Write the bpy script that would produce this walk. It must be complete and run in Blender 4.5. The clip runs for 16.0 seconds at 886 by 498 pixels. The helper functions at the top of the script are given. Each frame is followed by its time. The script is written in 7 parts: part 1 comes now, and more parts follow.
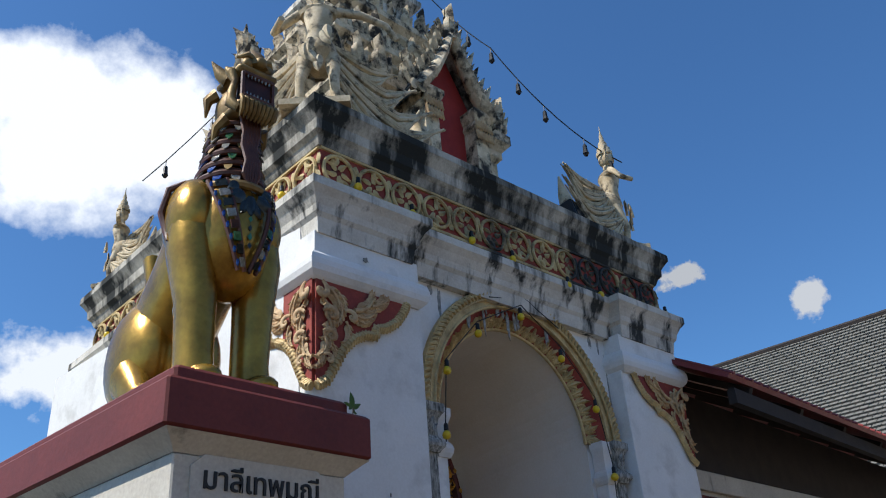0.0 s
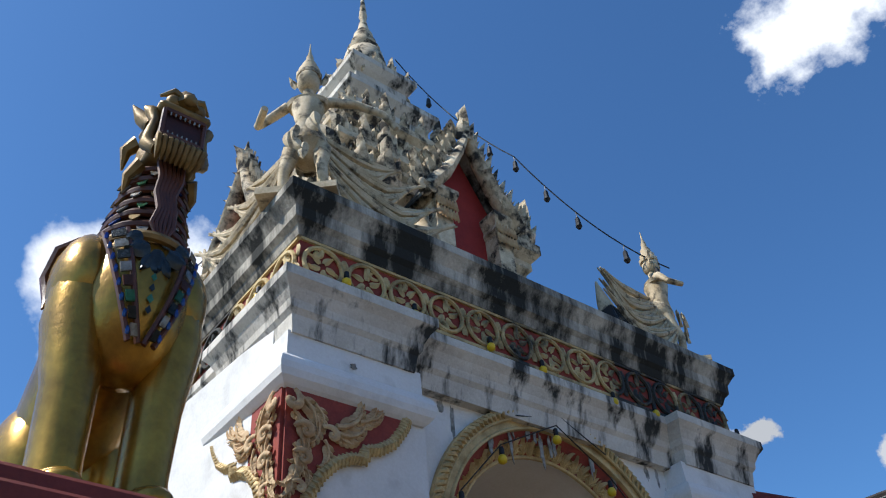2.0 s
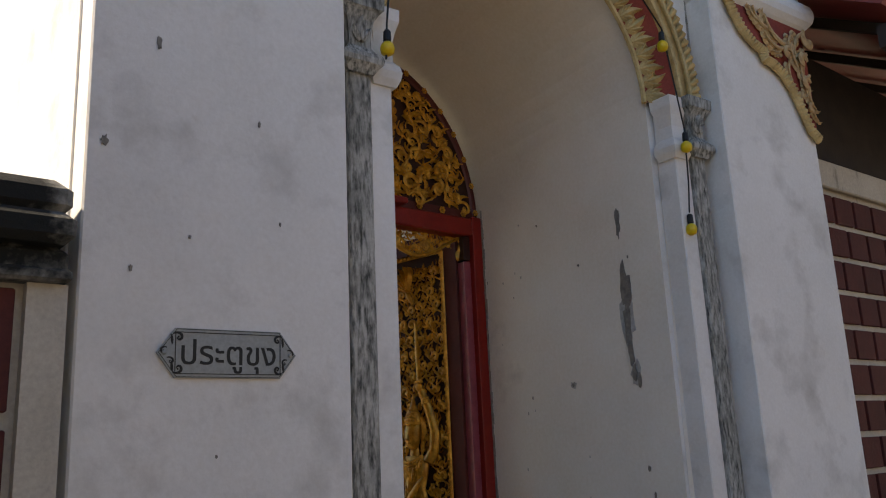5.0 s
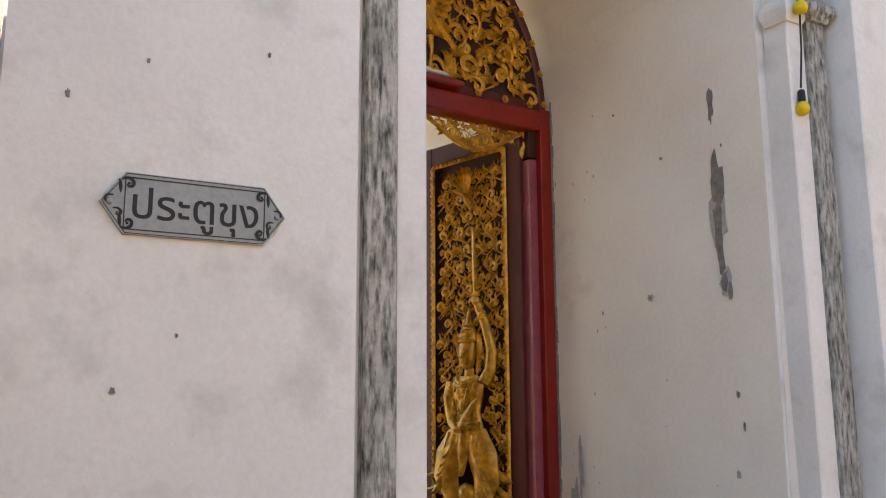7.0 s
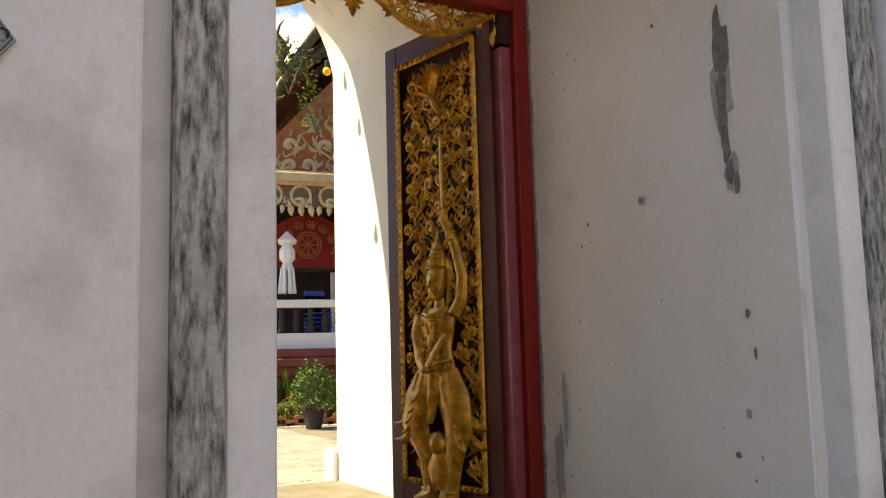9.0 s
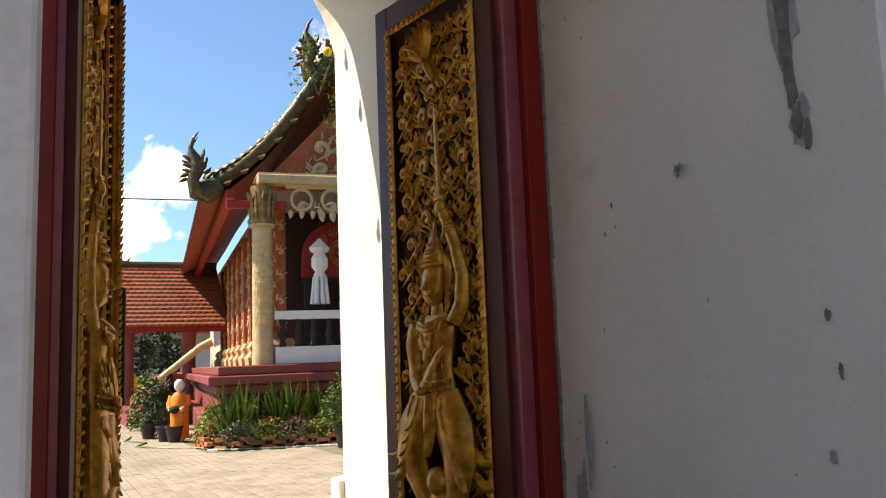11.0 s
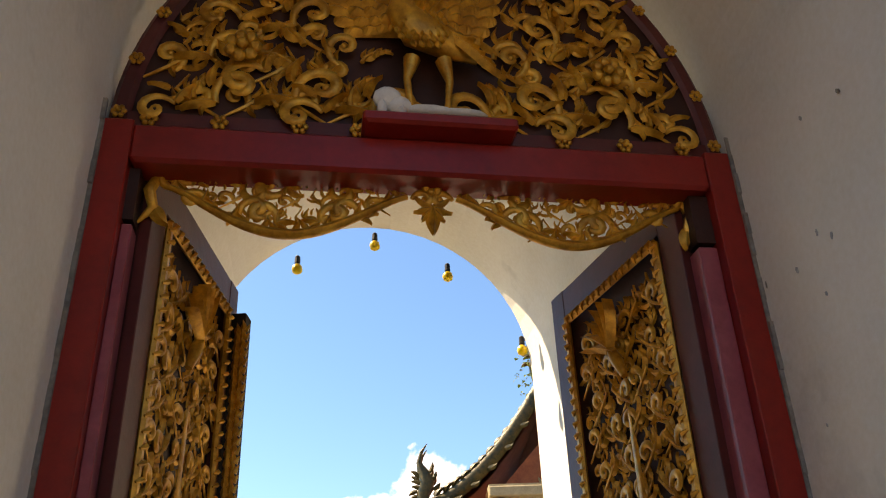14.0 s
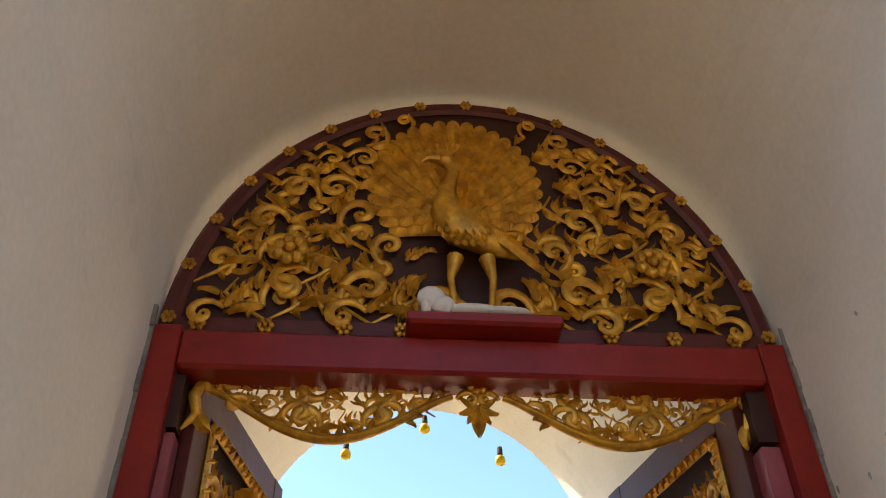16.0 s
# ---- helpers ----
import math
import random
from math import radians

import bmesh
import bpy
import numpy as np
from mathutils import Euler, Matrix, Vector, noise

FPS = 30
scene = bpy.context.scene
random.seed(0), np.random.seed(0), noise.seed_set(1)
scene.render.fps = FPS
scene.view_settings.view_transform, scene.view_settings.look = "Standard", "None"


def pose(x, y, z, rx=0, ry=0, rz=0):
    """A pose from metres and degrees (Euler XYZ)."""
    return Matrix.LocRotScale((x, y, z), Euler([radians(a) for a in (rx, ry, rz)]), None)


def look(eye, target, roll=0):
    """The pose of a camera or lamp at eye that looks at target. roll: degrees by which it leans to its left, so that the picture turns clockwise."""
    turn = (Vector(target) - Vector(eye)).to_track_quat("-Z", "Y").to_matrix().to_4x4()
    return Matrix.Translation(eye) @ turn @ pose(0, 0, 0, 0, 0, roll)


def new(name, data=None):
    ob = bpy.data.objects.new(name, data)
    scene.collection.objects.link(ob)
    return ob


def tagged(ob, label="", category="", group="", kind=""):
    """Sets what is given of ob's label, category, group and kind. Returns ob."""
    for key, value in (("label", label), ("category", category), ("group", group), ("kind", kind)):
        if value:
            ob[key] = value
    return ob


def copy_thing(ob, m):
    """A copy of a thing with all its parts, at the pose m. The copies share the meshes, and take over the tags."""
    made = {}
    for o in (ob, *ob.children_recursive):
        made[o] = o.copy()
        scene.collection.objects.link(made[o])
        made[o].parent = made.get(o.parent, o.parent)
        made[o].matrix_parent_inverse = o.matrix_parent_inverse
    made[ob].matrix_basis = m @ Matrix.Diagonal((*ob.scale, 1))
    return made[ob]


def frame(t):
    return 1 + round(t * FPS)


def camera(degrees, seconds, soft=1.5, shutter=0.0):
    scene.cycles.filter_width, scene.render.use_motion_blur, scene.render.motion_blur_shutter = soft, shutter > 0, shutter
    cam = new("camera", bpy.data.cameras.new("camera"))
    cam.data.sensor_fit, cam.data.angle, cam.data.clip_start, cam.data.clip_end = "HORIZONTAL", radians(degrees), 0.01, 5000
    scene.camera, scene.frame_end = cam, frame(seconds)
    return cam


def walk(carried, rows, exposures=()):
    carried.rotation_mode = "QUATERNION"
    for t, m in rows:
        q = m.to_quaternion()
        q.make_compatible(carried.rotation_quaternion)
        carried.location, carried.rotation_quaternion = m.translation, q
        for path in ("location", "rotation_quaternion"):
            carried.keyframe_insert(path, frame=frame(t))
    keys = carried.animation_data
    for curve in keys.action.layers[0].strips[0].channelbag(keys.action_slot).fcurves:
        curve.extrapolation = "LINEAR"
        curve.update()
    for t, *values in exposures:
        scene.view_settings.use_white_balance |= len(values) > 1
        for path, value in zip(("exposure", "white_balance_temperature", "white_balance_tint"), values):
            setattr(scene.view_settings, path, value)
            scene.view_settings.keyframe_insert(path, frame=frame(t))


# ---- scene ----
cam = camera(55.7, 16.0, soft=1.1)
PATH = [
    (0, (-6.545, -4.888, 1.6), (-5.233, -3.713, 2.547), -4.7),
    (0.5, (-6.21, -4.651, 1.612), (-4.921, -3.473, 2.586), -5.1),
    (1, (-5.921, -4.486, 1.679), (-4.7, -3.324, 2.756), -6.5),
    (1.5, (-5.542, -4.354, 1.741), (-4.412, -3.236, 2.954), -5.8),
    (2, (-5.233, -4.174, 1.785), (-4.155, -3.084, 3.069), -5.6),
    (2.5, (-5.039, -3.93, 1.819), (-4.003, -2.865, 3.157), -6.0),
    (3, (-4.853, -3.798, 1.799), (-3.833, -2.732, 3.15), -6.0),
    (3.5, (-4.512, -3.724, 1.753), (-3.47, -2.563, 3.005), -5.4),
    (3.7, (-4.385, -3.638, 1.751), (-3.29, -2.393, 2.87), -5.0),
    (4, (-4.215, -3.521, 1.759), (-3.06, -2.16, 2.662), -4.2),
    (4.5, (-3.906, -3.344, 1.719), (-2.669, -1.9, 2.339), -3.3),
    (5, (-3.562, -3.21, 1.614), (-2.322, -1.71, 2.075), -2.6),
    (7.3, (-2.74, -2.608, 1.442), (-1.675, -0.949, 1.779), -0.1),
    (7.5, (-2.641, -2.588, 1.446), (-1.59, -0.923, 1.793), -0.2),
    (8, (-2.389, -2.466, 1.362), (-1.367, -0.765, 1.615), -0.1),
    (8.5, (-2.114, -2.218, 1.355), (-1.114, -0.506, 1.614), -0.1),
    (9, (-1.876, -2.097, 1.304), (-0.873, -0.383, 1.537), -1.5),
    (9.2, (-1.734, -2.07, 1.317), (-0.746, -0.348, 1.564), -1.6),
    (11.3, (-0.958, -1.274, 1.332), (-0.093, 0.51, 1.597), -2.6),
    (11.5, (-0.835, -1.187, 1.338), (0.012, 0.604, 1.61), -2.9),
    (12, (-0.662, -0.998, 1.332), (0.035, 0.861, 1.569), -2.6),
    (12.5, (-0.587, -0.765, 1.368), (-0.026, 1.137, 1.631), -2.2),
    (13, (-0.525, -0.549, 1.449), (-0.03, 1.341, 1.877), -1.5),
    (13.4, (-0.449, -0.491, 1.592), (-0.065, 1.371, 2.213), -1.9),
    (13.5, (-0.418, -0.492, 1.625), (-0.058, 1.358, 2.292), -1.6),
    (14, (-0.392, -0.511, 1.727), (-0.101, 1.23, 2.667), -2.3),
    (14.5, (-0.388, -0.531, 1.792), (-0.155, 1.079, 2.955), -2.5),
    (15, (-0.4, -0.55, 1.855), (-0.203, 0.99, 3.116), -1.2),
    (15.5, (-0.393, -0.562, 1.857), (-0.225, 0.974, 3.126), -1.0),
    (16, (-0.36, -0.558, 1.852), (-0.212, 0.984, 3.117), -1.1),
]
walk(cam, [(t, look(eye, target, roll)) for t, eye, target, roll in PATH],
     exposures=[(0, 0.12, 6100, 10), (2.5, 0.3, 6100, 10), (3.5, 0.5, 6200, 10), (4.5, 0.65, 7600, 13), (5.0, 0.68, 8200, 15), (7.3, 2.0, 9600, 18), (8.4, 1.6, 9600, 18), (9.2, 1.4, 9500, 18),
                (11.3, 0.9, 8200, 16), (13.0, 0.85, 8200, 16), (14.5, 1.4, 9000, 17), (16, 1.75, 9000, 17)])

# ---------------------------------------------------------------- light
world = bpy.data.worlds.new("sky")
scene.world = world
world.use_nodes = True
SUN_AZ, SUN_EL = 298.0, 50.0      # compass degrees from +y, clockwise, and height
wn, wl = world.node_tree.nodes, world.node_tree.links
sky = wn.new("ShaderNodeTexSky")
sky.sky_type, sky.sun_disc = "NISHITA", False
sky.sun_elevation, sky.sun_rotation = radians(SUN_EL), radians(SUN_AZ)
sky.air_density, sky.dust_density, sky.ozone_density = 1.0, 0.6, 2.0
wn["Background"].inputs[1].default_value = 0.105
tint = wn.new("ShaderNodeMix")
tint.data_type, tint.blend_type = "RGBA", "MULTIPLY"
tint.inputs[0].default_value, tint.inputs[7].default_value = 1.0, (0.61, 0.95, 1.24, 1)
wl.new(sky.outputs[0], tint.inputs[6])
wl.new(tint.outputs[2], wn["Background"].inputs[0])
sun_dir = Vector((math.sin(radians(SUN_AZ)) * math.cos(radians(SUN_EL)),
                  math.cos(radians(SUN_AZ)) * math.cos(radians(SUN_EL)), math.sin(radians(SUN_EL))))
sun_data = bpy.data.lights.new("sun", "SUN")
sun_data.energy, sun_data.angle, sun_data.color = 5.0, radians(0.53), (1.0, 0.93, 0.82)
sun = new("sun", sun_data)
sun.matrix_world = look(tuple(sun_dir * 60), (0, 0, 0))


# ---------------------------------------------------------------- materials
def mat(name, color, color2=None, rough=0.8, metal=0.0, scale=4.0, bump=0.2, grain=60.0, stain=None, stain_scale=1.5,
        stain_at=(0.5, 0.62), streak=False, spec=0.4, per_object=0.0, ramp=(0.35, 0.65)):
    """A surface in two tones with fine relief and, where asked, stains with a shape of their own."""
    m = bpy.data.materials.new(name)
    m.use_nodes = True
    n, l = m.node_tree.nodes, m.node_tree.links
    b = n["Principled BSDF"]
    b.inputs["Roughness"].default_value, b.inputs["Metallic"].default_value = rough, metal
    b.inputs["Specular IOR Level"].default_value = spec
    tc = n.new("ShaderNodeTexCoord")
    geo = n.new("ShaderNodeNewGeometry")

    def tex(sc, detail=5.0, stretch=None):
        t = n.new("ShaderNodeTexNoise")
        t.inputs["Scale"].default_value, t.inputs["Detail"].default_value, t.inputs["Roughness"].default_value = sc, detail, 0.62
        src = geo.outputs["Position"]
        if stretch:
            mp = n.new("ShaderNodeMapping")
            mp.inputs["Scale"].default_value = stretch
            l.new(src, mp.inputs[0])
            src = mp.outputs[0]
        l.new(src, t.inputs["Vector"])
        return t.outputs["Fac"]

    def rampn(src, a, c):
        r = n.new("ShaderNodeValToRGB")
        r.color_ramp.elements[0].position, r.color_ramp.elements[1].position = a, c
        l.new(src, r.inputs[0])
        return r.outputs[0]

    def mix(fac, a, c, mode="MIX"):
        x = n.new("ShaderNodeMix")
        x.data_type, x.blend_type = "RGBA", mode
        for sock, val in ((x.inputs[0], fac), (x.inputs[6], a), (x.inputs[7], c)):
            if isinstance(val, (int, float)):
                sock.default_value = val
            elif isinstance(val, tuple):
                sock.default_value = (*val, 1)
            else:
                l.new(val, sock)
        return x.outputs[2]

    c2 = color2 or tuple(v * 0.82 for v in color)
    col = mix(rampn(tex(scale), *ramp), color, c2)
    fine = tex(grain, 3.0)
    col = mix(0.28, col, fine, "OVERLAY")
    if per_object:
        oi = n.new("ShaderNodeObjectInfo")
        hs = n.new("ShaderNodeHueSaturation")
        mr = n.new("ShaderNodeMapRange")
        mr.inputs["To Min"].default_value, mr.inputs["To Max"].default_value = 1 - per_object, 1 + per_object
        l.new(oi.outputs["Random"], mr.inputs["Value"])
        l.new(mr.outputs[0], hs.inputs["Value"])
        l.new(col, hs.inputs["Color"])
        col = hs.outputs[0]
    if stain:
        st = rampn(tex(stain_scale, 7.0, (1.0, 1.0, 0.22) if streak else None), *stain_at)
        col = mix(st, col, stain)
    l.new(col, b.inputs["Base Color"])
    bp = n.new("ShaderNodeBump")
    bp.inputs["Strength"].default_value, bp.inputs["Distance"].default_value = bump, 0.01
    l.new(tex(grain * 0.5, 6.0), bp.inputs["Height"])
    l.new(bp.outputs[0], b.inputs["Normal"])
    return m


GILTFRET = mat("blackened_gilt_fretwork", (0.60, 0.46, 0.22), (0.46, 0.33, 0.14), rough=0.7, scale=6.0, bump=0.4, grain=60,
               stain=(0.03, 0.028, 0.022), stain_scale=0.9, stain_at=(0.46, 0.56))
MIRROR = mat("mirror_mosaic", (0.42, 0.42, 0.40), (0.22, 0.20, 0.15), rough=0.14, metal=0.35, scale=30.0, bump=0.3, grain=20)
BLUE = mat("blue_mosaic", (0.025, 0.06, 0.30), (0.04, 0.10, 0.22), rough=0.15, metal=0.3, scale=18.0, bump=0.2)
LACQUER = mat("red_brown_lacquer", (0.115, 0.040, 0.020), (0.065, 0.022, 0.012), rough=0.45, scale=12.0, bump=0.3, grain=40)
GREENGLASS = mat("green_mirror_glass", (0.04, 0.16, 0.06), (0.10, 0.22, 0.12), rough=0.12, metal=0.5, scale=24.0, bump=0.1)
BLACKGLASS = mat("black_mosaic_glass", (0.010, 0.013, 0.012), (0.03, 0.035, 0.03), rough=0.15, scale=20.0, bump=0.2)
MOUTH = mat("dark_red_mouth", (0.050, 0.012, 0.008), (0.03, 0.008, 0.006), rough=0.6, scale=9.0, bump=0.2)
OLDGOLD = mat("old_dull_gold", (0.30, 0.20, 0.07), (0.14, 0.085, 0.03), rough=0.5, metal=0.4, scale=10.0, bump=0.5, grain=40)
STONEWHITE = mat("painted_white_stone", (0.72, 0.70, 0.66), (0.6, 0.58, 0.54), rough=0.7, scale=6.0, bump=0.2)
BLUEPLASTIC = mat("blue_plastic", (0.03, 0.10, 0.42), rough=0.4, scale=3, bump=0.02)
HOSE = mat("green_hose", (0.06, 0.12, 0.05), rough=0.5, bump=0.05)
# Dark plastic of the pots, and the porch back's shade as a colour.
DARKPOTSHADE = mat("dark_pot_and_painted_shade", (0.05, 0.035, 0.03), rough=0.8)
GLASSDARK = mat("dark_window_glass", (0.03, 0.035, 0.04), rough=0.08, spec=0.6, bump=0.02)
REDNICHE = mat("red_niche_paint", (0.34, 0.03, 0.022), (0.26, 0.022, 0.018), rough=0.7, scale=4, bump=0.2)
RELIEFORANGE = mat("orange_relief", (0.40, 0.12, 0.045), (0.28, 0.075, 0.03), rough=0.7, scale=7, bump=0.3)
PLASTER = mat("white_plaster", (0.80, 0.785, 0.755), (0.71, 0.695, 0.66), rough=0.85, scale=0.9, bump=0.25, grain=45,
              stain=(0.48, 0.46, 0.42), stain_scale=2.6, stain_at=(0.52, 0.80))
PASSAGE = mat("passage_plaster", (0.81, 0.765, 0.685), (0.73, 0.68, 0.595), rough=0.85, scale=1.0, bump=0.2, grain=40,
              stain=(0.42, 0.38, 0.33), stain_scale=1.3, stain_at=(0.6, 0.85))
WEATHERED = mat("weathered_plaster", (0.68, 0.635, 0.55), (0.52, 0.48, 0.41), rough=0.92, scale=2.5, bump=0.5, grain=50,
                stain=(0.035, 0.036, 0.033), stain_scale=4.4, stain_at=(0.51, 0.63), streak=True)
BLACKENED = mat("blackened_cornice", (0.56, 0.515, 0.43), (0.36, 0.33, 0.275), rough=0.95, scale=2.5, bump=0.7, grain=50,
                stain=(0.022, 0.023, 0.02), stain_scale=2.7, stain_at=(0.42, 0.56), streak=True)
PILMOULD = mat("mouldy_pilaster", (0.50, 0.49, 0.45), (0.30, 0.30, 0.27), rough=0.95, scale=5.0, bump=0.5, grain=50,
               stain=(0.06, 0.062, 0.055), stain_scale=44.0, stain_at=(0.42, 0.66), streak=True)
MOSSY = mat("black_mossy_plaster", (0.36, 0.35, 0.31), (0.10, 0.10, 0.09), rough=0.95, scale=3.0, bump=0.7, grain=55,
            stain=(0.016, 0.017, 0.015), stain_scale=3.0, stain_at=(0.40, 0.54))
# Weathering stains, thickened to stand in for dark shadows in the carving.
STUCCO = mat("grey_white_stucco", (0.72, 0.61, 0.43), (0.46, 0.36, 0.23), rough=0.9, scale=7.0, bump=0.6, grain=60,
             stain=(0.035, 0.03, 0.024), stain_scale=5.5, stain_at=(0.47, 0.60))
# Toned down; its dark stains partly stand for shade in the statues' crevices.
MAIDEN = mat("limewashed_statue_stucco", (0.62, 0.52, 0.36), (0.42, 0.33, 0.20), rough=0.9, scale=6.0, bump=0.4, grain=60,
             stain=(0.09, 0.075, 0.055), stain_scale=7.0, stain_at=(0.52, 0.66))
CREAM = mat("cream_stucco", (0.60, 0.43, 0.23), (0.40, 0.24, 0.11), rough=0.7, scale=9.0, bump=0.4, grain=70)
GOLD = mat("gold_paint", (0.80, 0.41, 0.05), (0.40, 0.17, 0.015), rough=0.34, metal=0.42, scale=14.0, bump=0.35, grain=70, spec=0.5)
LIONGOLD = mat("lion_gold", (0.50, 0.285, 0.040), (0.27, 0.145, 0.022), rough=0.26, metal=0.62, scale=4.0, bump=0.35, grain=26, spec=0.5)
PALEGOLD = mat("pale_gold_rope", (0.66, 0.50, 0.24), (0.42, 0.30, 0.13), rough=0.6, metal=0.2, scale=8.0, bump=0.4, grain=60)
DARKBACK = mat("dark_red_ground", (0.052, 0.013, 0.006), (0.030, 0.008, 0.004), rough=0.6, scale=6.0, bump=0.2)
REDPAINT = mat("red_gloss_paint", (0.285, 0.016, 0.009), (0.22, 0.011, 0.007), rough=0.36, scale=3.0, bump=0.12, grain=30)
MAROON = mat("maroon_wood", (0.115, 0.020, 0.016), (0.08, 0.014, 0.011), rough=0.42, scale=5.0, bump=0.2, grain=30)
# Red of the door stops, with the purple of reflected sky mixed in.
SKYRED = mat("sky_tinted_red_paint", (0.36, 0.085, 0.105), (0.27, 0.055, 0.07), rough=0.3, scale=6.0, bump=0.2, grain=30)
REDGROUND = mat("red_relief_ground", (0.30, 0.055, 0.035), (0.22, 0.035, 0.025), rough=0.75, scale=6.0, bump=0.3,
                stain=(0.05, 0.03, 0.025), stain_scale=3.0, stain_at=(0.6, 0.75))
SLABRED = mat("maroon_slab_paint", (0.165, 0.028, 0.020), (0.125, 0.021, 0.016), rough=0.62, scale=2.0, bump=0.25, grain=40)
CREAMWALL = mat("cream_wall", (0.58, 0.54, 0.46), (0.47, 0.43, 0.36), rough=0.85, scale=1.5, bump=0.3, grain=45,
                stain=(0.10, 0.09, 0.075), stain_scale=4.0, stain_at=(0.60, 0.72), streak=True)
BRICKRED = mat("dark_red_brick_paint", (0.105, 0.022, 0.018), (0.075, 0.017, 0.014), rough=0.75, scale=5.0, bump=0.4, grain=60, per_object=0.15)
BLACK = mat("black_paint", (0.012, 0.012, 0.012), rough=0.5, bump=0.1)
SIGNGREY = mat("grey_sign_metal", (0.30, 0.32, 0.32), (0.27, 0.29, 0.29), rough=0.45, metal=0.2, scale=3, bump=0.05)
ROOFRED = mat("red_metal_roof", (0.25, 0.045, 0.04), (0.19, 0.035, 0.03), rough=0.5, scale=2.0, bump=0.2)
ROOFGREY = mat("grey_shingle", (0.20, 0.19, 0.165), (0.13, 0.125, 0.11), rough=0.9, scale=3.0, bump=0.5)
TILE = mat("orange_roof_tile", (0.34, 0.095, 0.035), (0.24, 0.06, 0.025), rough=0.7, scale=2.0, bump=0.3, per_object=0.2)
DARKWOOD = mat("dark_timber", (0.035, 0.026, 0.022), (0.022, 0.017, 0.015), rough=0.8, scale=5, bump=0.3)
PAVER = mat("grey_paver", (0.33, 0.295, 0.23), (0.245, 0.215, 0.165), rough=0.9, scale=1.2, bump=0.4, grain=70,
            stain=(0.17, 0.16, 0.11), stain_scale=0.7, stain_at=(0.55, 0.75), per_object=0.10)
BOUNCEGROUND = mat("warm_bounce_ground", (0.122, 0.090, 0.058), (0.09, 0.067, 0.043), rough=0.9, scale=1.0, bump=0.3)
JOINT = mat("paver_bed", (0.20, 0.19, 0.13), (0.13, 0.13, 0.08), rough=0.95, scale=3.0, bump=0.4)
SOIL = mat("soil", (0.07, 0.05, 0.035), rough=0.95, scale=6.0, bump=0.6)
WHITE = mat("white_paint", (0.76, 0.76, 0.74), (0.68, 0.68, 0.66), rough=0.6, scale=1.5, bump=0.1)
PLINTH = mat("oxblood_plinth", (0.25, 0.055, 0.045), (0.19, 0.04, 0.034), rough=0.6, scale=2.0, bump=0.2)
COLUMN = mat("gilt_cream_column", (0.55, 0.43, 0.24), (0.42, 0.32, 0.17), rough=0.6, scale=5.0, bump=0.3)
ORANGE = mat("orange_robe", (0.80, 0.24, 0.01), (0.66, 0.18, 0.01), rough=0.6, scale=6.0, bump=0.15)
TERRACOTTA = mat("terracotta_brick", (0.42, 0.15, 0.07), (0.33, 0.11, 0.05), rough=0.85, scale=8, bump=0.4, per_object=0.2)
GREEN = mat("leaf_green", (0.085, 0.16, 0.028), (0.05, 0.095, 0.018), rough=0.6, scale=9.0, bump=0.1, spec=0.3)
LIME = mat("lime_leaf", (0.24, 0.31, 0.05), (0.15, 0.21, 0.035), rough=0.6, scale=9.0, bump=0.1, spec=0.3)
DARKGREEN = mat("dark_leaf", (0.03, 0.06, 0.018), (0.018, 0.035, 0.012), rough=0.6, scale=9.0, bump=0.1, spec=0.3)
PURPLE = mat("grey_purple_leaf", (0.16, 0.15, 0.11), (0.10, 0.105, 0.07), rough=0.7, scale=9.0, bump=0.1, spec=0.3)
RUSSET = mat("russet_leaf", (0.42, 0.115, 0.035), (0.30, 0.08, 0.03), rough=0.7, scale=9.0, bump=0.1, spec=0.3)
NAGA = mat("dark_green_mosaic", (0.030, 0.036, 0.016), (0.12, 0.08, 0.022), rough=0.45, metal=0.2, scale=14.0, bump=0.5, grain=60)
YELLOW = mat("yellow_bulb", (0.75, 0.52, 0.02), (0.70, 0.48, 0.02), rough=0.3, scale=4.0, bump=0.02)
BARK = mat("bark", (0.16, 0.12, 0.085), (0.10, 0.08, 0.06), rough=0.9, scale=8.0, bump=0.5)


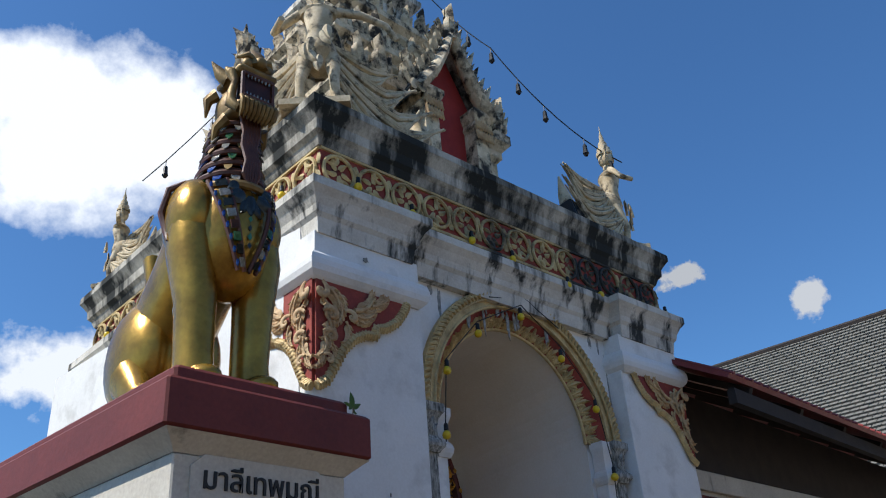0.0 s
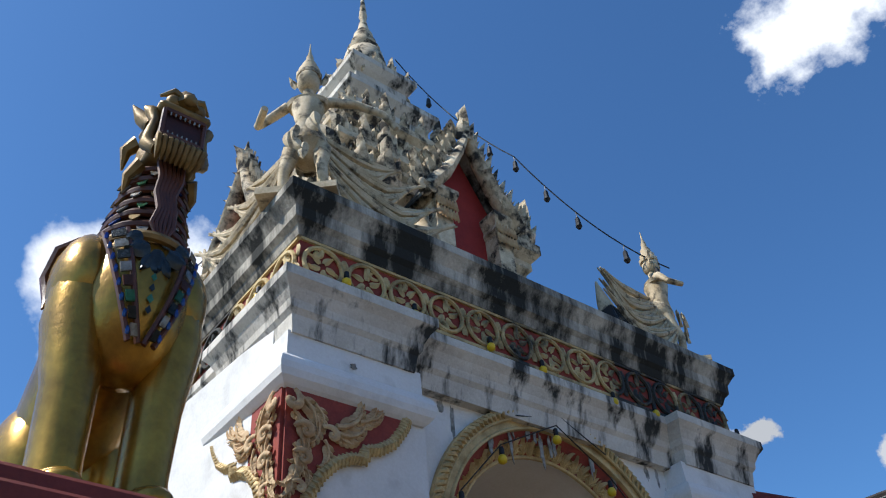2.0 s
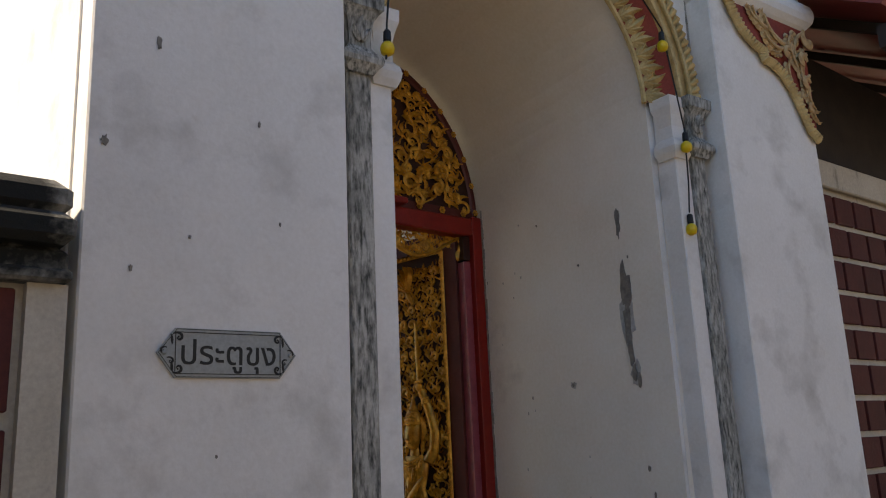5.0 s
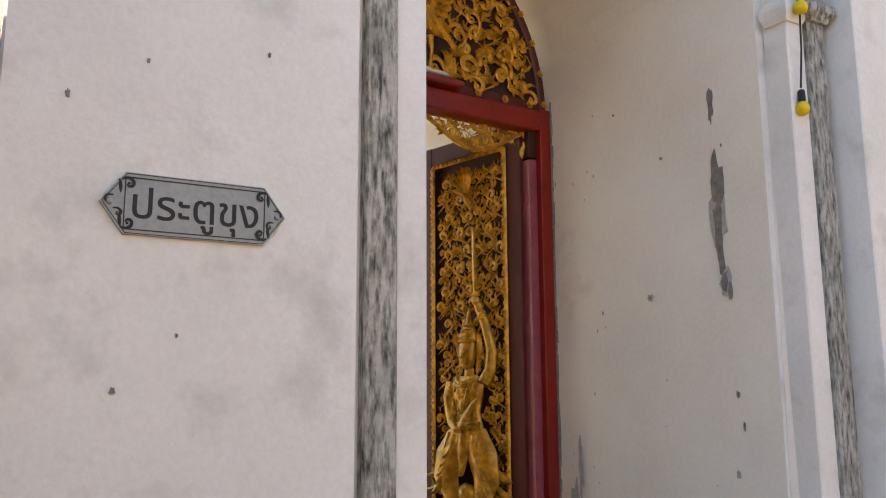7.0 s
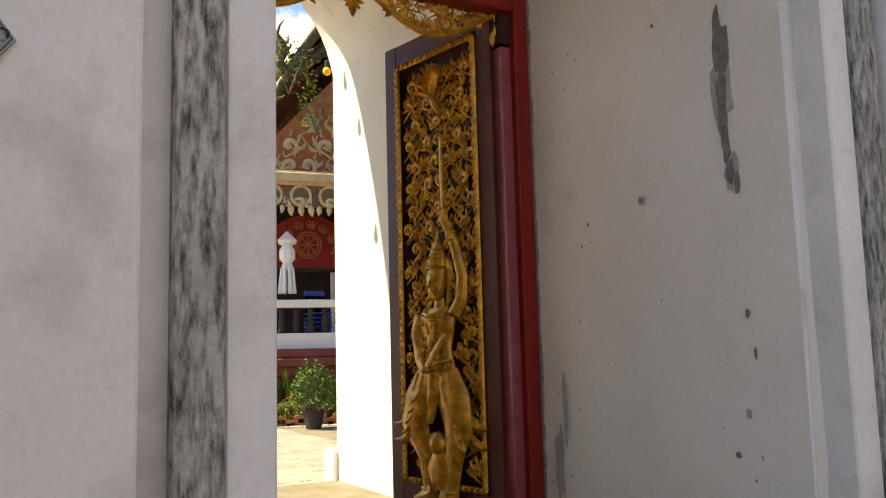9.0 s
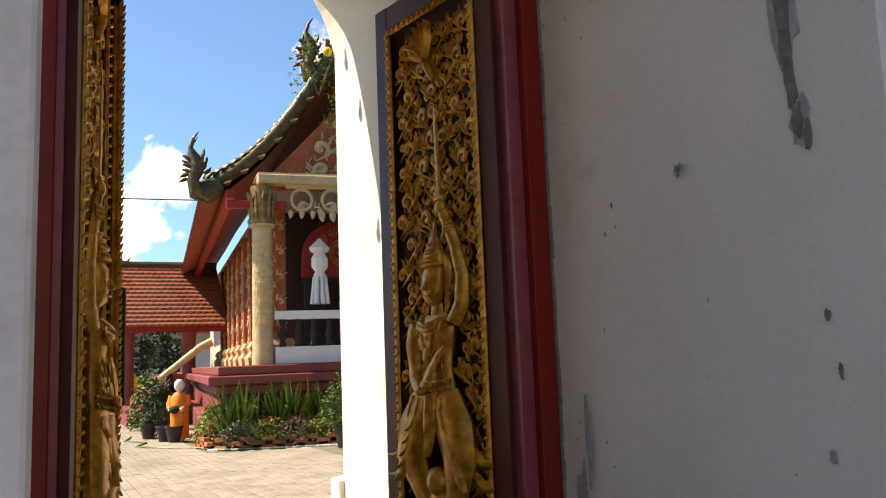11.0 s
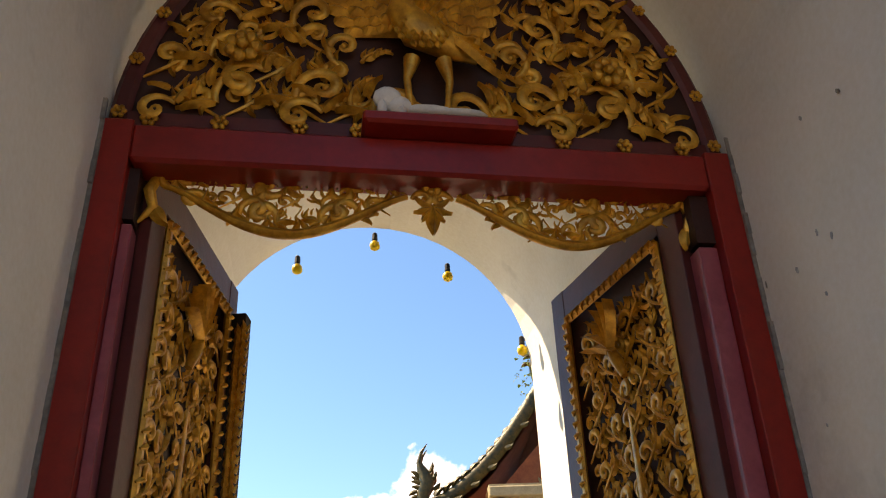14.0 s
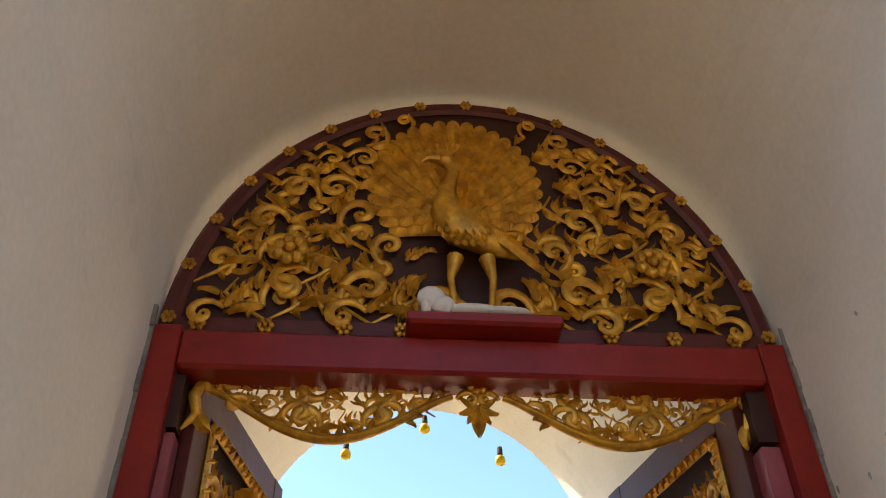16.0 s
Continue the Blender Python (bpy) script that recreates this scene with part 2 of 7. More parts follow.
# ---------------------------------------------------------------- mesh kit
class Kit:
    """Collects vertices and faces of one mesh."""

    def __init__(self):
        self.v, self.f, self.mi, self.cur = [], [], [], 0

    def add(self, verts, faces, m=None):
        k = len(self.v)
        self.v += [tuple(m @ Vector(p)) for p in verts] if m is not None else [tuple(p) for p in verts]
        self.f += [tuple(i + k for i in f) for f in faces]
        self.mi += [self.cur] * len(faces)
        return self

    def box(self, a, b, m=None, bevel=0.0):
        (x0, y0, z0), (x1, y1, z1) = a, b
        if not bevel:
            vs = [(x, y, z) for z in (z0, z1) for y in (y0, y1) for x in (x0, x1)]
            return self.add(vs, [(0, 2, 3, 1), (4, 5, 7, 6), (0, 1, 5, 4), (2, 6, 7, 3), (0, 4, 6, 2), (1, 3, 7, 5)], m)
        e = bevel
        rings = [(z0, e), (z0 + e, 0), (z1 - e, 0), (z1, e)]
        vs, fs = [], []
        for z, i in rings:
            c = e if i == 0 else e * 2
            xa, xb, ya, yb = x0 + i, x1 - i, y0 + i, y1 - i
            c = e * 0.7
            vs += [(xa + c, ya, z), (xb - c, ya, z), (xb, ya + c, z), (xb, yb - c, z), (xb - c, yb, z), (xa + c, yb, z), (xa, yb - c, z), (xa, ya + c, z)]
        for r in range(3):
            for i in range(8):
                j = (i + 1) % 8
                fs.append((r * 8 + i, r * 8 + j, r * 8 + 8 + j, r * 8 + 8 + i))
        fs += [tuple(range(7, -1, -1)), tuple(range(24, 32))]
        return self.add(vs, fs, m)

    def prism(self, poly, d0, d1, m=None):
        """A closed outline in x, z drawn out along y from d0 to d1; its front faces -y when counter-clockwise."""
        k = len(poly)
        vs = [(x, d0, z) for x, z in poly] + [(x, d1, z) for x, z in poly]
        fs = [tuple(range(k)), tuple(range(2 * k - 1, k - 1, -1))]
        fs += [(i, k + i, k + (i + 1) % k, (i + 1) % k) for i in range(k)]
        return self.add(vs, fs, m)

    def lathe(self, prof, m=None, seg=20, sx=1.0, sy=1.0):
        vs, fs = [], []
        for r, z in prof:
            vs += [(r * sx * math.cos(2 * math.pi * i / seg), r * sy * math.sin(2 * math.pi * i / seg), z) for i in range(seg)]
        for j in range(len(prof) - 1):
            for i in range(seg):
                i2 = (i + 1) % seg
                fs.append((j * seg + i, j * seg + i2, (j + 1) * seg + i2, (j + 1) * seg + i))
        fs += [tuple(range(seg - 1, -1, -1)), tuple(range((len(prof) - 1) * seg, len(prof) * seg))]
        return self.add(vs, fs, m)

    def square(self, prof, cx, cy, m=None, ratio=1.0):
        """A square-plan moulding: half widths and heights."""
        vs, fs = [], []
        for r, z in prof:
            vs += [(cx - r, cy - r * ratio, z), (cx + r, cy - r * ratio, z), (cx + r, cy + r * ratio, z), (cx - r, cy + r * ratio, z)]
        for j in range(len(prof) - 1):
            for i in range(4):
                i2 = (i + 1) % 4
                fs.append((j * 4 + i, j * 4 + i2, j * 4 + 4 + i2, j * 4 + 4 + i))
        fs += [(3, 2, 1, 0), tuple(range((len(prof) - 1) * 4, len(prof) * 4))]
        return self.add(vs, fs, m)

    def tube(self, pts, rad, seg=7, m=None, flat=1.0, normal=None):
        """A round bar through pts; rad one radius or one for each point; flat squeezes it along the normal."""
        pts = [Vector(p) for p in pts]
        k = len(pts)
        rad = rad if isinstance(rad, (list, tuple)) else [rad] * k
        vs, fs = [], []
        side = None
        for i, p in enumerate(pts):
            d = (pts[min(i + 1, k - 1)] - pts[max(i - 1, 0)])
            d = d.normalized() if d.length > 1e-9 else Vector((0, 0, 1))
            if normal is not None:
                up = Vector(normal)
                side = d.cross(up)
                side = side.normalized() if side.length > 1e-6 else Vector((1, 0, 0))
                nn = up
            else:
                if side is None:
                    side = d.orthogonal().normalized()
                side = (side - d * side.dot(d))
                side = side.normalized() if side.length > 1e-6 else d.orthogonal().normalized()
                nn = d.cross(side)
            r = max(rad[i], 1e-4)
            for s in range(seg):
                a = 2 * math.pi * s / seg
                vs.append(p + side * (r * math.cos(a)) + nn * (r * flat * math.sin(a)))
        for j in range(k - 1):
            for s in range(seg):
                s2 = (s + 1) % seg
                fs.append((j * seg + s, j * seg + s2, (j + 1) * seg + s2, (j + 1) * seg + s))
        fs += [tuple(range(seg - 1, -1, -1)), tuple(range((k - 1) * seg, k * seg))]
        return self.add(vs, fs, m)

    def ball(self, c, r, seg=12, rings=8, m=None):
        """An ellipsoid; r one radius or three."""
        rx, ry, rz = r if isinstance(r, (list, tuple)) else (r, r, r)
        prof = [(math.sin(math.pi * j / rings), -math.cos(math.pi * j / rings)) for j in range(rings + 1)]
        prof = [(max(a, 0.02), b) for a, b in prof]
        vs, fs = [], []
        for a, b in prof:
            vs += [(c[0] + rx * a * math.cos(2 * math.pi * i / seg), c[1] + ry * a * math.sin(2 * math.pi * i / seg), c[2] + rz * b) for i in range(seg)]
        for j in range(rings):
            for i in range(seg):
                i2 = (i + 1) % seg
                fs.append((j * seg + i, j * seg + i2, (j + 1) * seg + i2, (j + 1) * seg + i))
        return self.add(vs, fs, m)

    def grid(self, fn, nu, nv):
        """A sheet of nu x nv cells through fn(u, v), u and v from 0 to 1."""
        vs = [fn(i / nu, j / nv) for j in range(nv + 1) for i in range(nu + 1)]
        fs = [(j * (nu + 1) + i, j * (nu + 1) + i + 1, (j + 1) * (nu + 1) + i + 1, (j + 1) * (nu + 1) + i) for j in range(nv) for i in range(nu)]
        return self.add(vs, fs)

    def mesh(self, name, material, smooth=False):
        me = bpy.data.meshes.new(name)
        me.from_pydata(self.v, [], self.f)
        for one in (material if isinstance(material, (list, tuple)) else [material]):
            me.materials.append(one)
        if max(self.mi, default=0) and len(self.mi) == len(self.f):
            me.polygons.foreach_set("material_index", self.mi)
        if smooth:
            me.polygons.foreach_set("use_smooth", [True] * len(me.polygons))
            me.set_sharp_from_angle(angle=radians(48))
        me.update()
        return me


def part(name, kit, material, parent=None, label="", smooth=False, m=None):
    ob = new(name, kit.mesh(name, material, smooth))
    if parent is not None:
        ob.parent = parent
    if m is not None:
        ob.matrix_basis = m
    return tagged(ob, label)


def thing(name, label, category, m=None, group=""):
    ob = new(name)
    ob.empty_display_size = 0.1
    if m is not None:
        ob.matrix_basis = m
    return tagged(ob, label, category, group)


def structure(name, kit, material, label="", smooth=False, m=None):
    ob = part(name, kit, material, None, label, smooth, m)
    return tagged(ob, kind="structure")


def arc(cx, cz, r, a0, a1, k, rz=None):
    rz = rz or r
    return [(cx + r * math.cos(radians(a0 + (a1 - a0) * i / k)), cz + rz * math.sin(radians(a0 + (a1 - a0) * i / k))) for i in range(k + 1)]


# ---------------------------------------------------------------- carving kit: everything lies in x, z and swells towards -y
def spiral(k, x, z, size, ang, hand=1, turns=1.35, thick=0.16, y=0.0, n=16, relief=0.6):
    """A tapering scroll that starts at (x, z), sets out along ang and curls in on itself."""
    pts, rad = [], []
    px, pz, a, step = x, z, radians(ang), size * 3.0 / n
    for i in range(n + 1):
        f = i / n
        pts.append((px, y - size * 0.12 * math.sin(f * 3.0), pz))
        rad.append(size * thick * (0.55 + 0.75 * math.sin(math.pi * min(f * 1.1, 1.0))) * (1 - 0.45 * f))
        a += hand * radians(360 * turns) / n * (0.55 + 0.9 * f)
        s = step * (1.0 - 0.72 * f)
        px += s * math.cos(a)
        pz += s * math.sin(a)
    k.tube(pts, rad, 6, flat=relief, normal=(0, 1, 0))
    k.ball(pts[-1], (size * thick * 0.8, size * thick * 0.6, size * thick * 0.8), 7, 5)


def leaf(k, x, z, length, ang, width=0.3, bend=0.4, y=0.0, relief=0.18):
    """A pointed leaf with a raised midrib and a bent tip."""
    n = 6
    vs, fs = [], []
    a, px, pz = radians(ang), x, z
    for i in range(n + 1):
        f = i / n
        w = length * width * (math.sin(math.pi * (f * 0.86 + 0.12)) ** 0.8) * (1 - f * 0.35) if i < n else 0.002
        ca, sa = math.cos(a), math.sin(a)
        h = length * relief * (0.5 + 0.7 * f)
        vs += [(px - sa * w, y, pz + ca * w), (px - sa * w * 0.45, y - h * 0.6, pz + ca * w * 0.45), (px, y - h, pz),
               (px + sa * w * 0.45, y - h * 0.6, pz - ca * w * 0.45), (px + sa * w, y, pz - ca * w)]
        px += length / n * ca
        pz += length / n * sa
        a += bend / n * 2 * (0.4 + f)
    for i in range(n):
        for j in range(4):
            fs.append((i * 5 + j, i * 5 + j + 1, i * 5 + 6 + j, i * 5 + 5 + j))
    k.add(vs, fs)


def frond(k, x, z, size, ang, hand=1, y=0.0, leaves=3):
    """A scroll with flame leaves along its back: the unit of the vine carving."""
    spiral(k, x, z, size, ang, hand, 1.4, 0.145, y)
    for i in range(leaves):
        t = (i + 0.6) / leaves
        a = radians(ang + hand * 60 * t)
        leaf(k, x + size * 1.1 * t * math.cos(a), z + size * 1.1 * t * math.sin(a), size * (0.75 - 0.14 * i), ang - hand * (40 - 26 * i), 0.19, 0.9 * hand, y, 0.2)


def acanthus(k, x, z, size, ang, hand=1, y=0.0, lobes=5, relief=0.30):
    """A sweeping acanthus spray: a curved rib with paired, curling lobes that shrink towards a pointed tip."""
    a, px, pz = radians(ang), x, z
    rib = []
    for i in range(lobes + 1):
        f = i / lobes
        rib.append((px, y - size * 0.10, pz))
        ln = size * (0.46 - 0.24 * f)
        if i:
            for side in (-1, 1):
                leaf(k, px, pz, ln * (1.0 if side == hand else 0.8), math.degrees(a) + side * (52 - 22 * f), 0.34, -side * 0.9, y - size * 0.03, relief)
        step = size / (lobes + 1)
        a += hand * radians(16)
        px += step * math.cos(a)
        pz += step * math.sin(a)
    leaf(k, rib[-1][0], rib[-1][2], size * 0.30, math.degrees(a), 0.26, hand * 0.8, y - size * 0.03, relief)
    k.tube(rib, [size * 0.065 * (1 - 0.7 * i / lobes) for i in range(lobes + 1)], 6, flat=0.8, normal=(0, 1, 0))


def flower(k, x, z, r, y=0.0, petals=6):
    for i in range(petals):
        a = 2 * math.pi * i / petals
        k.ball((x + r * 0.62 * math.cos(a), y - r * 0.2, z + r * 0.62 * math.sin(a)), (r * 0.36, r * 0.28, r * 0.36), 6, 4)
    k.ball((x, y - r * 0.4, z), r * 0.3, 6, 4)


def vine_field(k, inside, x0, x1, z0, z1, size, rng, y=0.0):
    """Fills a field with scrolls and leaves in staggered rows, wherever inside(x, z) holds."""
    row, z = 0, z0 + size * 0.5
    while z < z1:
        x = x0 + size * (0.5 if row % 2 else 0.0)
        while x < x1:
            if inside(x, z):
                h = 1 if (row + int((x - x0) / size)) % 2 else -1
                frond(k, x + rng.uniform(-.1, .1) * size, z - size * 0.3, size * rng.uniform(0.58, 0.72), 90 - h * 35 + rng.uniform(-25, 25), h, y, 3)
                leaf(k, x, z, size * 0.5, rng.uniform(0, 360), 0.2, h * 0.6, y)
                s = size * 0.5 * h
                k.tube([(x - s, y, z - size * 0.5), (x - s * 0.1, y - size * 0.06, z - size * 0.25), (x + s * 0.7, y - size * 0.05, z + size * 0.1), (x + s * 0.3, y, z + size * 0.5)],
                       [size * 0.03, size * 0.05, size * 0.048, size * 0.025], 5, flat=0.7, normal=(0, 1, 0))
            x += size
        z += size * 0.86
        row += 1

# ================================================================ THE GATE
SKEW = -3.67                                   # the facade stands a little askew to the passage
GATE = pose(0, -0.170, 0, 0, 0, SKEW)          # facade frame: x along it from the arch's axis, y into the gate
HALF, DEPTH = 2.66, 5.05
WALL_TOP = 5.36
SPRING, R_TUN = 3.74, 1.15


def front_y(x):
    return -0.170 + math.tan(radians(SKEW)) * x


PIER_Y, PIER_X = 0.04, 2.67
RECESS = 0.24                                  # the arch wall stands back between the corner piers
ARCH_Z, ARCH_IN, ARCH_OUT = 3.93, 1.07, 1.44
ARCH = GATE @ pose(0.02, RECESS, 0)


def gate_body():
    """One block with the barrel passage through it; the vault sinks a little from the front arch to the door."""
    n = 31

    def opening(r, spring, rz=None):
        return [(-1.149, 0.0)] + [(-x, z) for x, z in arc(0, spring, r, 0, 180, 28, rz)] + [(1.149, 0.0)]

    rings = [(opening(1.33, ARCH_Z), RECESS, True), (opening(1.21, ARCH_Z), RECESS + 0.15, True), (opening(1.149, ARCH_Z, 1.10), RECESS + 0.16, True),
             (opening(R_TUN, SPRING), 1.9, False), (opening(R_TUN, SPRING), DEPTH, False)]
    outer = [(-HALF, 0.0)]
    for x, z in rings[0][0][1:-1]:
        outer.append((max(-HALF, min(HALF, x * 2.25)), WALL_TOP if z > ARCH_Z + 0.001 else ARCH_Z))
    outer.append((HALF, 0.0))
    k = Kit()
    for pts, y, skew in rings:
        k.v += [(x, front_y(x) + y if skew else y, z) for x, z in pts]
    k.v += [(x, front_y(x) + RECESS, z) for x, z in outer] + [(x, DEPTH, z) for x, z in outer]
    for i in range(n - 1):
        k.f.append((5 * n + i, 5 * n + i + 1, i + 1, i))
        k.f.append((4 * n + i, 4 * n + i + 1, 6 * n + i + 1, 6 * n + i))
        k.f.append((5 * n + i, 6 * n + i, 6 * n + i + 1, 5 * n + i + 1))
        for r in range(4):
            k.f.append((r * n + i, r * n + i + 1, (r + 1) * n + i + 1, (r + 1) * n + i))
    k.mi = [0] * len(k.f)
    return k


body = structure("wall_gate", gate_body(), PLASTER, "white plastered gate block with a barrel-vaulted passage", m=None)
# inside faces get cream plaster, warmed in colour to offset the cool sky tint
body.data.materials.append(PASSAGE)
for face in body.data.polygons:
    c = face.center
    if abs(c.x) < 1.25 and c.z < 5.1 and abs(face.normal.y) < 0.6:
        face.material_index = 1
k = Kit()
k.box((-1.147, 0.05, 0.0), (1.147, DEPTH, 0.15))
structure("floor_passage", k, JOINT, "worn cement floor of the gate passage")


def ring_moulding(name, prof, breaks=True, material=WEATHERED, label="", half=HALF, depth=DEPTH):
    """A cornice that runs round the gate, stepping out over the corner piers. prof: (overhang, z)."""
    k = Kit()
    d = depth
    pw = 1.06
    b = 0.15 if breaks else 0.0
    plan = []
    h = half
    for (x, y, ox, oy) in ((-h, 0, -1, -1), (-h + pw, 0, 0, -1), (-h + pw, b, 0, -1), (h - pw, b, 0, -1), (h - pw, 0, 0, -1), (h, 0, 1, -1),
                           (h, pw, 1, 0), (h - b, pw, 1, 0), (h - b, d - pw, 1, 0), (h, d - pw, 1, 0), (h, d, 1, 1), (-h, d, -1, 1),
                           (-h, d - pw, -1, 0), (-h + b, d - pw, -1, 0), (-h + b, pw, -1, 0), (-h, pw, -1, 0)):
        plan.append((x, y, ox, oy))
    n = len(plan)
    vs, fs = [], []
    for o, z in prof:
        for i, (x, y, ox, oy) in enumerate(plan):
            ex = 0.0
            if breaks and i == 1: ex = o
            if breaks and i == 2: ex = o
            if breaks and i in (3, 4): ex = -o
            ey = 0.0
            if breaks and i in (6, 7, 14, 15): ey = o
            if breaks and i in (8, 9, 12, 13): ey = -o
            vs.append((x + ox * o + ex, y + oy * o + ey, z))
    for j in range(len(prof) - 1):
        for i in range(n):
            i2 = (i + 1) % n
            fs.append((j * n + i, j * n + i2, (j + 1) * n + i2, (j + 1) * n + i))
    fs += [tuple(range(n - 1, -1, -1)), tuple(range((len(prof) - 1) * n, len(prof) * n))]
    k.add(vs, fs)
    return structure(name, k, material, label, m=GATE)


ring_moulding("trim_cornice_lower", [(0.0, 5.18), (0.02, 5.32), (0.05, 5.36), (0.06, 5.42), (0.10, 5.50), (0.15, 5.56), (0.15, 5.64), (0.10, 5.66)], True,
              WEATHERED, "white plaster cornice streaked with black mould")
ring_moulding("trim_frieze", [(-0.06, 5.64), (-0.06, 6.16)], False, REDGROUND, "red painted frieze with gilt fretwork")
ring_moulding("trim_cornice_upper", [(-0.03, 6.12), (0.0, 6.20), (0.04, 6.24), (0.05, 6.34), (0.10, 6.42), (0.13, 6.46), (0.13, 6.54), (0.06, 6.56)], False,
              BLACKENED, "weathered plaster cornice blackened with mould")
for sx in (-1, 1):
    for (y0, y1) in ((PIER_Y, 1.06), (DEPTH - 1.06, DEPTH)):
        k = Kit()
        k.box((min(sx * 1.505, sx * PIER_X), y0, 0.0), (max(sx * 1.505, sx * PIER_X), y1, 4.76), bevel=0.012)
        structure("wall_pier", k, PLASTER, "white plastered corner pier with hairline cracks", m=GATE)
        k = Kit()
        cx, cy = sx * 2.11, (y0 + y1) / 2
        prof = [(0.575, 4.74), (0.60, 4.76), (0.635, 4.80), (0.65, 4.85), (0.65, 4.90), (0.635, 4.95), (0.60, 4.985), (0.575, 5.0), (0.572, 5.20)]
        k.square(prof, cx, cy, ratio=0.93)
        structure("trim_pier_capital", k, PLASTER, "rounded plaster capital of the corner pier", m=GATE)

# stepped roof
TC = (-0.33, 2.45)
for name, prof, mm in (("roof_tier", [(1.46, 6.5), (1.46, 6.72), (1.36, 6.78), (1.36, 7.95), (1.42, 8.02), (1.42, 8.12), (1.52, 8.24), (1.52, 8.38), (1.20, 8.55)], STUCCO),
                       ("roof_tier", [(1.06, 8.5), (1.06, 8.95), (1.12, 9.0), (1.12, 9.06), (1.20, 9.14), (1.20, 9.24), (0.92, 9.38)], STUCCO),
                       ("roof_tier", [(0.84, 9.3), (0.84, 9.82), (0.90, 9.88), (0.90, 9.94), (0.98, 10.02), (0.98, 10.12), (0.70, 10.26)], STUCCO),
                       ("roof_tier", [(0.62, 10.2), (0.62, 10.76), (0.68, 10.82), (0.76, 10.92), (0.76, 11.02), (0.52, 11.16)], WEATHERED),
                       ("roof_tier", [(0.44, 11.1), (0.44, 11.62), (0.50, 11.68), (0.57, 11.78), (0.57, 11.88), (0.36, 12.0), (0.34, 12.2)], WEATHERED)):
    k = Kit()
    k.square(prof, *TC)
    structure(name, k, mm, "stepped stucco roof tier of the gate", m=GATE)
k = Kit()
k.lathe([(0.34, 12.1), (0.36, 12.4), (0.30, 12.7), (0.24, 12.75), (0.27, 12.85), (0.19, 12.95), (0.21, 13.05), (0.15, 13.15), (0.16, 13.25), (0.10, 13.4), (0.05, 13.7), (0.07, 13.8), (0.02, 14.4)], pose(TC[0], TC[1], 0), 20)
structure("roof_spire", k, STUCCO, "tapering stucco spire in rings", m=GATE, smooth=True)


# ---------------------------------------------------------------- gate: arch bands, pilasters, reliefs
def band(r0, r1, y0, y1, k, seg=48, cz=SPRING):
    """Half ring between two radii, from y0 (front) to y1."""
    a = arc(0, cz, r1, 0, 180, seg) + arc(0, cz, r0, 180, 0, seg)
    n = seg + 1
    vs = [(x, y0, z) for x, z in a] + [(x, y1, z) for x, z in a]
    fs = []
    for i in range(seg):
        o0, o1, i0, i1 = i, i + 1, 2 * n - 1 - i, 2 * n - 2 - i
        fs += [(o0, i0, i1, o1), (2 * n + o0, 2 * n + o1, 2 * n + i1, 2 * n + i0), (o0, o1, 2 * n + o1, 2 * n + o0), (i0, 2 * n + i0, 2 * n + i1, i1)]
    fs += [(0, 2 * n, 2 * n + 2 * n - 1, 2 * n - 1), (n - 1, n, 3 * n, 3 * n - 1)]
    k.add(vs, fs)


def arch_point(r, a, y):
    return (r * math.cos(a), y, ARCH_Z + r * math.sin(a))


k = Kit()
band(1.345, 1.44, -0.06, 0.01, k, cz=ARCH_Z)
band(1.25, 1.345, -0.03, 0.01, k, cz=ARCH_Z)
k.tube([arch_point(1.345, math.pi * i / 48, -0.055) for i in range(49)], 0.014, 6)
k.tube([arch_point(1.265, math.pi * i / 48, -0.03) for i in range(49)], 0.018, 6)
structure("trim_arch_band", k, PALEGOLD, "pale gilt rope moulding round the arch", m=ARCH)
k = Kit()
for i in range(74):
    a = math.pi * (i + 0.5) / 74
    k.tube([arch_point(1.352, a - 0.022, -0.052), arch_point(1.395, a, -0.082), arch_point(1.44, a + 0.022, -0.048)], [0.010, 0.024, 0.010], 6)
structure("trim_arch_rope", k, PALEGOLD, "twisted strands of the arch rope", smooth=True, m=ARCH)
k = Kit()
k.grid(lambda u, v: arch_point(1.255 - 0.18 * v, math.pi * u, -0.004 + 0.145 * v), 48, 3)
structure("trim_arch_soffit", k, REDGROUND, "red painted inner band of the arch", m=ARCH)
k = Kit()
for i in range(34):
    a = math.pi * (i + 0.5) / 34
    kk = Kit()
    for da, ln, w in ((0, 0.16, 0.24), (30, 0.12, 0.24), (-30, 0.12, 0.24), (55, 0.08, 0.3), (-55, 0.08, 0.3)):
        leaf(kk, 0, 0, ln, 90 + da, w, 0.4 if i % 2 else -0.4, 0, 0.20)
    m = Matrix.Translation(arch_point(1.09, a, 0.125)) @ Matrix.Rotation(math.pi / 2 - a, 4, "Y") @ Matrix.Rotation(radians(38), 4, "X")
    k.add(kk.v, kk.f, m)
k.tube([arch_point(1.075, math.pi * i / 48, 0.14) for i in range(49)], 0.020, 6)
structure("trim_arch_leaves", k, PALEGOLD, "row of gilt acanthus leaves along the arch", smooth=True, m=ARCH)

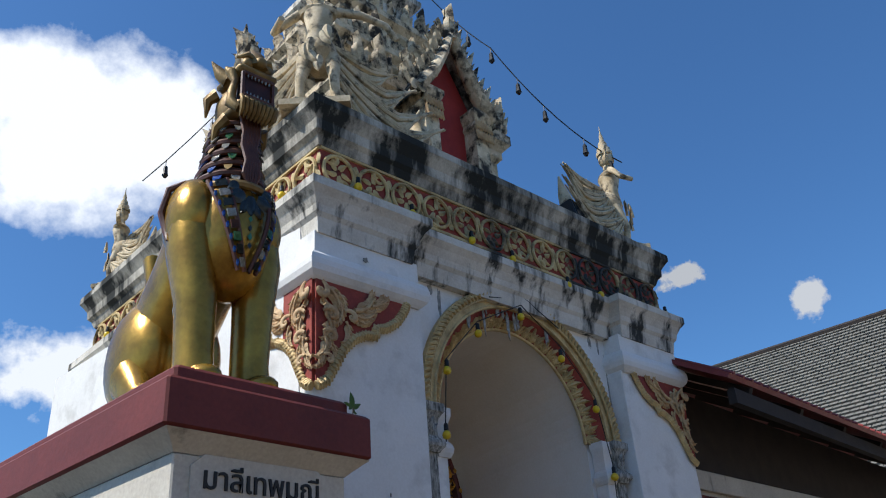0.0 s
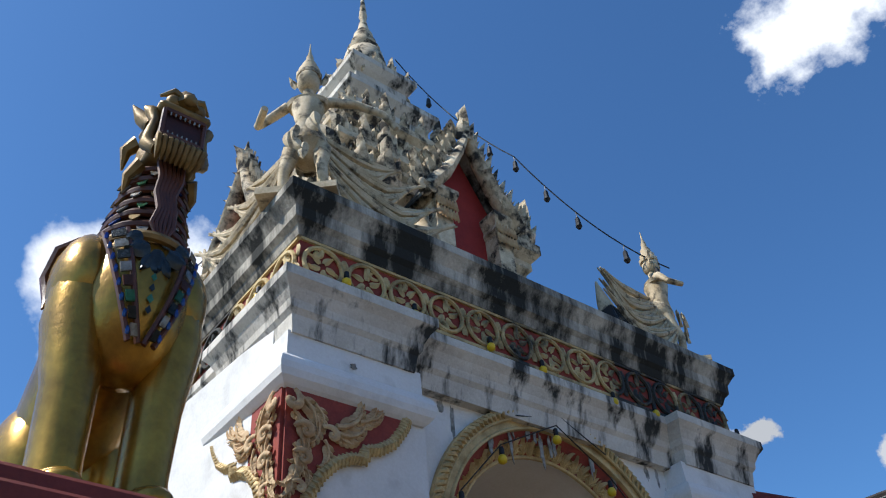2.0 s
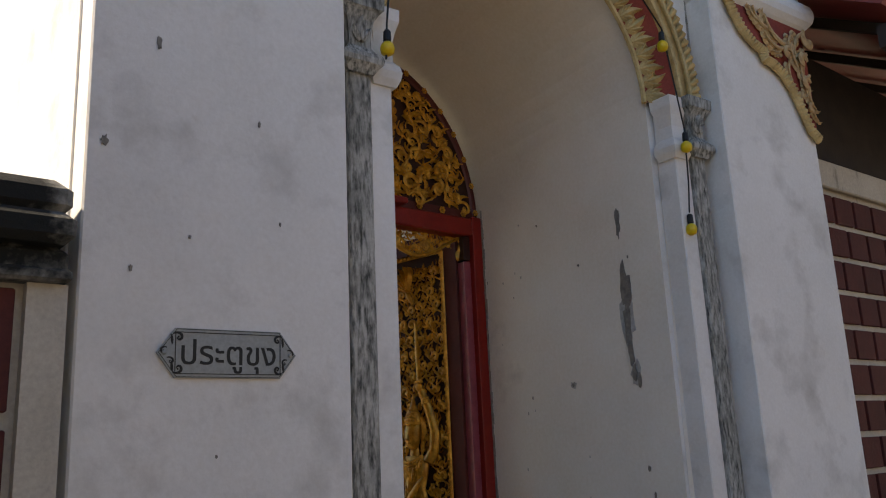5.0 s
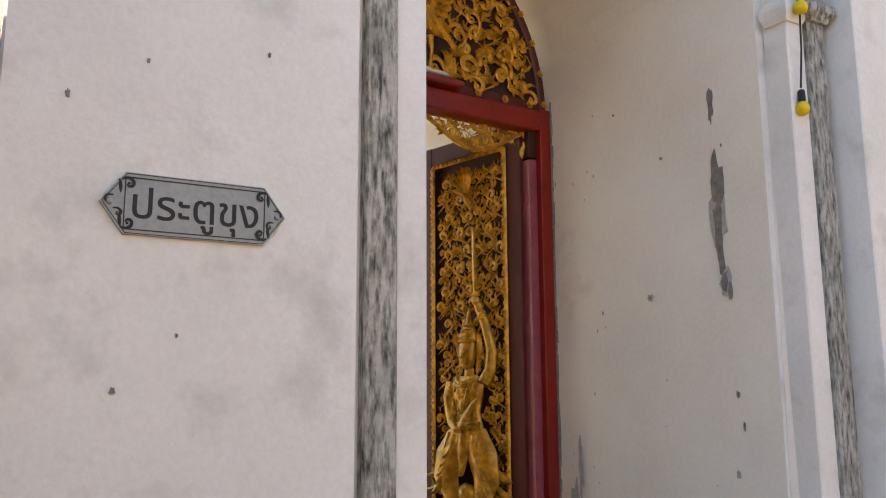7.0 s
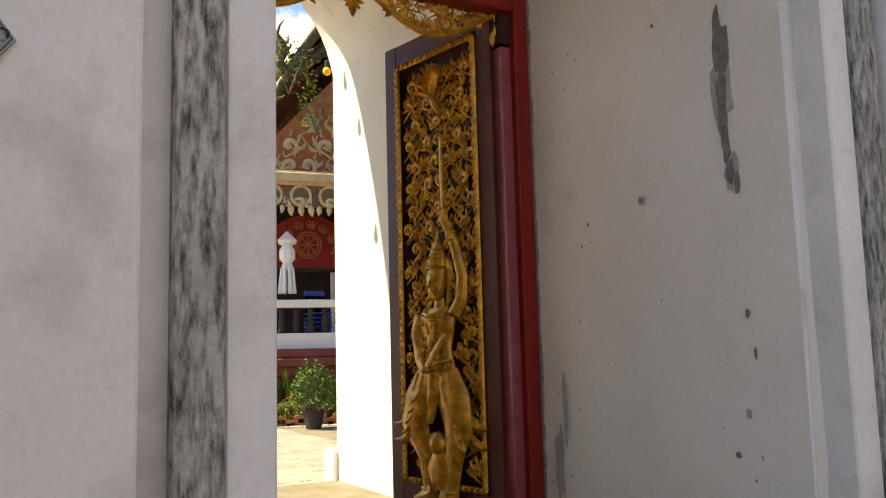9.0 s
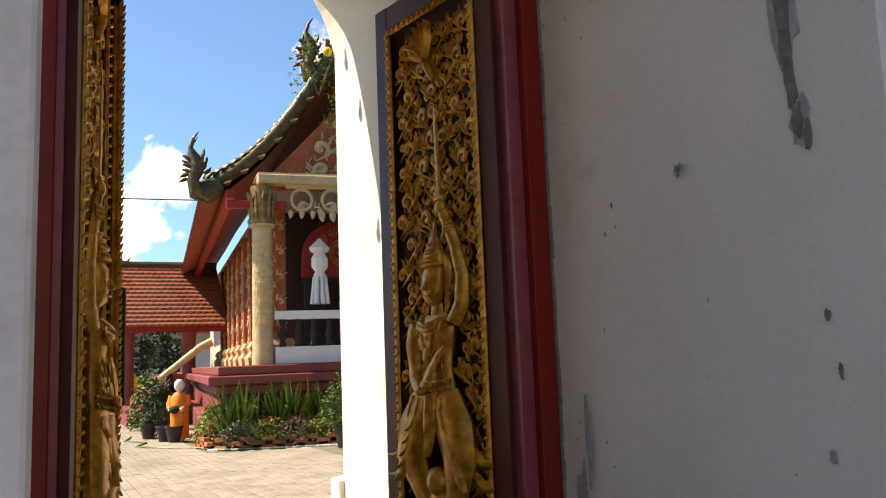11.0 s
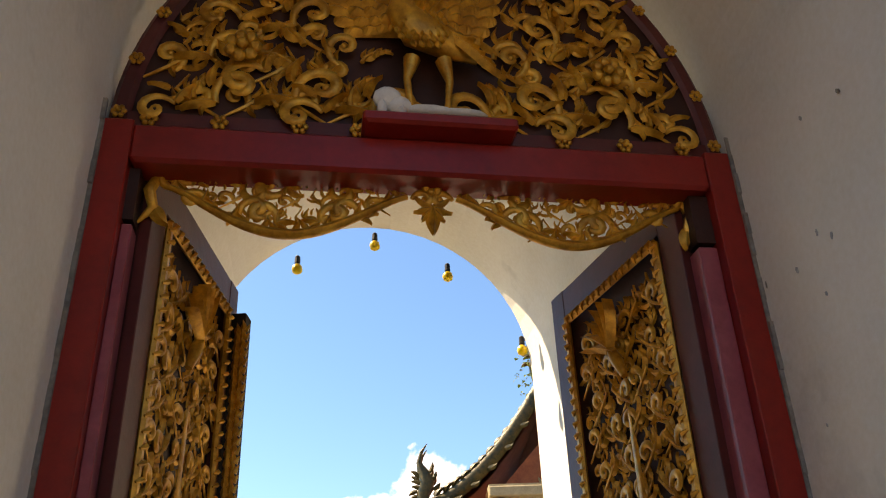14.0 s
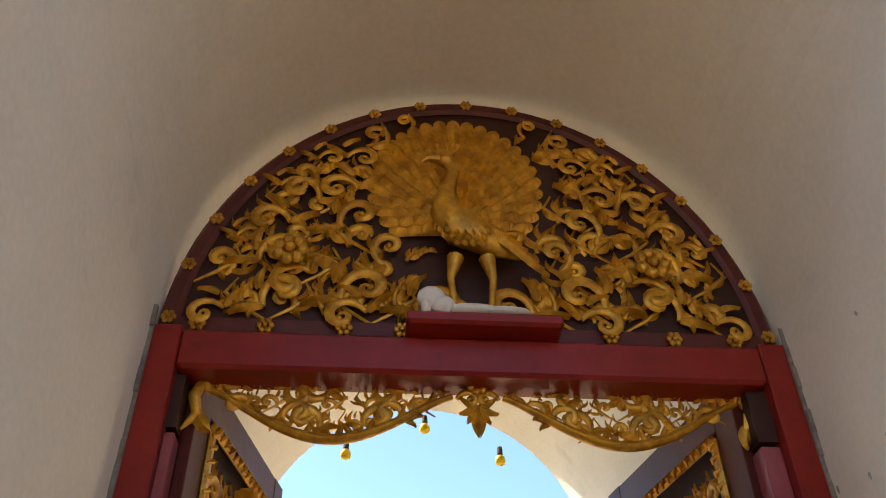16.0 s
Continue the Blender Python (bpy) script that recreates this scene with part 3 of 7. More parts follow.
for sx in (-1, 1):
    k = Kit()
    k.box((min(sx * 1.29, sx * 1.43), -0.05, 0.0), (max(sx * 1.29, sx * 1.43), 0.01, 3.56), bevel=0.012)
    structure("trim_pilaster", k, PILMOULD, "plaster pilaster streaked black with mould", m=ARCH)
    k = Kit()
    k.box((min(sx * 1.145, sx * 1.288), -0.02, 0.0), (max(sx * 1.145, sx * 1.288), 0.14, 3.84), bevel=0.012)
    structure("trim_arch_jamb", k, PLASTER, "white plaster jamb of the arch", m=ARCH)
    # two-storeyed capital: a lower roll, a waisted block with a leaf, a flaring top slab
    k = Kit()
    k.square([(0.075, 3.50), (0.095, 3.53), (0.115, 3.55), (0.120, 3.575), (0.112, 3.60), (0.085, 3.62), (0.066, 3.65), (0.064, 3.72), (0.078, 3.80), (0.105, 3.845), (0.122, 3.86), (0.125, 3.93), (0.115, 3.94)],
             sx * 1.36, -0.01, ratio=0.85)
    structure("trim_capital", k, PILMOULD, "mould-blackened pilaster capital", m=ARCH)
    k = Kit()
    for da, ln, w in ((0, 0.13, 0.3), (35, 0.09, 0.3), (-35, 0.09, 0.3)):
        leaf(k, sx * 1.36, 3.68, ln, 90 + da, w, 0.0, -0.075, 0.2)
    structure("trim_capital_leaf", k, PILMOULD, "worn leaf on the pilaster capital", m=ARCH, smooth=True)
    k = Kit()
    k.square([(0.070, 3.48), (0.088, 3.52), (0.095, 3.56), (0.085, 3.60), (0.060, 3.63), (0.055, 3.72), (0.070, 3.80), (0.088, 3.86), (0.090, 3.93)], sx * 1.195, 0.035)
    structure("trim_capital", k, PLASTER, "white inner capital of the arch", m=ARCH)


def corner_relief(m, flip, name="corner_relief"):
    """Red ground with gilt leaves in a curved bracket shape; x runs from the corner inwards, top at z = 0."""
    s = -1 if flip else 1
    out = [(0.0, 0.0), (0.98, 0.0), (0.93, -0.10), (0.84, -0.22), (0.72, -0.30), (0.61, -0.33), (0.60, -0.40), (0.50, -0.41), (0.38, -0.47), (0.27, -0.58), (0.18, -0.74), (0.10, -0.88), (0.0, -0.94)]
    ob = thing(name, "red bracket relief with cream gilt leaves on the gate pier", "relief", m)
    poly = [(s * x, z) for x, z in out]
    if not flip:
        poly = poly[::-1]
    part("ground", Kit().prism(poly, -0.025, 0.01), REDGROUND, ob)
    k = Kit()
    pts = [(s * x, -0.03, z) for x, z in out[1:]]
    dense = []
    for a, b in zip(pts, pts[1:]):
        for i in range(4):
            dense.append(tuple(a[j] + (b[j] - a[j]) * i / 4 for j in range(3)))
    dense.append(pts[-1])
    k.tube(dense, 0.04, 8, flat=0.7, normal=(0, 1, 0))
    for i in range(1, len(dense) - 1):
        d = Vector(dense[i + 1]) - Vector(dense[i - 1])
        d.normalize()
        n = Vector((d.z, 0, -d.x))
        p = Vector(dense[i])
        k.tube([p - n * 0.045 + d * 0.012, p + Vector((0, -0.035, 0)), p + n * 0.045 - d * 0.012], [0.008, 0.014, 0.008], 5)
    part("rope_border", k, PALEGOLD, ob, "gilt rope edge", smooth=True)
    k = Kit()
    for (x, z, sz, a, h) in ((0.07, -0.07, 0.36, -8, -1), (0.36, -0.23, 0.42, -5, 1), (0.38, -0.27, 0.34, -24, 1), (0.36, -0.24, 0.24, -75, 1), (0.20, -0.10, 0.26, -20, -1), (0.06, -0.24, 0.34, -20, -1), (0.10, -0.34, 0.26, -48, -1),
                             (0.05, -0.42, 0.30, -25, -1), (0.07, -0.52, 0.26, -60, -1), (0.05, -0.64, 0.22, -62, -1), (0.04, -0.16, 0.20, -80, 1), (0.55, -0.14, 0.30, -2, 1), (0.60, -0.10, 0.26, -14, 1), (0.28, -0.34, 0.24, -40, -1), (0.22, -0.20, 0.28, -55, -1), (0.14, -0.56, 0.18, -30, -1)):
        acanthus(k, s * x, z, sz * 0.90, a if not flip else 180 - a, h if not flip else -h, -0.03, 5, 0.20)
    for (x, z, sz, a, h) in ((0.04, -0.03, 0.15, -30, -1), (0.26, -0.26, 0.12, 40, -1), (0.05, -0.30, 0.13, 60, -1), (0.05, -0.48, 0.12, 50, -1), (0.05, -0.68, 0.09, 40, -1)):
        spiral(k, s * x, z, sz, a if not flip else 180 - a, h if not flip else -h, 1.1, 0.2, -0.06)
    part("leaf_carving", k, CREAM, ob, "cream gilt leaves in high relief", smooth=True)
    return ob


corner_relief(GATE @ pose(-PIER_X, PIER_Y, 4.75), False)
corner_relief(GATE @ pose(PIER_X, PIER_Y, 4.75), True)
corner_relief(GATE @ pose(-PIER_X, PIER_Y, 4.75, 0, 0, -90), True)
corner_relief(GATE @ pose(-PIER_X, DEPTH, 4.75, 0, 0, -90), False)

# frieze fretwork: linked scrolls in low relief, front and the sunlit side
rng = random.Random(4)


def frieze(m, length, name):
    ob = thing(name, "gilt fretwork frieze of linked scrolls, part blackened", "frieze", m)
    n = int(length / 0.40)
    for i in range(n):
        k = Kit()
        x = (i + 0.5) * length / n
        h = 1 if i % 2 else -1
        ring = [(x + 0.17 * math.cos(2 * math.pi * j / 18), -0.02, 0.17 * math.sin(2 * math.pi * j / 18)) for j in range(19)]
        k.tube(ring, 0.02, 6, normal=(0, 1, 0))
        spiral(k, x - 0.13 * h, -0.10, 0.16, 90 - 40 * h, -h, 1.3, 0.16)
        spiral(k, x + 0.13 * h, 0.10, 0.14, 270 - 40 * h, -h, 1.2, 0.16)
        for q in range(5):
            leaf(k, x + 0.03 * math.cos(q * 1.26), 0.03 * math.sin(q * 1.26), 0.12, q * 72 + 15 * h, 0.3, 0.5 * h, -0.01)
        for cz in (-0.19, 0.19):
            leaf(k, x + 0.20, cz * 0.75, 0.12, 90 if cz < 0 else -90, 0.36, 0.3, -0.01)
        k.box((x - length / n / 2, -0.025, 0.195), (x + length / n / 2, 0, 0.225))
        k.box((x - length / n / 2, -0.025, -0.225), (x + length / n / 2, 0, -0.195))
        part("scroll_panel", k, GILTFRET, ob)
    return ob


frieze(GATE @ pose(-2.60, 0.06, 5.90), 5.20, "frieze_fretwork")
frieze(GATE @ pose(-2.60, DEPTH - 0.06, 5.90, 0, 0, -90), DEPTH - 0.12, "frieze_fretwork")


# ---------------------------------------------------------------- gate: roof dormers and flames
def flame(k, x, z, h, y=0.0, lean=0.0, m=None):
    """A stucco flame leaf: three lobes."""
    kk = Kit()
    leaf(kk, 0, 0, h, 90 + lean, 0.24, 0.35, 0, 0.2)
    leaf(kk, -0.05 * h, 0, h * 0.66, 118 + lean, 0.24, -0.5, 0.01, 0.2)
    leaf(kk, 0.05 * h, 0, h * 0.66, 62 + lean, 0.24, 0.5, 0.01, 0.2)
    back = [(x_, -y_ * 0.4 + 0.02, z_) for x_, y_, z_ in kk.v]
    kk.add(back, [f[::-1] for f in kk.f])
    k.add(kk.v, kk.f, (m or Matrix()) @ Matrix.Translation((x, y, z)))


def dormer(m):
    ob = thing("roof_dormer", "white stucco dormer niche with a red recess and flame gable", "dormer", m)
    k = Kit()
    k.prism([(-0.38, 0.0), (0.38, 0.0), (0.60, 1.55), (0.30, 2.0), (0.0, 2.46), (-0.30, 2.0), (-0.60, 1.55)], 0.16, 0.30)
    part("recess", k, REDNICHE, ob, "deep red painted recess")
    for sx in (-1, 1):
        k = Kit()
        k.square([(0.16, 0), (0.17, 0.08), (0.13, 0.16), (0.13, 1.28), (0.17, 1.34), (0.15, 1.40), (0.20, 1.50), (0.20, 1.56)], sx * 0.50, 0.10)
        part("pillar", k, STUCCO, ob)
        k = Kit()
        for cz in (1.36, 1.50):
            for i in range(7):
                leaf(k, sx * 0.50 - 0.15 + 0.05 * i, cz - 0.10, 0.14, -90, 0.24, 0.1, -0.08)
        part("capital_leaves", k, CREAM, ob, smooth=True)
        k = Kit()
        k.box((min(sx * 0.36, sx * 0.66), 0.12, 0), (max(sx * 0.36, sx * 0.66), 0.9, 1.5))
        part("cheek_wall", k, STUCCO, ob)
        k = Kit()
        beam = [(sx * 0.80, -0.05, 1.44), (sx * 0.66, -0.05, 1.60), (sx * 0.42, -0.05, 1.86), (sx * 0.20, -0.05, 2.22), (0.0, -0.05, 2.62)]
        k.tube(beam, [0.08, 0.10, 0.09, 0.08, 0.06], 8, flat=1.3, normal=(0, 1, 0))
        for i in range(9):
            f = (i + 0.3) / 9
            j = min(int(f * 4), 3)
            g = f * 4 - j
            p = [beam[j][c] + (beam[j + 1][c] - beam[j][c]) * g for c in range(3)]
            flame(k, p[0] + sx * 0.06, p[2] + 0.03, 0.30 - 0.02 * (i % 3), -0.05, -sx * 32)
        spiral(k, sx * 0.66, 1.50, 0.17, 90 + sx * -60, -sx, 1.2, 0.2, -0.1)
        spiral(k, sx * 0.80, 1.42, 0.16, 90 - sx * 20, -sx, 1.3, 0.22, -0.1)
        spiral(k, sx * 0.52, 1.72, 0.10, 90, sx, 1.2, 0.2, -0.1)
        flame(k, sx * 0.86, 1.50, 0.42, -0.05, -sx * 14)
        part("flame_gable", k, STUCCO, ob, smooth=True)
        k = Kit()
        k.prism([(0, 2.62), (sx * 0.80, 1.46), (sx * 0.80, 1.40), (0, 2.48)] if sx < 0 else [(0, 2.48), (0.80, 1.40), (0.80, 1.46), (0, 2.62)], 0.0, 1.3)
        part("roof_slope", k, MOSSY, ob)
    k = Kit()
    k.tube([(0, -0.05, 2.5), (0, -0.05, 2.8), (0.02, -0.05, 3.05)], [0.09, 0.06, 0.01], 8)
    flame(k, 0, 2.5, 0.5, -0.08)
    part("finial", k, STUCCO, ob, smooth=True)
    return ob


dormer(GATE @ pose(-0.19, 0.62, 6.50) @ Matrix.Diagonal((0.84, 1, 1.04, 1)))
dormer(GATE @ pose(-2.05, TC[1], 6.50, 0, 0, -90) @ Matrix.Diagonal((0.84, 1, 1.04, 1)))

k = Kit()
for r, z, n, h in ((1.50, 8.38, 9, 0.44), (1.18, 9.24, 8, 0.40), (0.96, 10.12, 7, 0.36), (0.56, 11.88, 4, 0.22)):
    for side in range(4):
        m = Matrix.Translation((*TC, 0)) @ Matrix.Rotation(side * math.pi / 2, 4, "Z")
        for i in range(n):
            x = -r + 2 * r * (i + 0.5) / n
            flame(k, x, z, h * (1.0 + 0.25 * ((i * 7) % 3 - 1)), -r + 0.03, (0.5 - (i + 0.5) / n) * 24, m)
            if i % 2:
                kk = Kit()
                spiral(kk, x, z - 0.25, 0.14, 60 + 40 * (i % 3), 1 if i % 4 == 1 else -1, 1.2, 0.2, -r + 0.2)
                k.add(kk.v, kk.f, m)
roof_orn = structure("roof_ornament", k, STUCCO, "rows of stucco flame leaves on the roof tiers", smooth=True, m=GATE)


def kinnari(m):
    """A crowned bird-bodied figure with spread wings: one plain stucco mesh."""
    k = Kit()
    k.square([(0.30, 0), (0.30, 0.06), (0.22, 0.10)], 0, 0)
    for sx in (-1, 1):
        k.tube([(sx * 0.16, -0.05, 0.08), (sx * 0.15, -0.10, 0.40), (sx * 0.12, 0.0, 0.72)], [0.045, 0.045, 0.085], 8)
        k.ball((sx * 0.17, -0.14, 0.10), (0.07, 0.13, 0.04), 8, 5)
    k.ball((0, 0.05, 0.80), (0.17, 0.19, 0.21), 12, 8)
    k.tube([(0, 0.02, 0.80), (0, -0.02, 1.02), (0, -0.02, 1.22), (0, -0.02, 1.34)], [0.16, 0.095, 0.145, 0.06], 12)
    k.tube([(0, -0.02, 1.32), (0, -0.03, 1.46)], [0.055, 0.05], 8)
    k.ball((0, -0.04, 1.54), (0.10, 0.11, 0.13), 12, 9)
    k.lathe([(0.11, 1.60), (0.115, 1.64), (0.09, 1.68), (0.095, 1.71), (0.06, 1.76), (0.065, 1.79), (0.03, 1.86), (0.035, 1.89), (0.012, 1.98), (0.004, 2.10)], pose(0, -0.03, 0), 12)
    # one arm bent before the breast, the other held out along the wing
    k.tube([(-0.17, -0.02, 1.27), (-0.33, 0.0, 1.16), (-0.40, -0.06, 1.02), (-0.30, -0.24, 1.02)], [0.045, 0.04, 0.036, 0.03], 8)
    k.tube([(0.17, -0.02, 1.27), (0.40, 0.04, 1.27), (0.62, 0.12, 1.20), (0.72, 0.16, 1.05)], [0.045, 0.038, 0.034, 0.026], 8)
    k.lathe([(0.17, 1.22), (0.19, 1.26), (0.12, 1.31), (0.06, 1.34)], pose(0, -0.02, 0), 14, sy=0.7)
    for sx in (-1, 1):
        leaf(k, sx * 0.11, 1.52, 0.16, 90 - sx * 20, 0.25, 0.2, 0.0)
        # wings: drooping fans of long ridged feathers, upswept at the tip
        for row, (zz, ln, drop, wide) in enumerate(((1.06, 0.90, 0.06, 0.34), (0.92, 1.08, 0.20, 0.36), (0.72, 1.22, 0.28, 0.36), (0.52, 1.30, 0.30, 0.34))):
            for i in range(6):
                g = i / 5
                pts, rad = [], []
                for j in range(9):
                    f = j / 8
                    x = 0.10 + ln * (1 - 0.16 * g) * f
                    z = zz - drop * math.sin(math.pi * 0.75 * f) + (0.42 if row else 0.16) * max(0.0, f - 0.62) - wide * g * math.sin(math.pi * (0.08 + 0.84 * f))
                    p = Matrix.Rotation(radians(42), 4, "Z") @ Vector((x, 0.06 - 0.07 * row - 0.02 * (i % 2), z))
                    pts.append((sx * p.x, p.y, p.z))
                    rad.append(0.026 * math.sin(math.pi * (0.12 + 0.82 * f)) + 0.004)
                k.tube(pts, rad, 6)
        k.tube([(sx * 0.62, 0.62, 0.06), (sx * 0.80, 0.70, 0.10), (sx * 0.90, 0.78, 0.30), (sx * 0.84, 0.80, 0.52), (sx * 0.90, 0.84, 0.74)], [0.05, 0.09, 0.10, 0.07, 0.01], 8)
    for i in range(7):
        kk = Kit()
        leaf(kk, 0, 0, 0.62 - 0.04 * abs(i - 3), 62 - i * 3, 0.16, 0.8, 0, 0.1)
        back = [(p[0], 0.05 - p[1] * 0.3, p[2]) for p in kk.v]
        kk.add(back, [f[::-1] for f in kk.f])
        k.add(kk.v, kk.f, Matrix.Translation((0, 0.15, 0.65)) @ Matrix.Rotation(radians(90 + (i - 3) * 11), 4, "Z"))
    for i in range(6):
        leaf(k, 0.10 * math.cos(i), 0.95 - 0.07 * i, 0.18, -90 + 20 * math.sin(i * 2), 0.3, 0.3, -0.2)
    ob = new("kinnari_statue", k.mesh("kinnari_statue", MAIDEN, True))
    ob.matrix_basis = m
    return tagged(ob, "weathered stucco bird-maiden statue with spread feathered wings", "statue", "corner statues of the gate roof")


first = kinnari(GATE @ pose(-2.46, 0.27, 6.56, 0, 0, -42) @ Matrix.Scale(1.11, 4))
copy_thing(first, GATE @ pose(2.40, 0.30, 6.55, 0, 0, 48) @ Matrix.Scale(0.93, 4))
copy_thing(first, GATE @ pose(-2.50, DEPTH - 0.25, 6.55, 0, 0, -130) @ Matrix.Scale(0.70, 4))

k = Kit()
k.box((-0.22, -0.12, 0), (0.22, 0.12, 0.34), bevel=0.02)
box_l = thing("floodlight", "black boxed floodlight on the gate cornice", "floodlight", GATE @ pose(1.30, 0.12, 6.56, -12, 0, 8))
part("housing", k, BLACK, box_l)
k = Kit()
k.box((-0.19, -0.128, 0.03), (0.19, -0.12, 0.31))
part("glass", k, GLASSDARK, box_l)


# ---------------------------------------------------------------- string lights
def bulb_thing(m):
    ob = thing("light_bulb", "yellow plastic bulb in a black socket on a festoon wire", "light bulb", m, "festoon bulbs")
    part("socket", Kit().lathe([(0.012, 0.0), (0.02, -0.01), (0.022, -0.06), (0.018, -0.07)], None, 10), BLACK, ob)
    part("globe", Kit().lathe([(0.018, -0.07), (0.034, -0.085), (0.040, -0.11), (0.034, -0.135), (0.012, -0.148)], None, 12), YELLOW, ob, smooth=True)
    return ob


bulb0 = bulb_thing(GATE @ pose(-1.15, 0.12, 4.37))
for x, y, z in ((-0.69, 0.12, 4.84), (-0.02, 0.12, 5.18), (0.556, 0.12, 4.83), (1.057, 0.14, 4.36), (-1.19, 0.15, 3.77), (1.204, 0.15, 3.65), (1.221, 0.20, 3.08),
                (-2.2, 0.02, 5.92), (-1.55, 0.02, 5.86), (-0.75, 0.02, 5.82), (-0.15, 0.02, 5.78), (0.75, 0.02, 5.72), (1.35, 0.02, 5.76), (2.3, 0.02, 5.82), (2.62, -0.03, 5.80),
                (-2.68, 0.55, 5.92), (-2.68, 1.7, 5.9), (-2.68, 3.1, 5.88), (-2.68, 4.4, 5.9)):
    copy_thing(bulb0, GATE @ pose(x, y, z))
for x, z in ((-0.55, 4.62), (0.02, 4.84), (0.57, 4.60), (1.10, 4.02)):
    copy_thing(bulb0, pose(x, DEPTH + 0.03, z + 0.02))


def festoon(name, pts, lamps, sag=0.0, r=0.006):
    ob = thing(name, "thin black festoon wire with hanging bulbs", "wire")
    dense = []
    for a, b in zip(pts, pts[1:]):
        a, b = Vector(a), Vector(b)
        for i in range(10):
            f = i / 10
            p = a.lerp(b, f)
            p.z -= sag * 4 * f * (1 - f)
            dense.append(p)
    dense.append(Vector(pts[-1]))
    part("cable", Kit().tube(dense, r, 5), BLACK, ob)
    for i in range(lamps):
        f = (i + 0.7) / lamps * (len(dense) - 1)
        p = dense[min(int(f), len(dense) - 1)]
        k = Kit()
        k.lathe([(0.02, -0.10), (0.03, -0.12), (0.035, -0.2), (0.045, -0.25), (0.02, -0.29)], Matrix.Translation(p), 8)
        k.tube([p, p + Vector((0, 0, -0.1))], 0.005, 4)
        part("hanging_lamp", k, BLACK, ob)
    return ob


festoon("festoon_wire", [GATE @ Vector((0.1, 2.2, 12.7)), GATE @ Vector((1.1, 1.0, 10.0)), GATE @ Vector((2.55, 0.1, 8.05))], 9, 0.25, 0.009)
festoon("festoon_wire", [GATE @ Vector((-0.1, 2.6, 12.6)), GATE @ Vector((-2.35, 4.7, 8.3))], 6, 0.3, 0.009)
festoon("arch_wire", [GATE @ Vector(p) for p in ((-1.20, 0.15, 3.60), (-1.19, 0.15, 3.80), (-1.15, 0.12, 4.38), (-0.69, 0.12, 4.86), (-0.02, 0.10, 5.20), (0.556, 0.11, 4.86), (1.057, 0.13, 4.38), (1.204, 0.15, 3.68), (1.21, 0.17, 3.30), (1.221, 0.20, 3.09))], 0)
festoon("arch_wire", [GATE @ Vector(p) for p in ((-0.05, 0.12, 5.60), (-0.10, 0.14, 5.48), (0.0, 0.13, 5.36), (0.22, 0.14, 5.27), (0.62, 0.15, 5.10))], 0)
festoon("arch_wire", [GATE @ Vector(p) for p in ((-0.02, 0.15, 5.34), (-0.16, 0.15, 5.26), (-0.45, 0.14, 5.20))], 0)


# ---------------------------------------------------------------- writing
def writing(name, text, size, material, parent, m, depth=0.004, bold=0.0):
    cu = bpy.data.curves.new(name, "FONT")
    cu.body, cu.size, cu.extrude, cu.align_x, cu.align_y = text, size, depth, "CENTER", "CENTER"
    cu.offset = bold
    tmp = bpy.data.objects.new(name, cu)
    scene.collection.objects.link(tmp)
    bpy.context.view_layer.update()
    me = bpy.data.meshes.new_from_object(tmp.evaluated_get(bpy.context.evaluated_depsgraph_get()))
    bpy.data.objects.remove(tmp)
    me.materials.clear()
    me.materials.append(material)
    ob = new(name, me)
    ob.parent = parent
    ob.matrix_basis = m
    return ob


def sign_plate():
    ob = thing("name_sign", "grey metal name plate with black Thai lettering", "sign", pose(-2.070, front_y(-2.070) + PIER_Y - 0.002, 2.024, 0, 0, SKEW))
    out = [(-0.295, 0), (-0.222, -0.098), (0.222, -0.098), (0.295, 0), (0.222, 0.098), (-0.222, 0.098)]
    part("plate", Kit().prism(out, -0.012, 0.0), SIGNGREY, ob)
    k = Kit()
    inn = [(-0.222, -0.082), (0.222, -0.082), (0.222, 0.082), (-0.222, 0.082)]
    for a, b in zip(inn, inn[1:] + inn[:1]):
        k.tube([(a[0], -0.013, a[1]), (b[0], -0.013, b[1])], 0.0022, 4)
    for a, b in zip(out, out[1:] + out[:1]):
        k.tube([(a[0] * .975, -0.013, a[1] * .96), (b[0] * .975, -0.013, b[1] * .96)], 0.0015, 4)
    part("border_line", k, BLACK, ob)
    k = Kit()
    for sx in (-1, 1):
        for hz in (-1, 1):
            spiral(k, sx * 0.232, hz * 0.075, 0.04, 90 + 90 * sx - 40 * hz * sx, hz * sx, 1.1, 0.13, -0.012, relief=0.15)
            spiral(k, sx * 0.255, hz * 0.02, 0.03, 90 - 60 * sx * hz, -hz * sx, 1.1, 0.13, -0.012, relief=0.15)
            leaf(k, sx * 0.235, hz * 0.03, 0.045, 90 * hz, 0.3, 0.2, -0.011, 0.05)
    part("scroll_mark", k, BLACK, ob, "black scroll ornament on the plate ends")
    for sx in (-1, 1):
        part("screw", Kit().ball((sx * 0.266, -0.014, 0), (0.010, 0.006, 0.010), 10, 6), SIGNGREY, ob, smooth=True)
    writing("lettering", "ประตูขุง", 0.132, BLACK, ob, pose(0, -0.0125, -0.004, 90, 0, 0), 0.001, 0.0009)


sign_plate()


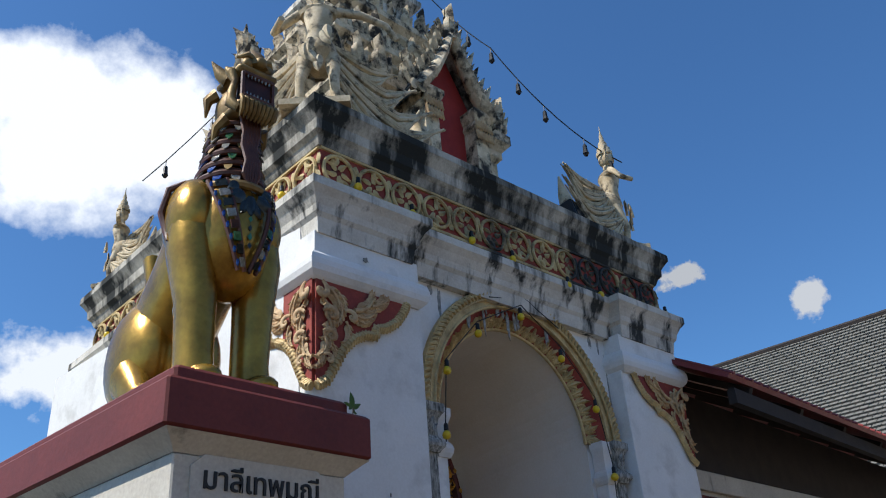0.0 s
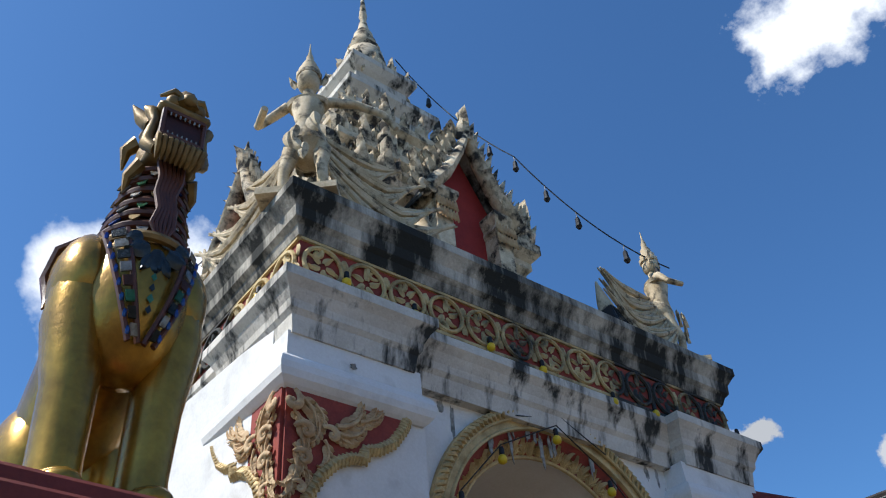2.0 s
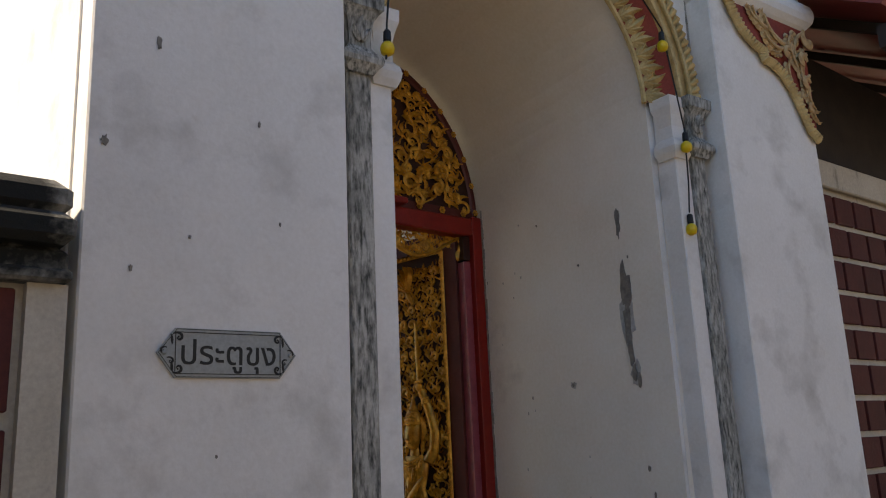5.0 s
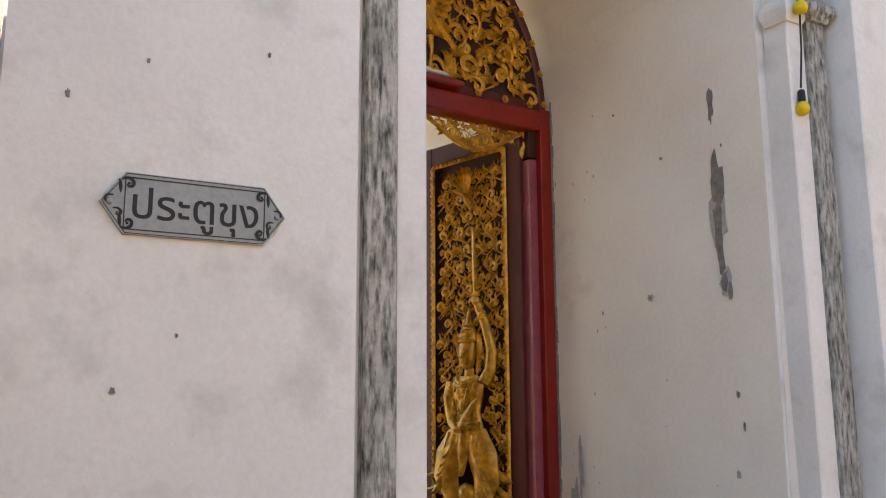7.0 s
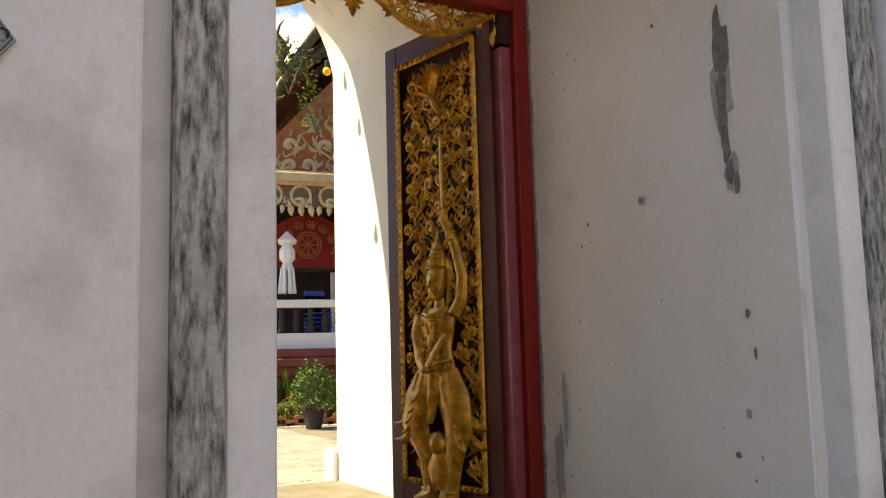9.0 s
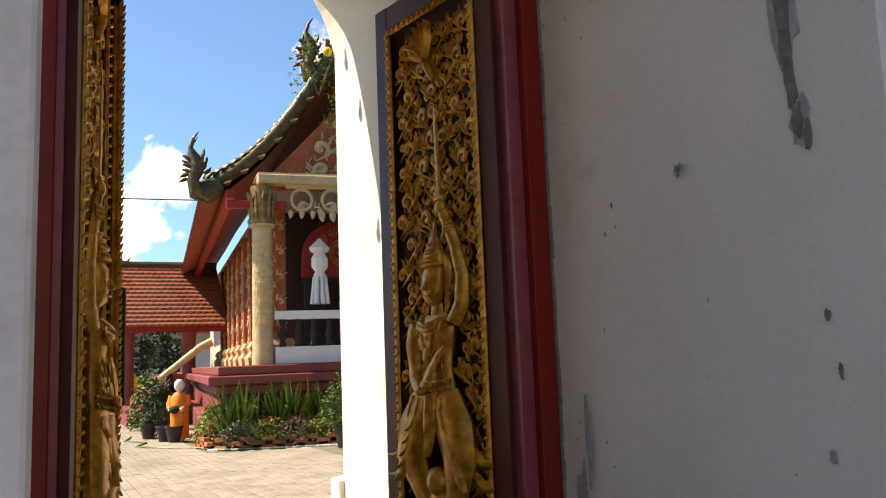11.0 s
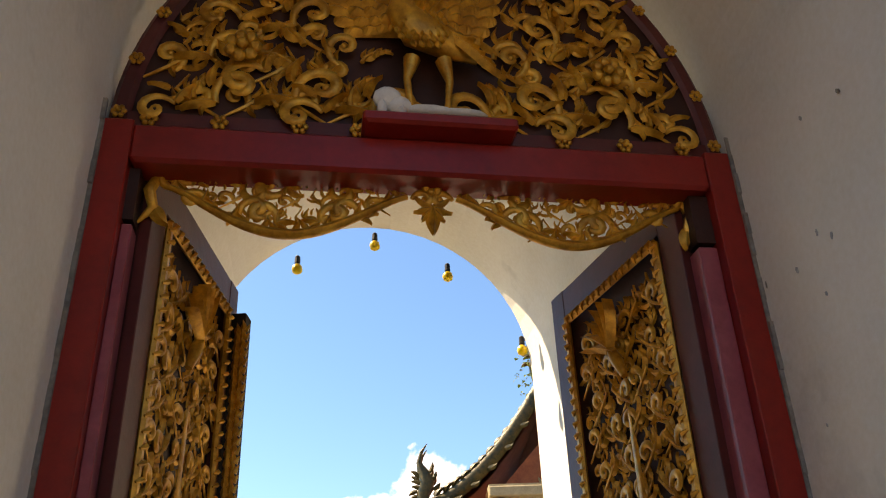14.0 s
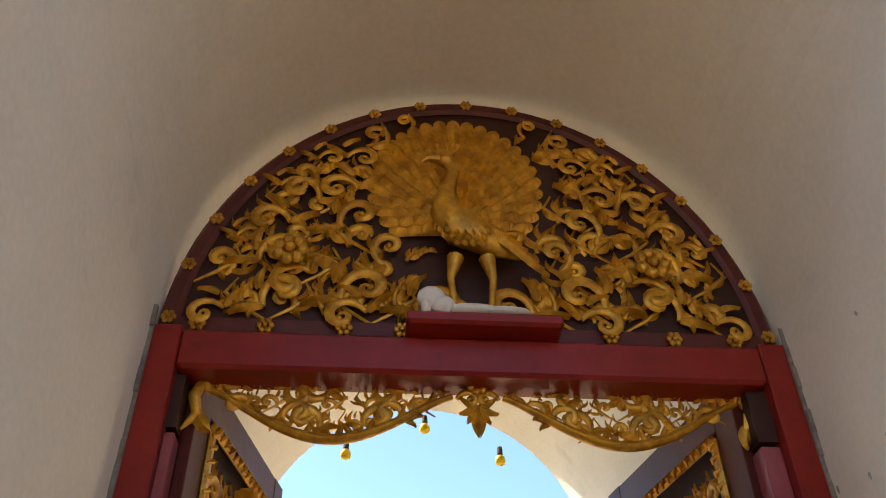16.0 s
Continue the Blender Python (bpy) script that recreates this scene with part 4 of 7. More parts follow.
# ---------------------------------------------------------------- marks on the plaster
def chip(name, x, y, z, w, h, m, material, seed, label):
    r = random.Random(seed)
    poly = []
    n = 16
    for i in range(n):
        a = 2 * math.pi * i / n
        q = r.uniform(0.55, 1.1)
        poly.append((w / 2 * q * math.cos(a), h / 2 * q * math.sin(a)))
    ob = new(name, Kit().prism(poly, -0.0035, 0.004).mesh(name, material))
    ob.matrix_basis = m @ pose(x, y, z)
    tagged(ob, label, "plaster damage", "scars in the plaster")
    ob["kind"] = "structure"
    return ob


SCAR = mat("bare_scar", (0.16, 0.145, 0.13), (0.26, 0.24, 0.21), rough=0.95, scale=25, bump=0.6)
STREAK = mat("mould_streak", (0.42, 0.41, 0.38), (0.16, 0.16, 0.145), rough=0.95, scale=14, bump=0.4)
PALE = mat("pale_patch", (0.46, 0.45, 0.43), (0.34, 0.33, 0.31), rough=0.9, scale=20, bump=0.6)
WALLR = pose(1.149, 0, 0, 0, 0, -90)        # right wall of the passage: x runs towards the court as -y
for (y, z, w, h, sd, mt) in ((0.50, 3.14, 0.05, 0.26, 1, SCAR), (0.485, 2.66, 0.095, 0.40, 2, SCAR), (0.488, 2.42, 0.075, 0.40, 3, SCAR), (0.480, 2.20, 0.05, 0.30, 4, SCAR), (0.46, 2.06, 0.05, 0.12, 41, SCAR), (0.43, 2.00, 0.03, 0.12, 5, SCAR),
                              (0.49, 2.45, 0.13, 0.5, 12, PALE), (0.46, 2.05, 0.10, 0.22, 13, PALE), (0.42, 1.42, 0.022, 0.045, 6, SCAR), (0.39, 1.245, 0.018, 0.06, 7, SCAR), (1.03, 2.02, 0.06, 0.06, 8, PALE),
                              (1.03, 2.02, 0.03, 0.03, 9, SCAR), (1.72, 0.95, 0.05, 0.40, 10, PALE), (1.80, 0.62, 0.10, 0.5, 14, PALE), (0.9, 2.9, 0.02, 0.02, 15, SCAR), (1.3, 3.3, 0.015, 0.02, 16, SCAR), (0.45, 0.98, 0.03, 0.05, 17, PALE), (0.52, 0.80, 0.03, 0.03, 18, SCAR)):
    chip("plaster_scar", -y, -0.0018 * (sd % 11), z, w, h, WALLR, mt, sd, "dark scar where plaster has flaked off the passage wall")
for (x, z, w, h, sd) in ((-2.40, 3.33, 0.025, 0.07, 21), (-2.60, 2.86, 0.03, 0.05, 22), (-2.25, 2.5, 0.012, 0.02, 23), (-1.95, 3.05, 0.012, 0.03, 24), (-2.48, 2.35, 0.015, 0.03, 25), (-2.12, 1.62, 0.01, 0.015, 26), (-1.85, 2.6, 0.01, 0.02, 27), (-2.30, 1.45, 0.02, 0.03, 28)):
    chip("plaster_scar", x - 0.0, PIER_Y - 0.004, z, w, h, GATE, SCAR, sd, "small chip in the white facade plaster")
rq = random.Random(77)
for i in range(26):
    y = rq.choice((rq.uniform(1.45, 1.92), rq.uniform(0.3, 1.9)))
    chip("plaster_scar", -y, 0, rq.uniform(0.35, 3.4), rq.uniform(0.005, 0.014), rq.uniform(0.008, 0.03), WALLR, rq.choice((SCAR, PALE, PALE)), 200 + i, "small scar in the passage plaster")
for i in range(20):
    u = rq.uniform(-1.45, 1.55)
    hh = rq.uniform(0.12, 0.42)
    chip("mould_streak", u, RECESS + 0.001, 5.20 - hh / 2, rq.uniform(0.02, 0.08), hh, GATE, STREAK, 300 + i, "grey mould streak below the gate cornice")
for x, y, z, w, h, sd in ((1.49, RECESS + 0.001, 2.75, 0.09, 2.3, 51), (1.465, RECESS, 1.7, 0.05, 2.6, 52), (-1.49, RECESS + 0.001, 3.3, 0.07, 1.5, 53), (1.50, RECESS, 4.2, 0.05, 1.5, 54)):
    chip("mould_streak", x, y, z, w, h, GATE, STREAK, sd, "tall dark mould streak beside the pilaster")
chip("cornice_chip", -2.15, 0.006, 5.06, 0.06, 0.06, GATE, SCAR, 31, "chipped patch on the pier capital")

# ================================================================ THE DOOR
DOOR_Y = 1.95
door = thing("door_1", "tall red door frame with two open carved and gilt leaves", "door", pose(0, DOOR_Y, 0))
door["kind"] = "structure"
for sx in (-1, 1):
    k = Kit()
    k.box((min(sx * 1.04, sx * 1.147), 0.0, 0.15), (max(sx * 1.04, sx * 1.147), 0.16, 3.522), bevel=0.006)
    part("jamb", k, REDPAINT, door)
    k = Kit()
    e = 0.968 if sx > 0 else 1.005
    k.box((min(sx * e, sx * 1.04), 0.05, 0.15), (max(sx * e, sx * 1.04), 0.17, 3.135), bevel=0.006)
    part("door_stop", k, SKYRED, door, "red painted inner strip, purple sky reflection in its colour")
    k = Kit()
    k.box((min(sx * e, sx * 1.04), 0.05, 3.15), (max(sx * e, sx * 1.04), 0.17, 3.35))
    part("stop_block", k, DARKBACK, door)
k = Kit()
k.box((-1.04, 0.0, 3.352), (1.04, 0.16, 3.507), bevel=0.014)
part("lintel", k, REDPAINT, door)
k = Kit()
k.box((-0.26, -0.09, 3.507), (0.30, 0.055, 3.56), bevel=0.012)
part("ledge", k, REDPAINT, door, "small red painted ledge")
k = Kit()
k.box((-1.04, 0.0, 0.15), (1.04, 0.16, 0.20))
part("threshold", k, MAROON, door)

# plaster rim between frame and wall, rough
k = Kit()
r2 = random.Random(8)
for sx in (-1, 1):
    for i in range(40):
        z = 0.15 + i * 0.086
        k.box((min(sx * 1.135, sx * 1.1495), -r2.uniform(0.004, 0.018), z), (max(sx * 1.135, sx * 1.1495), 0.0, z + 0.086))
part("mortar_rim", k, SCAR, door, "rough dark mortar edge")


# lunette with the peacock
LZ, LR, LH = 3.507, 1.145, 1.318
lun = thing("lunette_panel", "carved and gilt peacock lunette over the door", "carved panel", pose(0, DOOR_Y + 0.06, LZ))
part("panel_board", Kit().prism(arc(0, 0, LR, 0, 180, 40, LH), 0.0, 0.06), DARKBACK, lun, "dark red board")
k = Kit()
rim = [(LR * 0.965 * math.cos(math.pi * i / 48), -0.01, LH * 0.968 * math.sin(math.pi * i / 48)) for i in range(49)]
k.tube(rim, 0.036, 6, flat=0.5, normal=(0, 1, 0))
k.box((-1.10, -0.018, 0.0), (1.10, 0.0, 0.075))
part("rim_board", k, MAROON, lun)
for i in range(17):
    a = math.pi * (i + 0.25) / 16.5
    k = Kit()
    flower(k, LR * 0.965 * math.cos(a), LH * 0.968 * math.sin(a), 0.030, -0.03)
    if 0 < math.sin(a):
        part("rosette", k, GOLD, lun, smooth=True)
for x in (-1.0, -0.76, -0.48, -0.27, 0.50, 0.74, 0.97):
    k = Kit()
    flower(k, x, 0.040, 0.034, -0.025)
    part("rosette", k, GOLD, lun, smooth=True)
# fan of tail feathers: rows of tips on a circle, quills from the bird's back
CZ, CR, ROOT = 0.80, 0.40, Vector((0.0, 0.52))
k = Kit()
for row, (sc, cnt, y) in enumerate(((1.0, 27, -0.012), (0.74, 23, -0.030), (0.54, 19, -0.048), (0.38, 13, -0.064))):
    for i in range(cnt):
        a = radians(-42 + 264 * i / (cnt - 1))
        tip = Vector((0.92 * CR * math.cos(a), CZ + CR * math.sin(a)))
        tip = ROOT + (tip - ROOT) * sc
        dv = tip - ROOT
        ln = dv.length
        dv.normalize()
        sd_ = Vector((-dv.y, dv.x))
        hw = CR * radians(264) / (cnt - 1) * sc * 0.48
        vs, fs = [], []
        prof = ((0.0, 0.10), (0.45, 0.46), (0.78, 0.80), (0.87, 1.0), (0.93, 0.98), (0.975, 0.74), (0.995, 0.38), (1.0, 0.1))
        for f, q in prof:
            c = ROOT + dv * (ln * f)
            vs += [(c.x - sd_.x * hw * q, y, c.y - sd_.y * hw * q), (c.x, y - 0.020 * (0.3 + f) * min(1.0, (1.0 - f) / 0.14 + 0.05), c.y), (c.x + sd_.x * hw * q, y, c.y + sd_.y * hw * q)]
        for q in range(len(prof) - 1):
            fs += [(q * 3, q * 3 + 3, q * 3 + 4, q * 3 + 1), (q * 3 + 1, q * 3 + 4, q * 3 + 5, q * 3 + 2)]
        k.add(vs, fs)
part("tail_fan", k, GOLD, lun, "fanned gilt tail feathers", m=pose(-0.058, 0, -0.005))
k = Kit()
k.tube([(0.24, -0.06, 0.40), (0.12, -0.10, 0.44), (0.0, -0.11, 0.49), (-0.06, -0.11, 0.58), (-0.05, -0.10, 0.70), (-0.02, -0.10, 0.80), (-0.04, -0.10, 0.86)], [0.02, 0.070, 0.086, 0.062, 0.034, 0.025, 0.027], 12, normal=(0, 1, 0), flat=0.7)
k.ball((-0.05, -0.10, 0.865), (0.038, 0.030, 0.030), 10, 7)
k.tube([(-0.08, -0.10, 0.87), (-0.13, -0.11, 0.865), (-0.155, -0.11, 0.84)], [0.024, 0.012, 0.004], 7)
for i in range(5):
    k.tube([(-0.04, -0.10, 0.89), (-0.04 + 0.022 * (i - 2), -0.10, 0.95)], [0.004, 0.006], 5)
    k.ball((-0.04 + 0.022 * (i - 2), -0.10, 0.96), 0.010, 6, 4)
for i in range(7):
    leaf(k, 0.06 + 0.026 * i, 0.50 - 0.02 * i, 0.17, -30 - 4 * i, 0.14, 0.1, -0.13, 0.12)
for r in range(6):
    for c in range(7):
        x, z = -0.10 + 0.031 * c + (0.015 if r % 2 else 0), 0.55 - 0.030 * r
        if (x - 0.02) ** 2 / 0.013 + (z - 0.48) ** 2 / 0.009 < 1.0:
            leaf(k, x, z, 0.036, -75, 0.42, 0.0, -0.150, 0.3)
for sx, bx in ((-1, -0.02), (1, 0.10)):
    k.tube([(bx, -0.09, 0.36), (bx + sx * 0.02, -0.09, 0.26), (bx + sx * 0.005, -0.09, 0.10)], [0.034, 0.015, 0.011], 8)
spiral(k, 0.03, 0.10, 0.10, 80, 1, 1.2, 0.2, -0.06)
part("peacock", k, GOLD, lun, "gilt peacock in high relief", smooth=True, m=pose(-0.055, 0, -0.02))
k = Kit()
for sx in (-1, 1):
    for (x, z, s, a, h) in ((0.22, 0.12, 0.20, 80, 1), (0.40, 0.12, 0.18, 60, -1), (0.34, 0.34, 0.17, 20, 1), (0.50, 0.16, 0.22, 70, 1), (0.62, 0.30, 0.19, 40, -1), (0.78, 0.13, 0.19, 60, 1), (0.92, 0.12, 0.15, 50, -1),
                            (0.82, 0.34, 0.19, 70, 1), (0.52, 0.52, 0.19, 60, 1), (0.62, 0.66, 0.18, 110, -1), (0.46, 0.74, 0.18, 70, -1), (0.52, 0.92, 0.15, 110, 1), (0.36, 1.0, 0.14, 130, -1), (0.72, 0.54, 0.18, 80, -1), (0.78, 0.74, 0.13, 110, 1), (0.26, 1.10, 0.11, 150, -1), (0.64, 0.90, 0.12, 100, 1), (0.92, 0.46, 0.11, 100, 1)):
        aa = a if sx > 0 else 180 - a
        hh = h if sx > 0 else -h
        spiral(k, sx * x, z, s, aa, hh, 1.45, 0.105, -0.02, 18)
        leaf(k, sx * x, z, s * 0.70, aa - hh * 60, 0.20, -0.7 * hh, -0.02, 0.22)
        leaf(k, sx * (x + 0.02), z + s * 0.35, s * 0.60, aa + hh * 15, 0.20, 0.9 * hh, -0.03, 0.18)
        leaf(k, sx * (x + 0.04 * math.cos(radians(a))), z + s * 0.15, s * 0.5, aa - hh * 110, 0.20, -0.8 * hh, -0.015, 0.18)
    flower(k, sx * 0.70, 0.36, 0.075, -0.06, 7)
    for (x, z, sz, a, h) in ((0.70, 0.36, 0.30, 150, 1), (0.70, 0.36, 0.26, 60, -1), (0.70, 0.36, 0.24, 10, 1), (0.48, 0.42, 0.26, 80, -1), (0.30, 0.14, 0.24, 70, 1), (0.56, 0.12, 0.22, 40, 1), (0.86, 0.14, 0.20, 70, 1),
                             (0.50, 0.62, 0.22, 60, 1), (0.64, 0.80, 0.20, 100, 1), (0.44, 0.98, 0.20, 130, 1), (0.84, 0.52, 0.18, 90, 1), (0.26, 0.36, 0.18, 100, 1), (0.40, 0.80, 0.16, 60, -1)):
        acanthus(k, sx * x, z, sz * 0.8, a if sx > 0 else 180 - a, h * sx, -0.012, 4, 0.26)
vine_field(k, lambda x, z: (x / 1.03) ** 2 + (z / 1.19) ** 2 < 1 and ((x + 0.06) / 0.42) ** 2 + ((z - 0.79) / 0.43) ** 2 > 1 and abs(x + 0.03) > 0.22, -1.05, 1.05, 0.08, 1.22, 0.19, random.Random(31), -0.002)
part("vine_carving", k, GOLD, lun, "gilt scrolling vine", smooth=True)
k = Kit()
for (x, z, rx, rz) in ((-0.17, 0.11, 0.055, 0.05), (-0.13, 0.08, 0.05, 0.04), (-0.02, 0.065, 0.10, 0.022), (0.10, 0.06, 0.10, 0.018), (-0.19, 0.06, 0.02, 0.05), (-0.12, 0.05, 0.02, 0.04)):
    k.ball((x, -0.11, z), (rx, 0.03, rz), 9, 6)
fig = new("white_figurine", k.mesh("white_figurine", STONEWHITE, True))
fig.matrix_basis = pose(0, DOOR_Y + 0.06, LZ + 0.02)
tagged(fig, "broken white plaster animal figurine on the red ledge", "figurine")

# valance
val = thing("door_valance", "gilt openwork valance of curling vines below the lintel", "valance", pose(0.005, DOOR_Y + 0.13, 3.40))


def sag(x):
    a = abs(x)
    return -0.072 - 0.175 * math.sin(math.pi * min(1.0, max(0.0, (a - 0.09) / 0.85))) ** 1.3


for sx in (-1, 1):
    k = Kit()
    edge = [(sx * (0.09 + 0.85 * i / 30), -0.012, sag(0.09 + 0.85 * i / 30)) for i in range(31)]
    k.tube(edge, [0.011 + 0.008 * math.sin(math.pi * i / 30) for i in range(31)], 8, flat=1.2, normal=(0, 1, 0))
    spiral(k, sx * 0.935, -0.075, 0.075, 90 - sx * 55, sx, 1.15, 0.19, -0.02)
    spiral(k, sx * 0.075, -0.085, 0.075, 90 + sx * 20, sx, 1.15, 0.19, -0.02)
    k.tube([(sx * 0.955, -0.015, -0.02), (sx * 0.985, -0.02, -0.10), (sx * 0.965, -0.02, -0.17), (sx * 1.01, -0.015, -0.225)], [0.016, 0.022, 0.020, 0.005], 7, flat=0.8, normal=(0, 1, 0))
    leaf(k, sx * 0.965, -0.16, 0.10, 270 - sx * 25, 0.3, 0.4, -0.02)
    part("curved_edge", k, GOLD, val, smooth=True)
    k = Kit()
    for (x, z, sz, a, h) in ((0.17, -0.10, 0.085, 60, -1), (0.26, -0.16, 0.115, 100, -1), (0.36, -0.03, 0.10, 300, -1), (0.40, -0.19, 0.115, 70, 1), (0.52, -0.05, 0.12, 280, 1), (0.55, -0.20, 0.12, 110, -1),
                             (0.67, -0.04, 0.11, 300, -1), (0.68, -0.18, 0.115, 70, 1), (0.79, -0.14, 0.10, 100, -1), (0.83, -0.03, 0.085, 290, 1), (0.90, -0.08, 0.07, 110, -1), (0.12, -0.035, 0.06, 330, 1), (0.24, -0.03, 0.075, 290, 1)):
        aa = a if sx > 0 else 180 - a
        spiral(k, sx * x, z, sz, aa, h * sx, 1.4, 0.15, 0.0, 14)
        for da, ln in ((-50, 0.62), (-95, 0.5), (25, 0.5)):
            leaf(k, sx * x, z, sz * ln, aa + da * h * sx, 0.24, -0.7 * h * sx, 0.0, 0.25)
    for i in range(16):
        x = 0.12 + 0.053 * i
        leaf(k, sx * x, sag(x) + 0.01, 0.055, 90 + 30 * sx * (1 if i % 2 else -1), 0.26, 0.4, -0.005, 0.25)
        leaf(k, sx * x, -0.012, 0.045, 270 + 25 * (1 if i % 2 else -1), 0.28, 0.3, -0.005, 0.25)
    vine_field(k, lambda x, z: -0.015 > z > sag(x) + 0.015 and abs(x) > 0.1, 0.10 if sx > 0 else -0.95, 0.95 if sx > 0 else -0.10, -0.23, -0.01, 0.10, random.Random(20 + sx), 0.004)
    k.box((min(sx * 0.02, sx * 1.0), -0.008, -0.016), (max(sx * 0.02, sx * 1.0), 0.02, 0.0))
    part("vine_openwork", k, GOLD, val, smooth=True)
k = Kit()
for a in (-90, -55, -125, -20, -160, 30, 150):
    leaf(k, 0, -0.12, 0.105 if a == -90 else 0.075, a, 0.26, 0.0, -0.02, 0.25)
flower(k, 0, -0.035, 0.045, -0.03, 7)
leaf(k, 0, -0.13, 0.105, -90, 0.3, 0, -0.02)
part("pendant", k, GOLD, val, smooth=True)


# leaves: a guardian with a raised sword among vines
def guardian(k):
    """Figure about 1.9 high from z = 0, facing -y; plain relief, the sword raised on its own left."""
    y = -0.05
    N = (0, 1, 0)
    # crown, head
    k.tube([(0, y, 1.22), (0, y - .01, 1.27), (0, y - .01, 1.33), (0, y, 1.40), (0, y, 1.50)], [0.085, 0.085, 0.06, 0.028, 0.006], 12, flat=0.75, normal=N)
    for z, r in ((1.225, 0.092), (1.275, 0.08), (1.32, 0.062), (1.355, 0.048)):
        k.tube([(-r, y, z), (-r * .6, y - r * .7, z), (0, y - r, z), (r * .6, y - r * .7, z), (r, y, z)], 0.011, 6)
    k.tube([(0.0, y - .01, 0.985), (0, y - .03, 1.02), (0, y - .03, 1.09), (0, y - .02, 1.17), (0, y, 1.22)], [0.03, 0.058, 0.075, 0.080, 0.075], 12, flat=0.85, normal=N)
    k.tube([(0, y - .09, 1.13), (0, y - .115, 1.08)], [0.010, 0.016], 6)
    k.tube([(-.022, y - .088, 1.045), (0, y - .097, 1.042), (.022, y - .088, 1.045)], 0.008, 5)
    for sx in (-1, 1):
        k.tube([(sx * .015, y - .085, 1.135), (sx * .04, y - .075, 1.14), (sx * .06, y - .055, 1.13)], 0.006, 5)
        k.ball((sx * .036, y - .075, 1.115), (.018, .01, .009), 7, 5)
        leaf(k, sx * .085, 1.08, 0.20, 90 - sx * 10, 0.2, 0.1, y)
        leaf(k, sx * .085, 1.06, 0.12, -90, 0.25, 0.0, y)
    # neck, torso
    k.tube([(0, y, 1.0), (0, y, 0.92)], [0.042, 0.05], 9, flat=0.8, normal=N)
    k.tube([(0, y, 0.93), (0, y - .02, 0.86), (0, y - .02, 0.76), (0, y - .01, 0.64), (0, y - .02, 0.54)], [0.10, 0.155, 0.14, 0.105, 0.13], 14, flat=0.55, normal=N)
    for r, z in ((0.13, 0.885), (0.115, 0.90), (0.10, 0.915)):
        k.tube([(-r, y - .03, z + .02), (-r * .6, y - .095, z - .025), (0, y - .115, z - .045), (r * .6, y - .095, z - .025), (r, y - .03, z + .02)], 0.013, 6)
    for i in range(9):
        a = math.pi * (i + .5) / 9
        leaf(k, 0.125 * math.cos(a), 0.90 - 0.055 * math.sin(a), 0.06, -90, 0.4, 0, y - .09, .25)
    k.tube([(-.05, y - .1, .83), (-.03, y - .1, .74), (0, y - .1, .68), (.03, y - .1, .74), (.05, y - .1, .83)], 0.008, 5)
    leaf(k, 0, .74, .12, -90, .34, 0, y - .1, .2)
    # arms: right one bent to the belt, left one raised with the sword
    k.tube([(-.155, y - .02, .88), (-.185, y - .03, .76), (-.175, y - .03, .64), (-.12, y - .08, .545), (-.05, y - .12, .50)], [.055, .052, .044, .038, .034], 9)
    k.ball((-.035, y - .13, .495), (.042, .035, .032), 9, 6)
    k.tube([(.155, y - .02, .88), (.215, y - .01, .98), (.225, y - .01, 1.14), (.18, y - .02, 1.34), (.115, y - .04, 1.53)], [.052, .05, .042, .038, .032], 9)
    for f in (1.40, 1.42, 1.44):
        k.tube([(.13, y - .05, f), (.16, y - .075, f + .01), (.19, y - .04, f + .02)], .012, 6)
    k.ball((.105, y - .05, 1.56), (.036, .034, .042), 9, 6)
    k.tube([(.145, y - .05, 1.605), (.105, y - .06, 1.615), (.06, y - .05, 1.605)], .014, 6)
    k.tube([(.10, y - .05, 1.60), (.098, y - .05, 1.80), (.092, y - .05, 2.05), (.082, y - .05, 2.18)], [.018, .022, .019, .003], 6, flat=.35, normal=N)
    k.tube([(-.02, y - .13, .50), (.06, y - .14, .60), (.13, y - .13, .70), (.16, y - .12, .745)], [.02, .03, .024, .003], 6, flat=.4, normal=N)
    k.ball((.03, y - .14, .53), (.05, .03, .03), 8, 5)
    # belt, skirts, legs
    k.tube([(0, y - .02, .56), (0, y - .03, .50), (0, y - .02, .42)], [.13, .15, .17], 14, flat=.5, normal=N)
    for z in (.545, .515, .485):
        k.tube([(-.14, y - .05, z + .01), (0, y - .115, z - .015), (.14, y - .05, z + .01)], .012, 6)
    for i in range(7):
        leaf(k, -.14 + .047 * i, .47 - .03 * math.sin(math.pi * i / 6), .13, -90 + (i - 3) * 4, .3, 0, y - .09, .22)
    leaf(k, 0, .46, .34, -90, .2, 0, y - .10, .14)
    for sx in (-1, 1):
        k.tube([(sx * .07, y - .03, .46), (sx * .16, y - .05, .28), (sx * .20, y - .06, .10), (sx * .13, y - .03, -.12), (sx * .10, y - .03, -.36), (sx * .11, y - .03, -.50)], [.11, .135, .115, .07, .055, .05], 10, flat=.6, normal=N)
        for i in range(5):
            leaf(k, sx * (.10 + .03 * i), .36 - .075 * i, .13, -90 + sx * 25, .34, sx * .4, y - .11, .22)
        leaf(k, sx * .24, .20, .22, -90 + sx * 35, .22, sx * .9, y - .03)
        leaf(k, sx * .27, .05, .18, -90 + sx * 40, .24, sx * .9, y - .03)
        for z in (-.34, -.38, -.42):
            k.tube([(sx * .06, y - .06, z), (sx * .10, y - .09, z - .005), (sx * .15, y - .06, z)], .012, 6)
        k.ball((sx * .15, y - .06, -.53), (.09, .05, .035), 9, 5)
